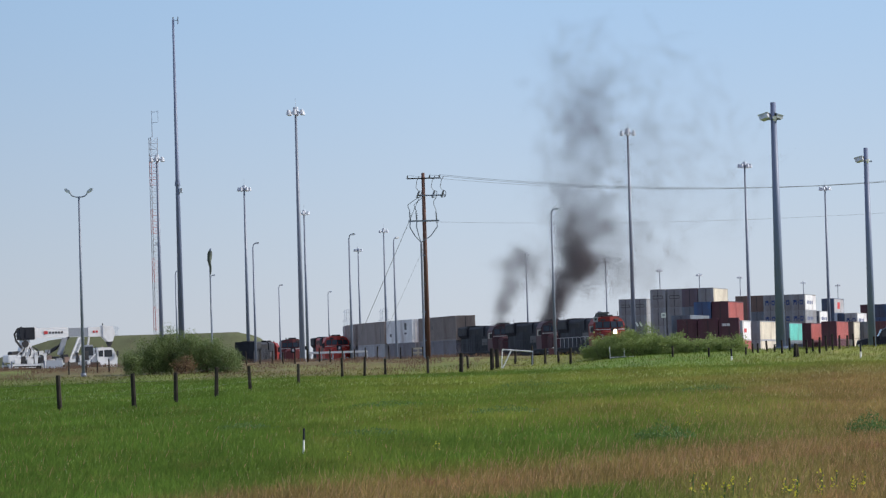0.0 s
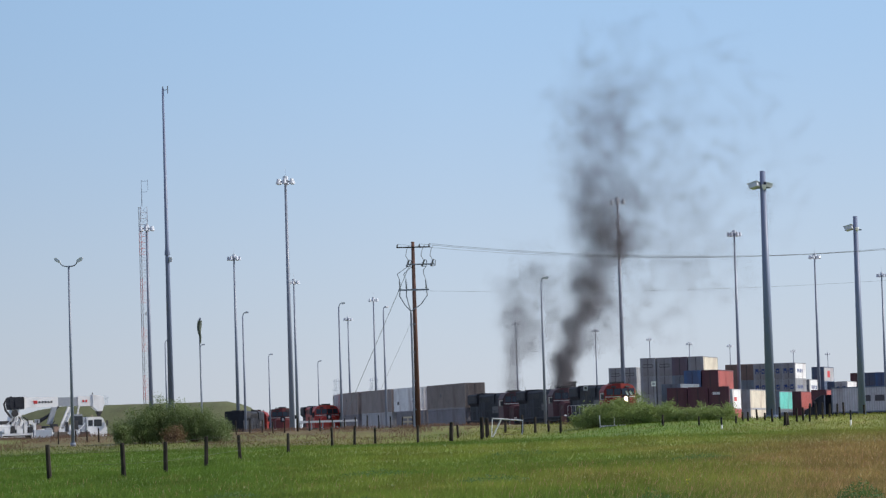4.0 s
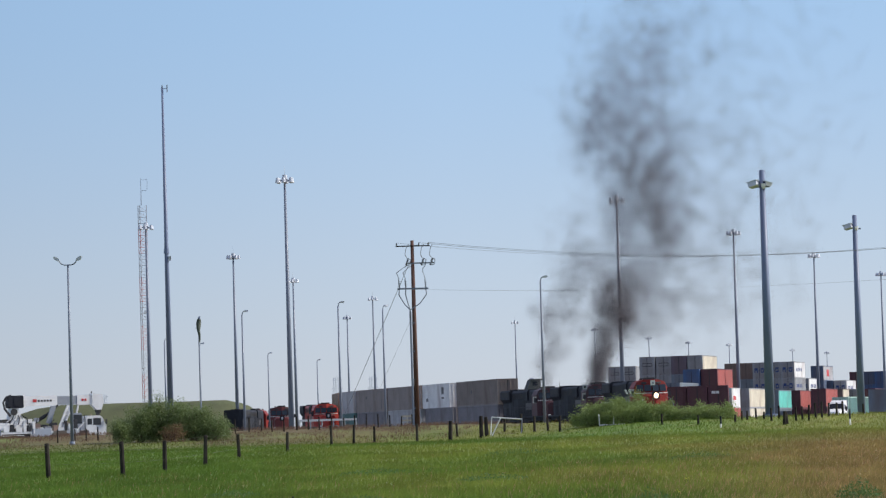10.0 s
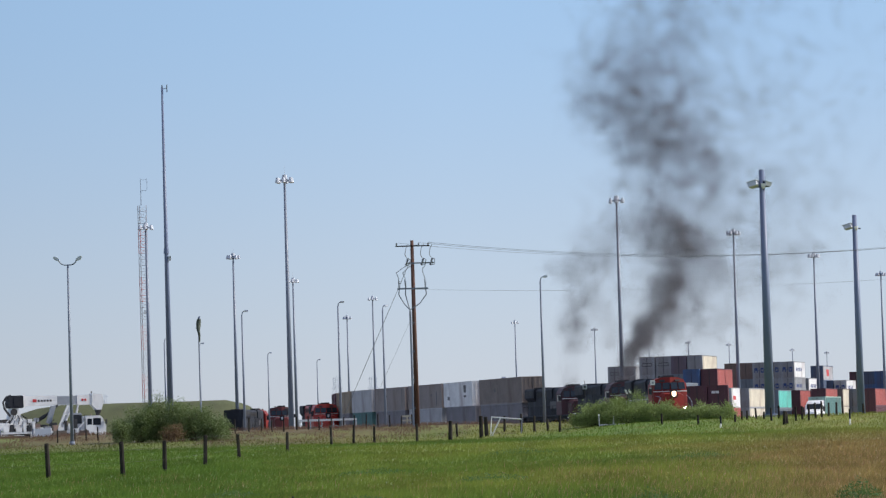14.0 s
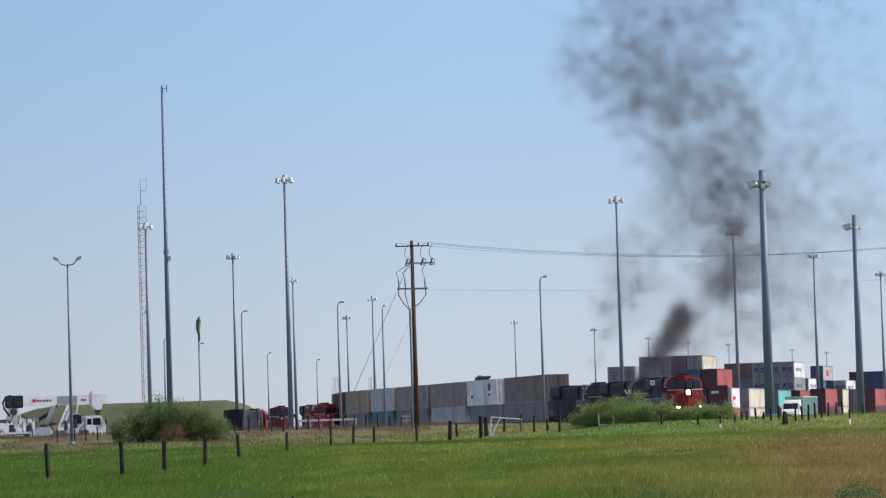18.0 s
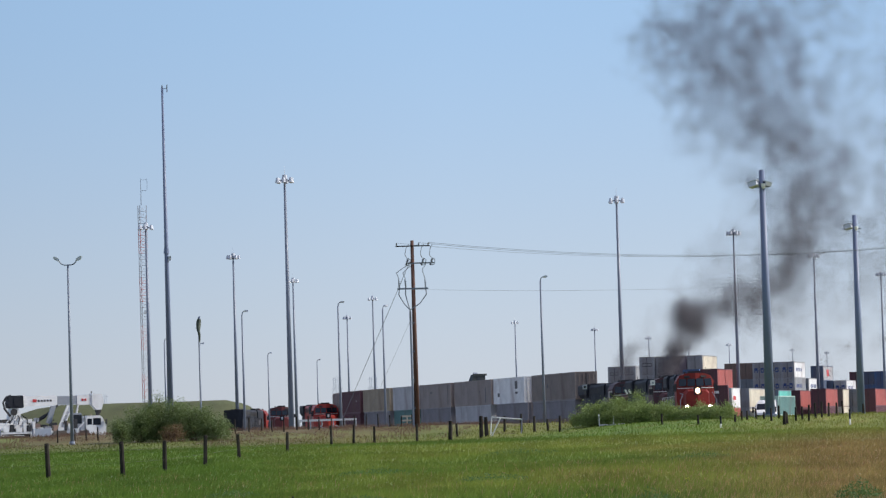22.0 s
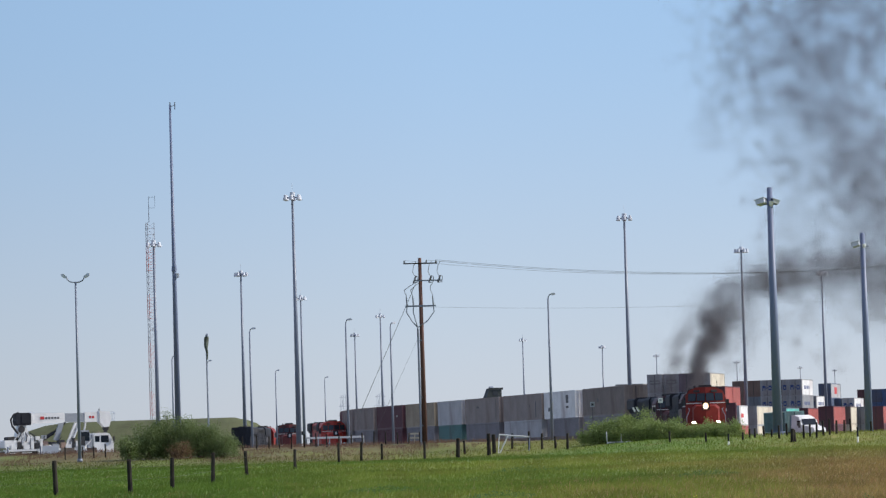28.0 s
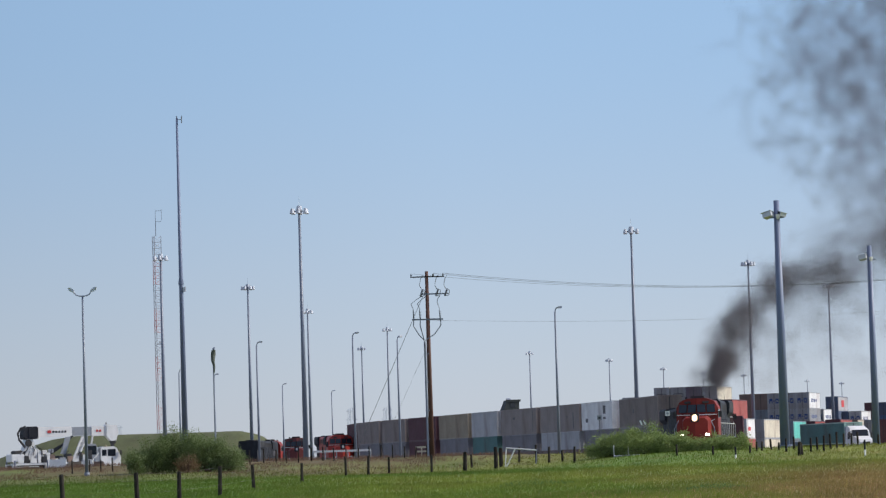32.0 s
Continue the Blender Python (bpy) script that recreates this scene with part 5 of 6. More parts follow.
def siding(x, y, turn):
    t = thing("siding_track", "short stretch of yard siding under a parked locomotive", "railway track", pose(x, y, ground_z(x, y), 0, 0, turn), kind="structure")
    part("ballast", extrude(B(), [(-2.4, -0.5), (2.4, -0.5), (1.7, 0.04), (-1.7, 0.04)], -6, 32), M_GRAVEL, t)
    for s in (-0.75, 0.75):
        part("rail", box(B(), s - 0.04, s + 0.04, -6, 32, 0.04, 0.22), M_RAIL, t)


for x, y, turn in ((-15.9, 485.0, 10), (-23.4, 510, 4), (-31.5, 526, -10)):
    siding(x, y, turn)

# ---------------------------------------------------------------- truck crane
M_RUSTY = mat("rusty brown tarpaulin and steel", (0.32, 0.22, 0.17), 0.8, 0, 0.3, 1.2, 10)
M_CRANE = mat("white crane paint", (0.80, 0.80, 0.79), 0.4, 0, 0.08, 0.8, 12, 0, (0.4, 0.38, 0.35), 0.3)


def wheel(parent, x, y, r, w, name="wheel"):
    p = part(name, rod(B(), (x, y - w / 2, r), (x, y + w / 2, r), r, r, 20), M_RUBBER, parent, "black rubber tyre")
    part("rim", rod(B(), (x, y - w / 2 - 0.01, r), (x, y + w / 2 + 0.01, r), r * 0.55, r * 0.55, 16), M_STEEL, p, "steel rim")


def truck_crane(x, y):
    """The carrier points to +x; the boom lies level above it."""
    t = thing("truck_crane", "white telescopic truck crane with its boom lowered", "crane truck", pose(x, y, ground_z(x, y), 0, 0, 23))
    part("deck", box(B(), -6.6, 3.2, -1.3, 1.3, 1.35, 1.6, 0.05), M_CRANE, t, "white carrier deck")
    part("chassis", box(B(), -7.0, 6.0, -1.15, 1.15, 0.8, 1.34, 0.05), M_DARK, t, "dark carrier frame")
    for xx in (-5.9, -4.5, -1.2, 0.2, 4.6):
        for s in (-1, 1):
            wheel(t, xx, s * 1.0, 0.55, 0.4)
            part("mudguard", box(B(), xx - 0.6, xx + 0.6, *sorted((s * 0.8, s * 1.28)), 1.12, 1.2, 0.02), M_CRANE, t)
    bm = extrude(B(), [(3.6, 1.0), (6.0, 1.0), (6.05, 2.1), (5.55, 3.1), (5.25, 3.25), (3.8, 3.25), (3.6, 3.05)], -1.2, 1.2)
    c = part("cab", bm, M_CRANE, t, "white carrier cab")
    part("side_window", box(B(), 4.45, 5.4, -1.22, -1.19, 2.15, 2.95), M_GLASS, c)
    part("side_window", box(B(), 3.75, 4.3, -1.22, -1.19, 2.2, 2.9), M_GLASS, c)
    part("windscreen", box(B(), -0.02, 0.02, -1.0, 1.0, 0, 1.0, 0, pose(6.02, 0, 2.15, 0, -26)), M_GLASS, c)
    part("bumper", box(B(), 5.95, 6.3, -1.2, 1.2, 0.7, 1.05, 0.04), M_DARK, c)
    part("mirror", box(B(), 5.9, 6.05, -1.55, -1.3, 2.2, 2.8), M_DARK, c)
    part("beacon", rod(B(), (4.4, -0.6, 3.25), (4.4, -0.6, 3.45), 0.1, 0.08), PAINT["tan"], c)
    # upper works: an open frame, an operator's cab, winches
    part("turntable", rod(B(), (-3.9, 0, 1.6), (-3.9, 0, 2.0), 1.0, 0.95, 20), M_DARK, t)
    up = part("upper_frame", extrude(B(), [(-5.3, 2.0), (-2.9, 2.0), (-3.3, 2.9), (-4.0, 3.3), (-4.4, 4.4), (-5.2, 4.4), (-5.5, 3.0)], -0.6, 0.6), M_CRANE, t, "white slewing frame")
    part("counterweight", box(B(), -7.1, -5.6, -1.2, 1.2, 1.75, 2.65, 0.1), M_CRANE, up, "white counterweight")
    part("engine_cover", box(B(), -6.6, -5.4, -0.9, 0.9, 2.65, 3.05, 0.12), M_DARK, up)
    part("winch", box(box(rod(B(), (-5.0, -0.8, 4.9), (-5.0, 0.8, 4.9), 0.55, 0.55, 16), -5.5, -3.75, -0.75, 0.75, 4.35, 5.8, 0.12), -4.9, -4.2, -0.85, -0.75, 4.6, 5.5), M_BLACK, up, "black winch housing")
    part("winch_arm", tube(B(), [(-5.3, -0.6, 3.4), (-6.0, -0.6, 4.3), (-6.15, -0.6, 5.0), (-5.8, -0.6, 5.6), (-5.2, -0.6, 5.8)], 0.13, 8), M_DARK, up)
    part("hose_reel", rod(B(), (-4.9, -0.75, 3.9), (-4.9, -0.5, 3.9), 0.4, 0.4, 14), M_DARK, up)
    for k, (xx, zz) in enumerate(((-2.6, 2.3), (-2.2, 2.7), (-3.0, 2.6))):
        part("valve_block", box(B(), xx - 0.3, xx + 0.2, -0.9, -0.4, zz, zz + 0.45, 0.03), M_CRANE if k != 1 else M_CGREY, up)
    oc = part("operator_cab", extrude(B(), [(1.9, 1.6), (3.3, 1.6), (3.35, 2.6), (3.0, 3.6), (1.9, 3.6)], -1.3, -0.5), M_CGREY, t, "grey-blue operator cab")
    part("window", box(B(), 2.05, 3.05, -1.32, -1.29, 2.35, 3.4), M_GLASS, oc)
    # boom in three sections
    b = part("boom", box(B(), -3.9, 0.4, -0.42, 0.42, 4.55, 5.72, 0.12), M_CRANE, t, "white telescopic boom")
    part("boom_collar", box(B(), -3.75, -3.45, -0.5, 0.5, 4.4, 5.85, 0.08), M_CRANE, b)
    part("boom_section", box(B(), 0.3, 2.9, -0.36, 0.36, 4.62, 5.62, 0.1), M_CGREY, b, "bare grey boom section")
    part("boom_section", box(B(), 2.8, 4.9, -0.40, 0.40, 4.55, 5.7, 0.1), M_CRANE, b)
    part("boom_head", extrude(B(), [(4.6, 4.5), (5.2, 3.9), (5.75, 3.95), (6.05, 4.9), (5.85, 5.7), (4.6, 5.85)], -0.5, 0.5), M_CRANE, b, "white boom head")
    part("sheave", rod(B(), (5.45, -0.2, 3.8), (5.45, 0.2, 3.8), 0.33, 0.33, 16), M_DARK, b)
    part("hook_block", box(B(), 5.25, 5.6, -0.2, 0.2, 3.3, 3.65, 0.06), M_DARK, b, "dark hook block")
    part("boom_tip_light", rod(B(), (4.7, 0, 5.85), (4.7, 0, 6.1), 0.08, 0.05), M_DARK, b)
    part("boom_marking", box(B(), -2.55, -2.1, -0.46, -0.42, 4.98, 5.32), M_LOGO_RED, b, "small red emblem block")
    for k in range(5):
        part("boom_marking", box(B(), -1.95 + k * 0.36, -1.72 + k * 0.36, -0.45, -0.42, 5.02, 5.25), M_MARK_D, b, "small dark lettering block")
    for k in range(2):
        part("boom_marking", box(B(), 3.35 + k * 0.36, 3.58 + k * 0.36, -0.44, -0.40, 5.0, 5.26), M_LOGO_RED, b, "small lettering block")
    part("lift_cylinder", rod(rod(B(), (-3.0, 0.1, 2.2), (-0.9, 0.1, 3.4), 0.22, 0.22), (-0.9, 0.1, 3.4), (0.6, 0.1, 4.6), 0.14, 0.14), M_DARK, t, "dark lift cylinder")
    for s in (-0.28, 0.28):
        part("ladder_rail", tube(B(), [(0.1 + s, -1.28, 1.0), (1.75 + s, -1.0, 4.5)], 0.11, 6), M_CRANE, t, "white slanting ladder rail")
    for k in range(7):
        u = 0.1 + 0.12 * k
        part("ladder_rung", rod(B(), (-0.18 + 1.65 * u, -1.28 + 0.28 * u, 1.0 + 3.5 * u), (0.38 + 1.65 * u, -1.28 + 0.28 * u, 1.0 + 3.5 * u), 0.05), M_CRANE, t)
    part("ramp_plate", extrude(B(), [(-0.12, 1.0), (0.32, 1.0), (1.95, 4.5), (1.5, 4.5)], -0.95, -0.88), M_CRANE, t, "white slanting support plate")
    part("slab", extrude(B(), [(-1.0, 2.6), (-0.45, 2.4), (0.25, 4.5), (-0.35, 4.5)], -0.5, -0.2), M_CGREY, t, "grey slanting slab below the boom")
    clutter = ((-6.4, 0.7, 0.55, M_CRANE), (-5.6, 0.5, 0.85, M_DARK), (-4.9, 0.75, 0.5, M_CRANE), (-4.0, 0.35, 1.0, M_CRANE), (-3.5, 0.5, 0.7, M_DARK), (-2.9, 0.3, 0.95, M_CRANE), (-2.45, 0.6, 0.35, M_RUSTY),
               (-1.6, 0.9, 0.3, M_RUSTY), (-0.4, 0.5, 0.65, M_RUSTY), (0.2, 0.6, 0.4, M_CRANE), (0.95, 0.3, 1.15, M_DARK), (1.4, 0.35, 0.8, M_CRANE), (2.0, 0.5, 1.3, M_DARK))
    for x0, wd, hh, mm in clutter:
        part("deck_fitting", box(B(), x0, x0 + wd, -1.36, -0.98, 1.6, 1.6 + hh, 0.05), mm, t, "worn fitting on the deck edge")
    for k in range(6):
        part("hose", tube(B(), [(-6.2 + k * 0.55, -1.0, 2.3 + 0.1 * (k % 2)), (-6.0 + k * 0.5, -1.25, 2.7 + 0.12 * (k % 3)), (-5.6 + k * 0.42, -1.0, 3.0 + 0.15 * (k % 2)), (-5.2 + k * 0.25, -0.7, 3.5)], 0.06, 5), M_BLACK if k % 2 else M_CGREY, up, "bundled hydraulic hose")
    part("boom_rest", tube(B(), [(3.3, -0.4, 1.6), (2.6, -0.4, 3.0), (2.9, -0.4, 4.5)], 0.13, 6), M_CRANE, t)
    part("brace", tube(B(), [(2.0, -1.3, 1.1), (3.3, -1.25, 2.5)], 0.1, 6), M_CRANE, t)
    for xx in (-3.0, 2.7, -6.9):
        for s in (-1, 1):
            o = part("outrigger", box(B(), xx - 0.2, xx + 0.2, *sorted((s * 1.2, s * 1.6)), 0.9, 1.5, 0.04), M_CRANE, t)
            part("jack", rod(rod(B(), (xx, s * 1.75, 0.1), (xx, s * 1.75, 1.9), 0.1, 0.1), (xx, s * 1.75, 0.0), (xx, s * 1.75, 0.1), 0.3, 0.3), M_STEEL, o)
    for k, xx in enumerate((-2.3, -1.4, -0.5, 0.6, 1.3)):
        part("locker", box(B(), xx, xx + 0.75, -1.27, -0.5, 1.6, 2.0 + 0.12 * (k % 3), 0.04), (M_CRANE, M_CGREY, PAINT["tan"])[k % 3], t)
    for k, (x0, x1, z0, z1, mm) in enumerate(((-2.6, -1.9, 2.0, 2.5, PAINT["brown"]), (-0.6, 0.1, 2.0, 2.55, M_DARK), (0.9, 1.6, 2.05, 2.6, PAINT["tan"]), (-1.7, -1.0, 2.1, 2.35, M_BLACK))):
        part("deck_box", box(B(), x0, x1, -1.15, -0.2, z0, z1, 0.04), mm, t, "worn tool box on the deck")
    for x0, z0, x1, z1 in ((-2.9, 2.0, -2.2, 3.1), (-1.4, 2.3, -0.2, 2.9), (3.2, 1.6, 3.5, 3.4)):
        part("hose", tube(B(), [(x0, -1.0, z0), ((x0 + x1) / 2, -1.15, (z0 + z1) / 2 - 0.3), (x1, -0.9, z1)], 0.05, 6), M_BLACK, t, "black hydraulic hose")
    part("fuel_tank", rod(B(), (-0.9, -1.15, 0.75), (0.9, -1.15, 0.75), 0.32, 0.32, 14), M_STEEL, t, "bright metal fuel tank")
    part("hook_cable", rod(B(), (5.45, -0.1, 3.3), (5.7, -0.3, 1.4), 0.03, 0.03, 6), M_BLACK, t)
    part("deck_rail", tube(B(), [(-6.9, -1.2, 1.6), (-6.9, -1.2, 2.4), (-3.4, -1.2, 2.4), (-3.4, -1.2, 1.6)], 0.04, 5), M_CRANE, t)


truck_crane(-45.9, 420.0)


def tool_trailer(x, y):
    """The low clutter before the crane."""
    t = thing("equipment_trailer", "low flatbed trailer loaded with pale crates", "trailer", pose(x, y, ground_z(x, y), 0, 0, 5))
    part("bed", box(B(), -3.5, 3.0, -1.1, 1.1, 0.8, 1.0, 0.03), M_DARK, t)
    for xx in (-1.2, 0.0):
        for s in (-1, 1):
            wheel(t, xx, s * 0.9, 0.4, 0.25)
    part("drawbar", rod(B(), (3.0, 0, 0.85), (4.6, 0, 0.5), 0.08), M_DARK, t)
    for k, (x0, w, h, m) in enumerate(((-3.3, 1.9, 0.9, M_WHITE), (-1.2, 1.5, 0.6, PAINT["tan"]), (0.5, 1.0, 0.8, M_WHITE), (1.7, 1.1, 0.55, PAINT["brown"]))):
        part("crate", box(B(), x0, x0 + w, -0.9, 0.8, 1.0, 1.0 + h, 0.04), m, t, "pale load crate")


tool_trailer(-43.5, 409.0)


# ---------------------------------------------------------------- vehicles of the yard
def semi_tractor(label, paint):
    """A bonneted road tractor: ahead is +x, the fifth wheel at the origin."""
    t = thing("semi_tractor", label, "truck", group="yard trucks")
    part("chassis", box(B(), -1.6, 6.2, -0.45, 0.45, 0.75, 1.05), M_DARK, t)
    for xx in (-0.7, 0.7):
        for s in (-1, 1):
            wheel(t, xx, s * 0.93, 0.52, 0.55)
    for s in (-1, 1):
        wheel(t, 5.2, s * 1.0, 0.52, 0.32)
    bm = extrude(B(), [(1.3, 0.9), (4.0, 0.9), (4.0, 2.2), (3.55, 2.85), (3.0, 3.25), (2.0, 3.5), (1.3, 3.5)], -1.2, 1.2)
    for v in bm.verts:
        if v.co.z > 2.9:
            v.co.y *= 0.86
    c = part("sleeper_cab", bm, paint, t, "smooth high-roofed sleeper cab")
    part("windscreen", box(B(), -0.02, 0.02, -0.98, 0.98, 0, 0.92, 0, pose(4.02, 0, 2.2, 0, -30)), M_GLASS, c)
    for s in (-1, 1):
        part("side_window", box(B(), 2.9, 3.7, *sorted((s * 1.19, s * 1.22)), 2.15, 2.8), M_GLASS, c)
        part("mirror", box(B(), 3.85, 3.95, *sorted((s * 1.35, s * 1.6)), 1.9, 2.6), M_DARK, c)
        part("exhaust", rod(B(), (1.25, s * 1.1, 0.9), (1.25, s * 1.1, 3.45), 0.08, 0.08), M_STEEL, c)
    bm = extrude(B(), [(4.0, 0.6), (6.3, 0.6), (6.4, 1.5), (6.2, 1.85), (4.0, 2.25)], -1.0, 1.0)
    for v in bm.verts:
        if v.co.x > 6:
            v.co.y *= 0.82
    h = part("bonnet", bm, paint, t, "sloping bonnet")
    part("grille", box(B(), 6.36, 6.43, -0.45, 0.45, 0.8, 1.55), M_DARK, h)
    part("bumper", box(B(), 6.3, 6.6, -1.15, 1.15, 0.4, 0.75, 0.06), M_STEEL, t)
    for s in (-1, 1):
        part("headlamp", box(B(), 6.15, 6.38, *sorted((s * 0.6, s * 0.88)), 1.1, 1.35), M_GLASSY, h)
        part("wing", rod(B(), (5.2, s * 0.85, 0.75), (5.2, s * 1.2, 0.75), 0.68, 0.62, 16), paint, t)
    return t


def chassis_trailer():
    """A skeletal container trailer: kingpin at the origin, the rest behind along -x."""
    t = thing("container_trailer", "skeletal road trailer under a container", "trailer", group="yard trucks")
    bm = B()
    for s in (-1, 1):
        box(bm, -11.6, 0.8, *sorted((s * 0.35, s * 0.5)), 1.1, 1.4)
    part("frame", bm, M_DARK, t)
    for xx in (-11.5, -6, 0.5):
        part("crossbeam", box(B(), xx - 0.12, xx + 0.12, -1.2, 1.2, 1.2, 1.4), M_DARK, t)
    for xx in (-10.6, -9.3):
        for s in (-1, 1):
            wheel(t, xx, s * 0.93, 0.52, 0.55)
    part("landing_leg", box(box(B(), -2.6, -2.4, -0.7, -0.55, 0.2, 1.1), -2.6, -2.4, 0.55, 0.7, 0.2, 1.1), M_DARK, t)
    return t


HAULER = semi_tractor("white bonneted road tractor hauling a dark green container", M_CRANE)
DARK_TRACTOR = semi_tractor("dark navy bonneted road tractor", M_BLACK)
TRAILER_A = chassis_trailer()
TRAILER_B = copy_thing(TRAILER_A, Matrix())
# silver sides against slate ends: the sun on the sides is painted in
LOAD_A = placed(("truck", "slate"), Matrix(), "blue-grey container with dark lettering blocks on a trailer", "yard trucks", colour="slate", length=12.19, high=2.9, side_colour="silver",
                sides=("dark", (0.3, 0.37, 0.42, 0.66), (0.41, 0.5, 0.42, 0.66), (0.54, 0.63, 0.42, 0.66), (0.67, 0.76, 0.42, 0.66)))
# the mint end is the green brightened by sun, set as a colour
LOAD_B = placed(("truck", "green"), Matrix(), "dark green container with its end painted as sunlit mint on a road trailer", "yard trucks", colour="mint", side_colour="green", length=12.19, high=2.59)


M_STACK = mat("dark green-black machine paint", (0.022, 0.03, 0.03), 0.6, 0, 0.3, 0.8, 12)


def reach_stacker():
    """A container lift truck: ahead is -y."""
    t = thing("reach_stacker", "dark reach stacker with its boom raised high", "lift truck")
    part("chassis", box(B(), -1.6, 1.6, -3.0, 4.5, 0.8, 1.8, 0.15), M_STACK, t)
    for s in (-1, 1):
        wheel_y(t, s * 1.7, -2.2, 0.9, 1.0)
        wheel_y(t, s * 1.5, 3.4, 0.85, 0.6)
    part("counterweight", box(B(), -1.7, 1.7, 3.2, 5.2, 1.2, 2.6, 0.25), M_STACK, t)
    c = part("operator_cab", extrude(B(), [(-0.8, 1.8), (0.8, 1.8), (0.75, 3.6), (-0.75, 3.6)], -0.6, 1.3), M_STACK, t)
    part("window", box(B(), -0.65, 0.65, -0.64, -0.6, 2.3, 3.4), M_GLASS, c)
    b = part("boom", extrude(B(), [(-0.45, -0.5), (0.45, -0.5), (0.45, 0.5), (-0.45, 0.5)], 0, 7.6, pose(0, 4.2, 2.6, 55, 0, 180)), M_STACK, t, "dark raised boom")
    part("boom_inner", extrude(B(), [(-0.32, -0.36), (0.32, -0.36), (0.32, 0.36), (-0.32, 0.36)], 5, 8.2, pose(0, 4.2, 2.6, 55, 0, 180)), M_STEEL, b)
    for s in (-1, 1):
        part("lift_cylinder", rod(B(), (s * 0.7, -0.5, 1.8), (s * 0.5, 1.0, 6.0), 0.14, 0.12), M_STEEL, t)
    sp = part("spreader", extrude(B(), [(-1.5, 7.4), (1.1, 7.4), (1.1, 9.2), (-0.7, 9.2), (-0.9, 8.7)], -1.6, -0.2), M_STACK, t, "dark lifting head")
    part("head_rail", box(B(), -0.9, 1.3, -1.7, -1.5, 9.0, 9.3), M_STACK, sp)
    part("head_window", box(B(), -0.3, 0.5, -1.64, -1.58, 8.2, 8.8), M_GLASS, sp)
    return t


def wheel_y(parent, x, y, r, w):
    p = part("wheel", rod(B(), (x - w / 2, y, r), (x + w / 2, y, r), r, r, 20), M_RUBBER, parent, "black rubber tyre")
    part("rim", rod(B(), (x - w / 2 - 0.01, y, r), (x + w / 2 + 0.01, y, r), r * 0.5, r * 0.5, 16), M_STEEL, p)


STACKER = reach_stacker()

# ---------------------------------------------------------------- smoke
M_SMOKE = mat("drifting diesel soot", (0.14, 0.127, 0.138), 1.0, 0, 0.25, 0.4, 3)


def puff_mesh(seed, count, size):
    """A drawn-out billow of soot flecks: a handful of soft lobes, thick in the middle and thinning outwards."""
    r = np.random.RandomState(seed)
    lobes = r.normal(0, 1, (7, 3)) * (0.18, 1.05, 0.2)
    wide = r.uniform(0.6, 1.3, 7)
    pick = r.randint(0, 7, count)
    p = lobes[pick] + r.normal(0, 1, (count, 3)) * (0.40, 1.1, 0.44) * wide[pick][:, None]
    cap = np.array((1.1, 4.4, 1.2))
    p = np.where(np.abs(p) > cap, r.normal(0, 0.42, (count, 3)) * cap, p)
    p = np.clip(p, -cap, cap)
    tet = np.array([(1, 1, 1), (1, -1, -1), (-1, 1, -1), (-1, -1, 1)], float) / 1.73
    q, _ = np.linalg.qr(r.normal(0, 1, (count, 3, 3)))
    s = size * r.uniform(0.6, 1.4, count)
    v = (p[:, None, :] + np.einsum("nij,kj->nki", q, tet) * s[:, None, None]).reshape(-1, 3)
    i = np.arange(count)[:, None] * 4
    f = np.concatenate([i + np.array(t) for t in ((0, 1, 2), (0, 2, 3), (0, 3, 1), (1, 3, 2))], 0)
    n = len(f)
    me = bpy.data.meshes.new("soot_puff")
    me.vertices.add(len(v))
    me.vertices.foreach_set("co", v.astype(np.float32).ravel())
    me.loops.add(n * 3)
    me.loops.foreach_set("vertex_index", f.astype(np.int32).ravel())
    me.polygons.add(n)
    me.polygons.foreach_set("loop_start", np.arange(0, n * 3, 3, dtype=np.int32))
    me.polygons.foreach_set("loop_total", np.full(n, 3, dtype=np.int32))
    me.materials.append(M_SMOKE)
    me.update(calc_edges=True)
    return me


BILLOWS = [puff_mesh(k, 3500, 0.0085) for k in range(14)]
FAINT_BILLOWS = [puff_mesh(40 + k, 2000, 0.0085) for k in range(8)]
THIN_BILLOWS = [puff_mesh(20 + k, 2700, 0.0080) for k in range(6)]
PLUME = thing("smoke_plume", "thick dark diesel smoke rising and drifting downwind", "smoke", kind="stuff")
THIN_PLUME = thing("smoke_plume", "thin brownish diesel smoke rising from a locomotive", "smoke", kind="stuff")

# the wind, as the line that smoke of each age follows: how far across, how high and how wide the plume is, time by time
AGES = (0, 1.5, 2.9, 4.8, 7.6, 11.3, 16, 23)
WIND_T = (0, 3, 7, 10, 13, 17, 19, 21, 23, 25, 28, 32)
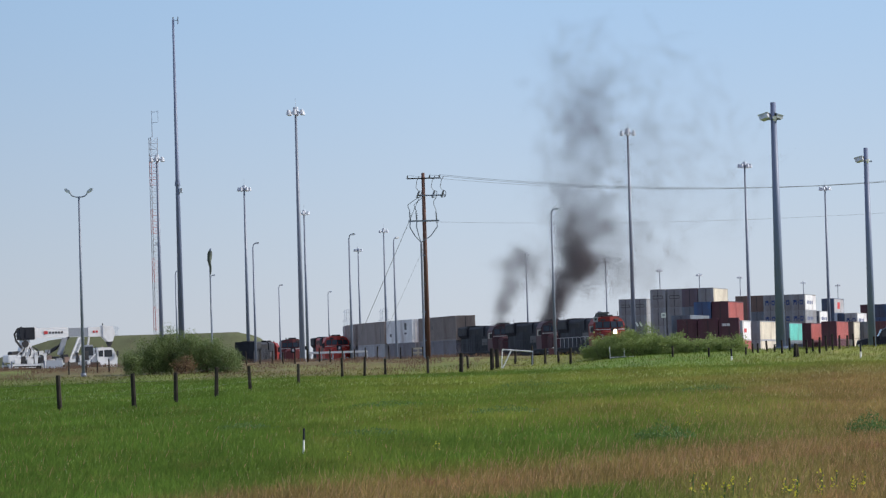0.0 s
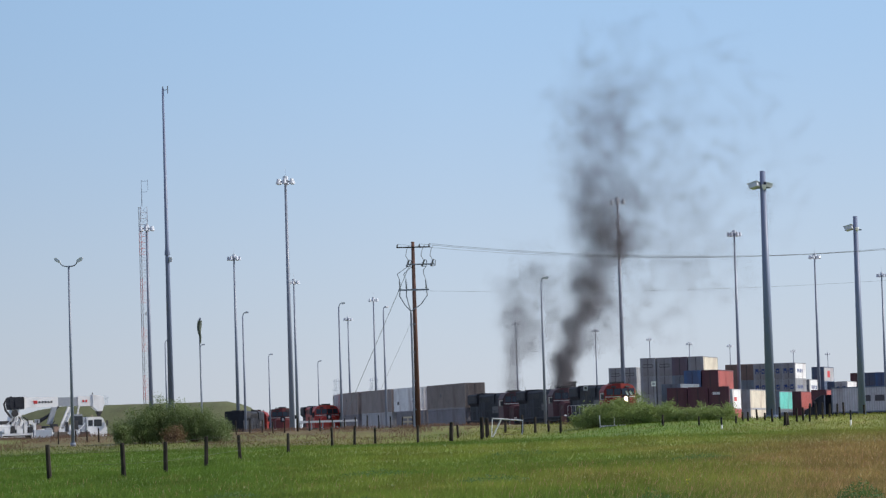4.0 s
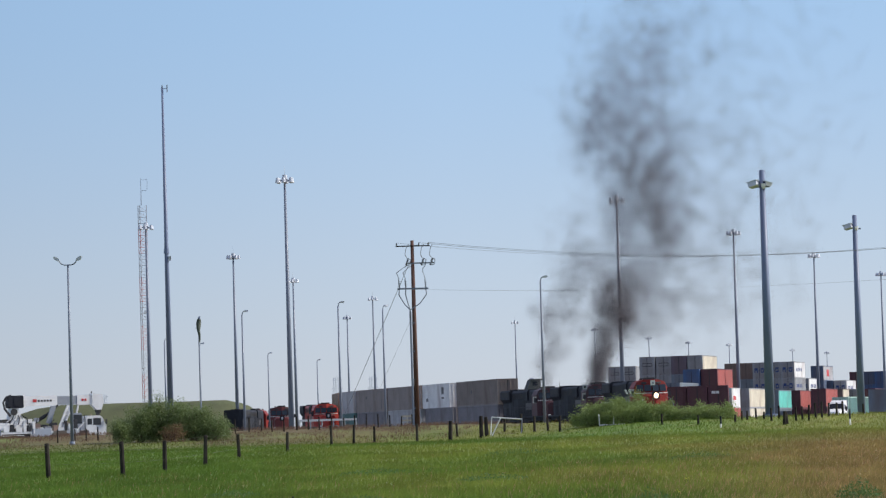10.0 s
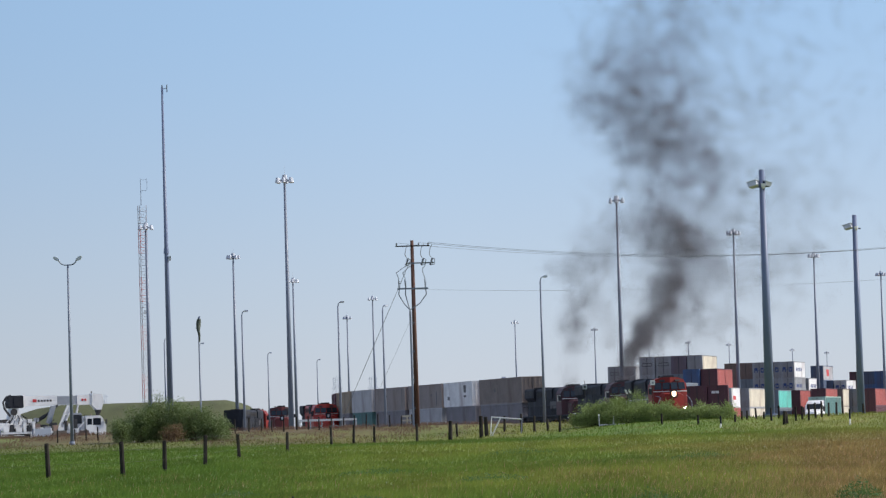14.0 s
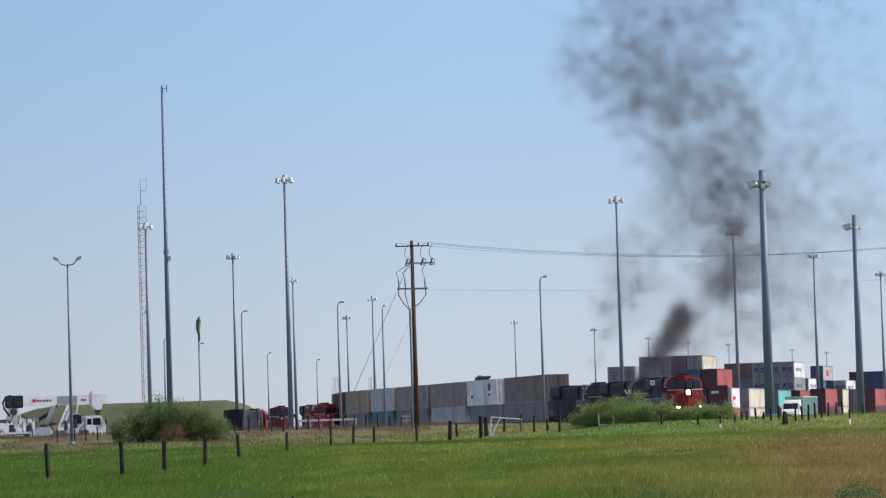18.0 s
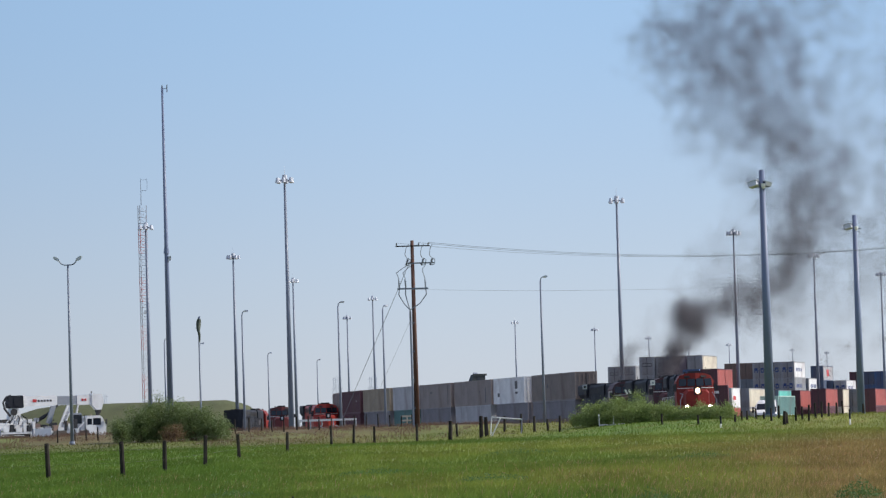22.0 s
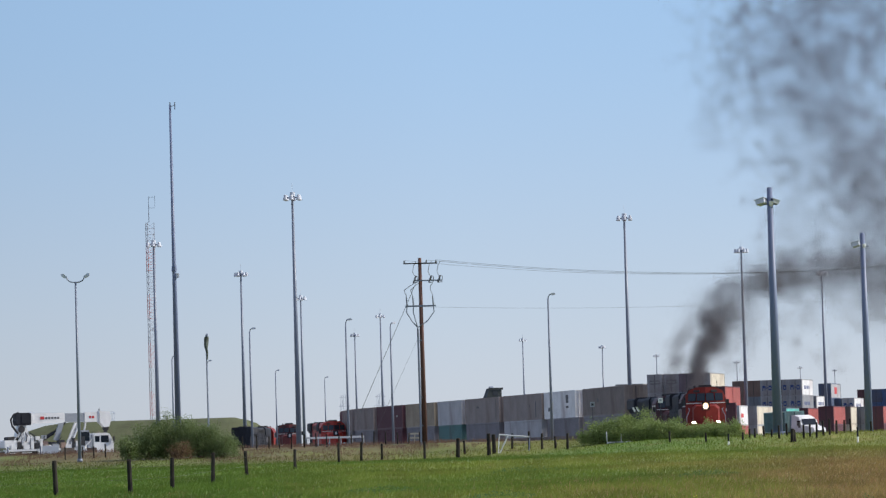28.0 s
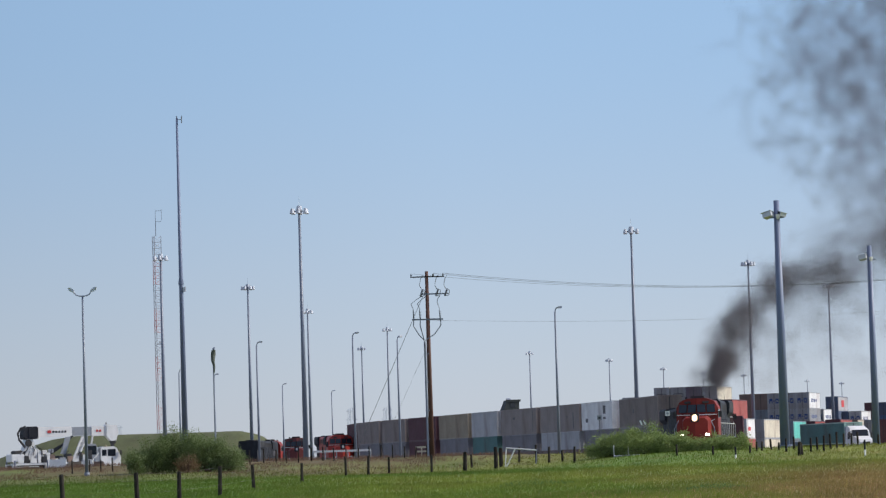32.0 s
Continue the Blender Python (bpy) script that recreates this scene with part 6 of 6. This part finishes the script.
WIND_X = ((10.1, 12.2, 14.3, 14.8, 13.6, 14.5, 15.5, 17.3), (11.7, 12.9, 15.0, 16.8, 19.2, 15.7, 17.6, 21.1), (13.8, 15.3, 16.8, 18.9, 20.6, 22.5, 19.1, 21.3), (15.5, 17.1, 18.3, 20.4, 23.1, 24.1, 19.8, 22.0), (17.0, 19.4, 21.4, 23.9, 24.5, 25.6, 23.4, 21.7), (19.0, 22.3, 24.3, 27.3, 29.3, 29.1, 27.3, 22.1), (19.8, 22.2, 24.8, 29.5, 32.7, 32.3, 30.4, 24.4), (20.6, 23.3, 26.4, 33.1, 37.3, 35.3, 32.9, 29.4), (21.2, 23.6, 26.6, 32.6, 39.8, 38.9, 36.2, 34.1), (21.7, 23.6, 26.5, 32.1, 41.4, 41.2, 37.6, 37.0), (22.1, 23.8, 27.0, 32.3, 40.9, 48.0, 41.2, 37.9), (22.0, 23.2, 26.7, 32.2, 40.1, 49.2, 47.9, 41.7))
WIND_Z = ((6.9, 10.9, 13.9, 17.0, 22.5, 28.5, 33.1, 40.8), (6.9, 11.9, 15.4, 19.6, 25.9, 32.4, 37.7, 44.2), (6.9, 12.4, 15.5, 20.0, 25.9, 31.5, 39.1, 45.7), (6.9, 11.6, 14.3, 18.4, 23.6, 30.4, 39.8, 46.4), (6.9, 11.9, 14.6, 17.9, 23.1, 30.5, 38.5, 47.0), (6.9, 10.4, 12.7, 16.2, 21.9, 29.8, 37.6, 47.7), (6.9, 10.8, 12.6, 15.1, 20.3, 27.5, 35.3, 46.5), (6.9, 12.0, 14.0, 15.9, 22.2, 30.1, 37.9, 46.6), (6.9, 12.6, 14.8, 16.0, 20.2, 27.3, 36.2, 45.4), (6.9, 11.8, 14.6, 15.7, 16.4, 26.5, 35.9, 45.7), (6.9, 12.7, 16.2, 18.2, 18.9, 22.1, 30.9, 43.5), (6.9, 11.9, 14.9, 18.3, 21.7, 21.6, 27.1, 40.8))
WIND_W = ((1.3, 1.6, 2.5, 3.8, 6.1, 5.8, 4.9, 5.9), (1.2, 1.7, 2.5, 4.1, 4.5, 5.2, 5.5, 6.5), (1.2, 2.0, 2.9, 3.8, 5.3, 5.5, 5.2, 6.5), (1.2, 2.0, 3.3, 4.1, 5.6, 6.6, 5.5, 6.5), (1.2, 1.6, 2.4, 3.9, 4.3, 5.6, 6.1, 6.5), (1.1, 1.6, 2.1, 3.2, 5.1, 7.0, 7.2, 7.8), (1.1, 1.7, 2.0, 2.9, 4.7, 6.6, 6.8, 8.4), (1.1, 1.9, 2.3, 3.4, 4.9, 6.8, 6.8, 8.9), (1.1, 2.1, 2.4, 2.8, 3.7, 6.8, 7.0, 7.6), (1.1, 2.0, 2.6, 3.0, 3.4, 6.1, 7.5, 8.1), (1.0, 1.8, 2.6, 3.2, 3.3, 4.0, 6.8, 9.2), (1.0, 1.6, 2.3, 3.1, 3.7, 4.4, 7.5, 9.0))
THIN_AGES = (0, 1.5, 3.5, 6, 10)
THIN_T = (0, 3, 7, 10, 13, 17, 22, 25, 32)
THIN_X = ((4.8, 6.0, 6.7, 7.6, 17.2), (6.5, 6.9, 6.5, 7.4, 9.9), (8.9, 8.7, 9.2, 10.8, 13.5), (10.7, 11.4, 12.6, 13.9, 14.9), (12.5, 13.1, 13.7, 14.3, 16.0), (14.9, 15.7, 16.6, 17.7, 18.9), (17.8, 18.8, 21.1, 24.2, 29.3), (19.3, 20.4, 22.0, 24.7, 29.4), (21.8, 22.8, 24.7, 28.4, 34.1))
THIN_Z = ((6.9, 11.5, 14.0, 15.4, 17.1), (6.9, 12.6, 15.7, 18.2, 20.5), (6.9, 13.2, 16.6, 20.0, 23.7), (6.9, 12.3, 15.6, 19.6, 23.3), (6.9, 12.7, 16.6, 19.3, 23.6), (6.9, 11.7, 14.3, 18.2, 22.4), (6.9, 10.4, 12.8, 14.7, 16.5), (6.9, 11.1, 13.6, 15.9, 18.3), (6.9, 10.0, 12.9, 16.4, 19.6))
THIN_W = ((0.7, 1.2, 1.7, 2.0, 4.1), (0.6, 1.2, 2.6, 3.0, 2.7), (0.6, 1.9, 3.2, 3.9, 4.0), (0.6, 1.6, 2.9, 3.9, 4.6), (0.6, 0.9, 2.8, 3.5, 3.9), (0.6, 0.9, 1.8, 3.7, 4.5), (0.6, 1.0, 1.8, 2.7, 3.7), (0.6, 1.1, 1.7, 2.7, 3.6), (0.5, 1.0, 1.6, 2.5, 3.5))
STREAM = ((AGES, WIND_T, WIND_X, WIND_Z, WIND_W), (THIN_AGES, THIN_T, THIN_X, THIN_Z, THIN_W))


def stack_pose(loco, t):
    return rolling(nose_at(t) + loco * LOCO_L, 3.8, LOCO_L - 0.1)


def stream_at(which, age, t):
    """Across, height and half-width of smoke of an age at a time."""
    ages, times, *tables = STREAM[which]
    out = [float(np.interp(t, times, [np.interp(age, ages, row) for row in tb])) for tb in tables]
    over = max(0.0, age - ages[-1])
    return out[0] + 0.9 * over, out[1] + 1.0 * over, out[2] + 0.15 * over


def puff_rows(r, which, loco, born, heart, bit, stray):
    """Poses of one puff: it rides in the engine hood until it is blown out, then rises, spreads and rolls over."""
    face = r.uniform(0, math.tau)
    axis = Vector((math.cos(face), r.normal(0, 0.25), math.sin(face))).normalized()
    spin = r.uniform(20, 110)
    roll = r.uniform(-100, 100)
    rows = []
    k = 0.0
    while k < born - 0.4:
        rows.append((k, stack_pose(loco, k) @ pose(0, 7.5, 3.0)))
        k += 4.0
    if born > 0.4:
        rows.append((born - 0.3, stack_pose(loco, born - 0.3) @ pose(0, 7.0, 3.0)))
    m0 = stack_pose(loco, born) @ pose(0, 6.0, 4.3)
    base = m0.to_3x3().to_4x4()
    for a in (0.0, 0.3, 0.7, 1.2, 1.8, 2.5, 3.4, 4.5, 5.8, 7.3, 9.0, 11.0, 13.2, 15.6, 18.2, 21.0, 24.0, 27.0, 30.0, 34.0, 38.0, 42.0, 46.0, 50.0, 54.0, 60.0):
        now = min(born + a, 32.0)
        age = max(0.0, now - born)
        if now < 0.0 or (rows and now - rows[-1][0] < 0.08):
            if born + a >= 32.0:
                break
            continue
        if now > 0.0 and not rows:
            now, age = 0.0, max(0.0, -born)
        x, z, w = stream_at(which, age, now)
        open_ = min(1.0, age / 1.5)
        off = (heart * 0.58 + bit * 0.54) * w * (0.35 + 0.65 * open_) * (1 + 0.045 * max(0.0, min(age, 20.0) - 5.0))
        if stray:
            reach = stray * 9.0 * (1 - math.exp(-max(0.0, age - 1.0) / 7.0))
            off += bit * w * 0.5 * open_ + Vector((reach, 0.1 * reach, -0.5 * reach))
        grown = 1 - math.exp(-(age / 5.0) ** 1.5)
        turn = Matrix.Rotation(radians(spin) * grown, 4, axis) @ Matrix.Rotation(radians(roll) * grown, 4, 'Y')
        y = m0.translation.y + 0.15 * age
        rows.append((now, Matrix.Translation((x + off.x, y + off.y, z + off.z - 0.6 * max(0.0, 1 - age / 0.5))) @ turn @ base))
        if now >= 32.0:
            break
    if rows[-1][0] < 32.0:
        rows.append((32.0, rows[-1][1]))
    return rows


PUFFS = []


def build_smoke():
    r = np.random.RandomState(5)
    jobs = ((PLUME, 0, 1, 70.0, BILLOWS, -23.0, 0.36, ((-23, 0.32), (-14, 0.45), (-10, 0.65), (-6.6, 0.85), (-5.4, 1.1), (0, 1.1), (9, 1.1), (14, 0.75), (18, 0.8), (20, 1.05), (32, 1.0))),
            (THIN_PLUME, 1, 2, 24.0, THIN_BILLOWS, -9.0, 0.5, ((-9, 0.3), (-1, 0.9), (3, 1.1), (8, 0.8), (13, 0.5), (15, 0.1), (19, 0.1), (21, 0.45), (32, 0.4))))
    for plume, which, loco, rate, meshes, first, beat, strength in jobs:
        born0 = first
        while born0 < 31.6:
            power = float(np.interp(born0, [s[0] for s in strength], [s[1] for s in strength]))
            count = int(rate * beat * power * r.uniform(0.55, 1.45) + r.rand())
            q = Vector(r.normal(0, 1, 3)).normalized() * r.uniform(0.3, 1.0)
            heart = Vector((q.x, q.y * 0.8, q.z * 0.8))
            drift = r.uniform(0.4, 1.6) if r.rand() < 0.2 else 0.0
            for k in range(count):
                bit = Vector(r.normal(0, 1, 3)).normalized() * r.uniform(0.2, 1.0) ** 0.6
                stray = drift if drift else (r.uniform(0.2, 2.3) if r.rand() < 0.34 else 0.0)
                kinds = FAINT_BILLOWS if which == 0 and (born0 < -6.2 or stray) else meshes
                ob = new("puff", kinds[r.randint(len(kinds))])
                ob.parent = plume
                PUFFS.append((ob, puff_rows(r, which, loco, born0 + beat * r.rand() * 1.2, heart, bit, stray)))
            born0 += beat * r.uniform(0.7, 1.3)


build_smoke()


def drift_smoke():
    for ob, rows in PUFFS:
        walk(ob, rows)


# ---------------------------------------------------------------- grass
def blades(name, seed, count, near, far, hmin, hmax, width, label, material, keep=None, lean=0.35):
    """Upright blades, each a narrow bent kite, scattered over the ground that the view takes in."""
    r = np.random.RandomState(seed)
    u = r.rand(count) ** 0.8
    y = near * (far / near) ** u
    x = (r.rand(count) * 2 - 1) * (y * 0.145 + 1.0) + y * 0.012
    if keep is not None:
        ok = keep(x, y, r)
        x, y = x[ok], y[ok]
    n = len(x)
    z = np.array([ground_z(a, b) for a, b in zip(x.tolist(), y.tolist())])
    h = r.uniform(hmin, hmax, n)
    w = width * (1 + y / 160.0)
    a = r.uniform(0, math.pi, n)
    sx, sy = np.cos(a) * w, np.sin(a) * w * 0.4
    lx, ly = r.normal(0.12, lean, n) * h, r.normal(0, lean, n) * h
    base = np.stack([x, y, z - 0.02], 1)
    mid = base + np.stack([lx * 0.35, ly * 0.35, h * 0.55], 1)
    tip = base + np.stack([lx, ly, h], 1)
    side = np.stack([sx, sy, np.zeros(n)], 1)
    v = np.stack([base, mid + side, tip, mid - side], 1).reshape(-1, 3)
    return tagged(leaf_mesh(name, v, material, None, label), "", "grass")


blades("grass", 11, 380000, 36, 262, 0.06, 0.21, 0.0065, "tall prairie grass, green with dry seeding patches", M_BLADES)


def seed_heads(x, y, r):
    zone = np.clip((x / np.maximum(y, 42) - 0.01) / 0.08, 0, 1) + np.clip(1 - np.abs(y - 46 - 110 * x / np.maximum(y, 42)) / 9.0, 0, 1)
    return r.rand(len(x)) < np.clip(0.06 + 0.6 * zone * (0.7 + 0.3 * np.sin(x * 0.4 + 1.0)), 0.03, 0.8)


M_SEED = mat("reddish seed heads", (0.44, 0.28, 0.15), 0.9, 0, 0.25, 0.5, 3, island=0.6, through_light=0.4)
blades("seed_stalks", 12, 40000, 37, 120, 0.12, 0.27, 0.004, "reddish seeding grass stalks standing above the turf", M_SEED, seed_heads, 0.2)
M_DRY = mat("feathery dry grass", (0.205, 0.128, 0.086), 0.9, 0, 0.22, 0.25, 2, island=0.4, through_light=0.45)
blades("dry_grass", 13, 90000, 236, 296, 0.12, 0.38, 0.0045, "feathery reddish dry grass below the yard fence", M_DRY, lambda x, y, r: r.rand(len(x)) < np.clip((y - 246 - 18 * np.sin(x * 0.33) * np.sin(x * 0.09 + 1)) / 40, 0, 1) * np.clip(0.55 + 0.9 * np.sin(x * 0.8 + y * 0.13) * np.sin(y * 0.21 - x * 0.3), 0, 1) * np.clip((0.045 - x / y) / 0.02, 0, 1), 0.25)
M_YELLOW = mat("yellow petals", (0.56, 0.52, 0.05), 0.7, 0, 0.15, island=0.3, through_light=0.3)
M_WEED = mat("dark green weed leaves", (0.09, 0.165, 0.045), 0.7, 0, 0.25, island=0.6, through_light=0.35)


def flower(x, y, h, seed):
    """A stalk of small yellow blossoms."""
    r = np.random.RandomState(seed)
    t = thing("yellow_wildflower", "tall yellow wildflower in the prairie grass", "flower", pose(x, y, z_at(x, y, 0.02)), "yellow wildflowers")
    bm = rod(B(), (0, 0, 0), (0.02, 0, h), 0.006, 0.004, 5)
    for k in range(3):
        a = r.uniform(0, math.tau)
        rod(bm, (0, 0, h * (0.45 + 0.15 * k)), (math.cos(a) * 0.04, math.sin(a) * 0.04, h * (0.7 + 0.12 * k)), 0.004, 0.003, 4)
    part("stalk", bm, M_WEED, t, "slim green stalk")
    n = 11
    c = np.stack([r.normal(0, 0.025, n), r.normal(0, 0.025, n), h * (0.45 + 0.6 * r.rand(n))], 1)
    d = r.normal(0, 1, (n, 3))
    d /= np.linalg.norm(d, axis=1)[:, None]
    s = np.cross(d, r.normal(0, 1, (n, 3)))
    s /= np.linalg.norm(s, axis=1)[:, None]
    v = np.stack([c, c + d * 0.016 + s * 0.013, c + d * 0.032, c + d * 0.016 - s * 0.013], 1).reshape(-1, 3)
    leaf_mesh("blossom", v, M_YELLOW, t, "cluster of yellow petals")


rf = np.random.RandomState(8)
for k in range(26):
    y = rf.uniform(37.4, 39.4) if k < 20 else rf.uniform(50, 90)
    flower((rf.normal(0.104, 0.024) if k < 20 else rf.uniform(-0.1, 0.13)) * y, y, rf.uniform(0.16, 0.34) if k < 20 else rf.uniform(0.12, 0.2), 100 + k)


def weed(x, y, r0, h, seed):
    r = np.random.RandomState(seed)
    t = thing("weed_clump", "dark green leafy weed clump in the grass", "weed", pose(x, y, z_at(x, y, 0.02)), "weed clumps")
    n = 1100
    a, u = r.uniform(0, math.tau, n), r.rand(n) ** 0.5
    c = np.stack([np.cos(a) * u * r0, np.sin(a) * u * r0, h * r.rand(n) * (1.1 - u * 0.7)], 1)
    d = r.normal(0, 1, (n, 3)) + (0, 0, 0.8)
    d /= np.linalg.norm(d, axis=1)[:, None]
    s = np.cross(d, r.normal(0, 1, (n, 3)))
    s /= np.linalg.norm(s, axis=1)[:, None]
    v = np.stack([c, c + d * 0.03 + s * 0.011, c + d * 0.06, c + d * 0.03 - s * 0.011], 1).reshape(-1, 3)
    leaf_mesh("foliage", v, M_WEED, t)


for k, (sl, y, r0, h) in enumerate(((0.056, 63, 0.55, 0.42), (0.113, 62.5, 0.42, 0.5), (0.012, 96, 1.0, 0.3), (-0.025, 74, 0.9, 0.22), (-0.02, 110, 1.2, 0.3), (0.07, 120, 1.1, 0.3), (0.02, 150, 1.6, 0.35), (-0.06, 84, 0.8, 0.25))):
    weed(sl * y, y, r0, h, 40 + k)

# ---------------------------------------------------------------- movement
WAY_B = [(0, 74.0, 575), (3, 69.5, 560), (6, 64.2, 545), (9, 58.0, 531), (10, 56.5, 526), (13, 52.6, 512), (17, 47.5, 493), (19, 45.2, 484), (20, 44.0, 479), (22, 41.1, 470), (23, 39.8, 465.5), (24, 39.6, 461), (25, 39.3, 456), (25.4, 39.1, 454.5), (26.2, 39.6, 452), (27.5, 42.3, 446), (28, 43.5, 443.5), (28.5, 44.7, 441), (29, 46.3, 438), (29.5, 47.1, 436), (30, 47.5, 434.5), (31, 47.7, 433.2), (32, 47.7, 433)]
WAY_A = [(0, 52.0, 410), (1, 49.7, 410), (2, 47.6, 410), (3, 45.8, 410), (4, 44.4, 412), (5, 44.2, 420), (6, 46.6, 432), (7, 49.8, 442.5), (8, 51.8, 450.5), (9, 54.9, 459.5), (10, 57.6, 469.5), (11, 63, 480), (12, 69, 486), (14, 82, 489), (17, 95, 490), (32, 96, 490)]
WAY_S = [(0, 25.0, 640), (3, 22.0, 640), (6, 18.6, 630), (8, 16.0, 620), (10, 14.2, 610), (14, 9.2, 590), (17, 5.9, 575), (19, 4.6, 560), (21, 4.1, 550), (23, 4.4, 540), (25, 4.6, 530), (28, 5.2, 520), (32, 6.6, 512)]


def along(way, t):
    ts = [w[0] for w in way]
    return Vector((float(np.interp(t, ts, [w[1] for w in way])), float(np.interp(t, ts, [w[2] for w in way]))))


def drive(way, trailer_from, ahead=0.0, length=10.0):
    """Tractor and trailer poses time by time: the way is that of a point ahead of the kingpin, and the trailer is drawn after it."""
    rows_a, rows_b = [], []
    tail = along(way, 0) + Vector(trailer_from) * (length + ahead)
    head = -Vector(trailer_from).normalized()
    steps = 320
    for k in range(steps + 1):
        t = 32.0 * k / steps
        p = sum((along(way, max(0, min(32, t + o))) for o in (-0.6, -0.3, 0, 0.3, 0.6)), Vector((0, 0))) / 5
        f = along(way, min(32, t + 0.9)) - along(way, max(0, t - 0.3))
        if f.length > 0.5:
            want = f.normalized()
            head = (head * 0.86 + want * 0.14).normalized()
        p = p - head * ahead
        tail = p + (tail - p).normalized() * length
        if k % 5 == 0:
            z = ground_z(p.x, p.y)
            zt = ground_z(tail.x, tail.y)
            d = (p - tail).normalized()
            rows_a.append((t, pose(p.x, p.y, z, 0, 0, math.degrees(math.atan2(head.y, head.x)))))
            rows_b.append((t, pose(p.x, p.y, (z + zt) / 2, 0, 0, math.degrees(math.atan2(d.y, d.x)))))
    return rows_a, rows_b


def motions():
    times = [i * 1.0 for i in range(33)]
    for k, loco in enumerate((LEAD, SECOND, THIRD)):
        walk(loco, [(t, rolling(nose_at(t) + k * LOCO_L - (1.2 if k == 0 else 0.0), 3.8, LOCO_L - 0.1)) for t in times])
    for k, (car, a, b, n) in enumerate(CARS):
        rows = [(t, rolling(nose_at(t) + CAR_AT[k], 0.0, n)) for t in times]
        walk(car, rows)
        walk(a, [(t, m @ pose(0, 0.8, 0.3)) for t, m in rows])
        walk(b, [(t, m @ pose(0, 0.5 if k != 1 else 2.0, 3.2)) for t, m in rows])
    for way, start, ahead, tractor, trailer, load in ((WAY_B, (0.28, 0.96), 4.0, HAULER, TRAILER_B, LOAD_B), (WAY_A, (1.0, 0.0), 0.0, DARK_TRACTOR, TRAILER_A, LOAD_A)):
        ra, rb = drive(way, start, ahead)
        walk(tractor, ra)
        walk(trailer, rb)
        walk(load, [(t, m @ pose(0.6, 0, 1.4, 0, 0, 90)) for t, m in rb])
    walk(STACKER, [(t, pose(x, y, ground_z(x, y), 0, 0, 20)) for t, x, y in WAY_S])
    drift_smoke()


motions()
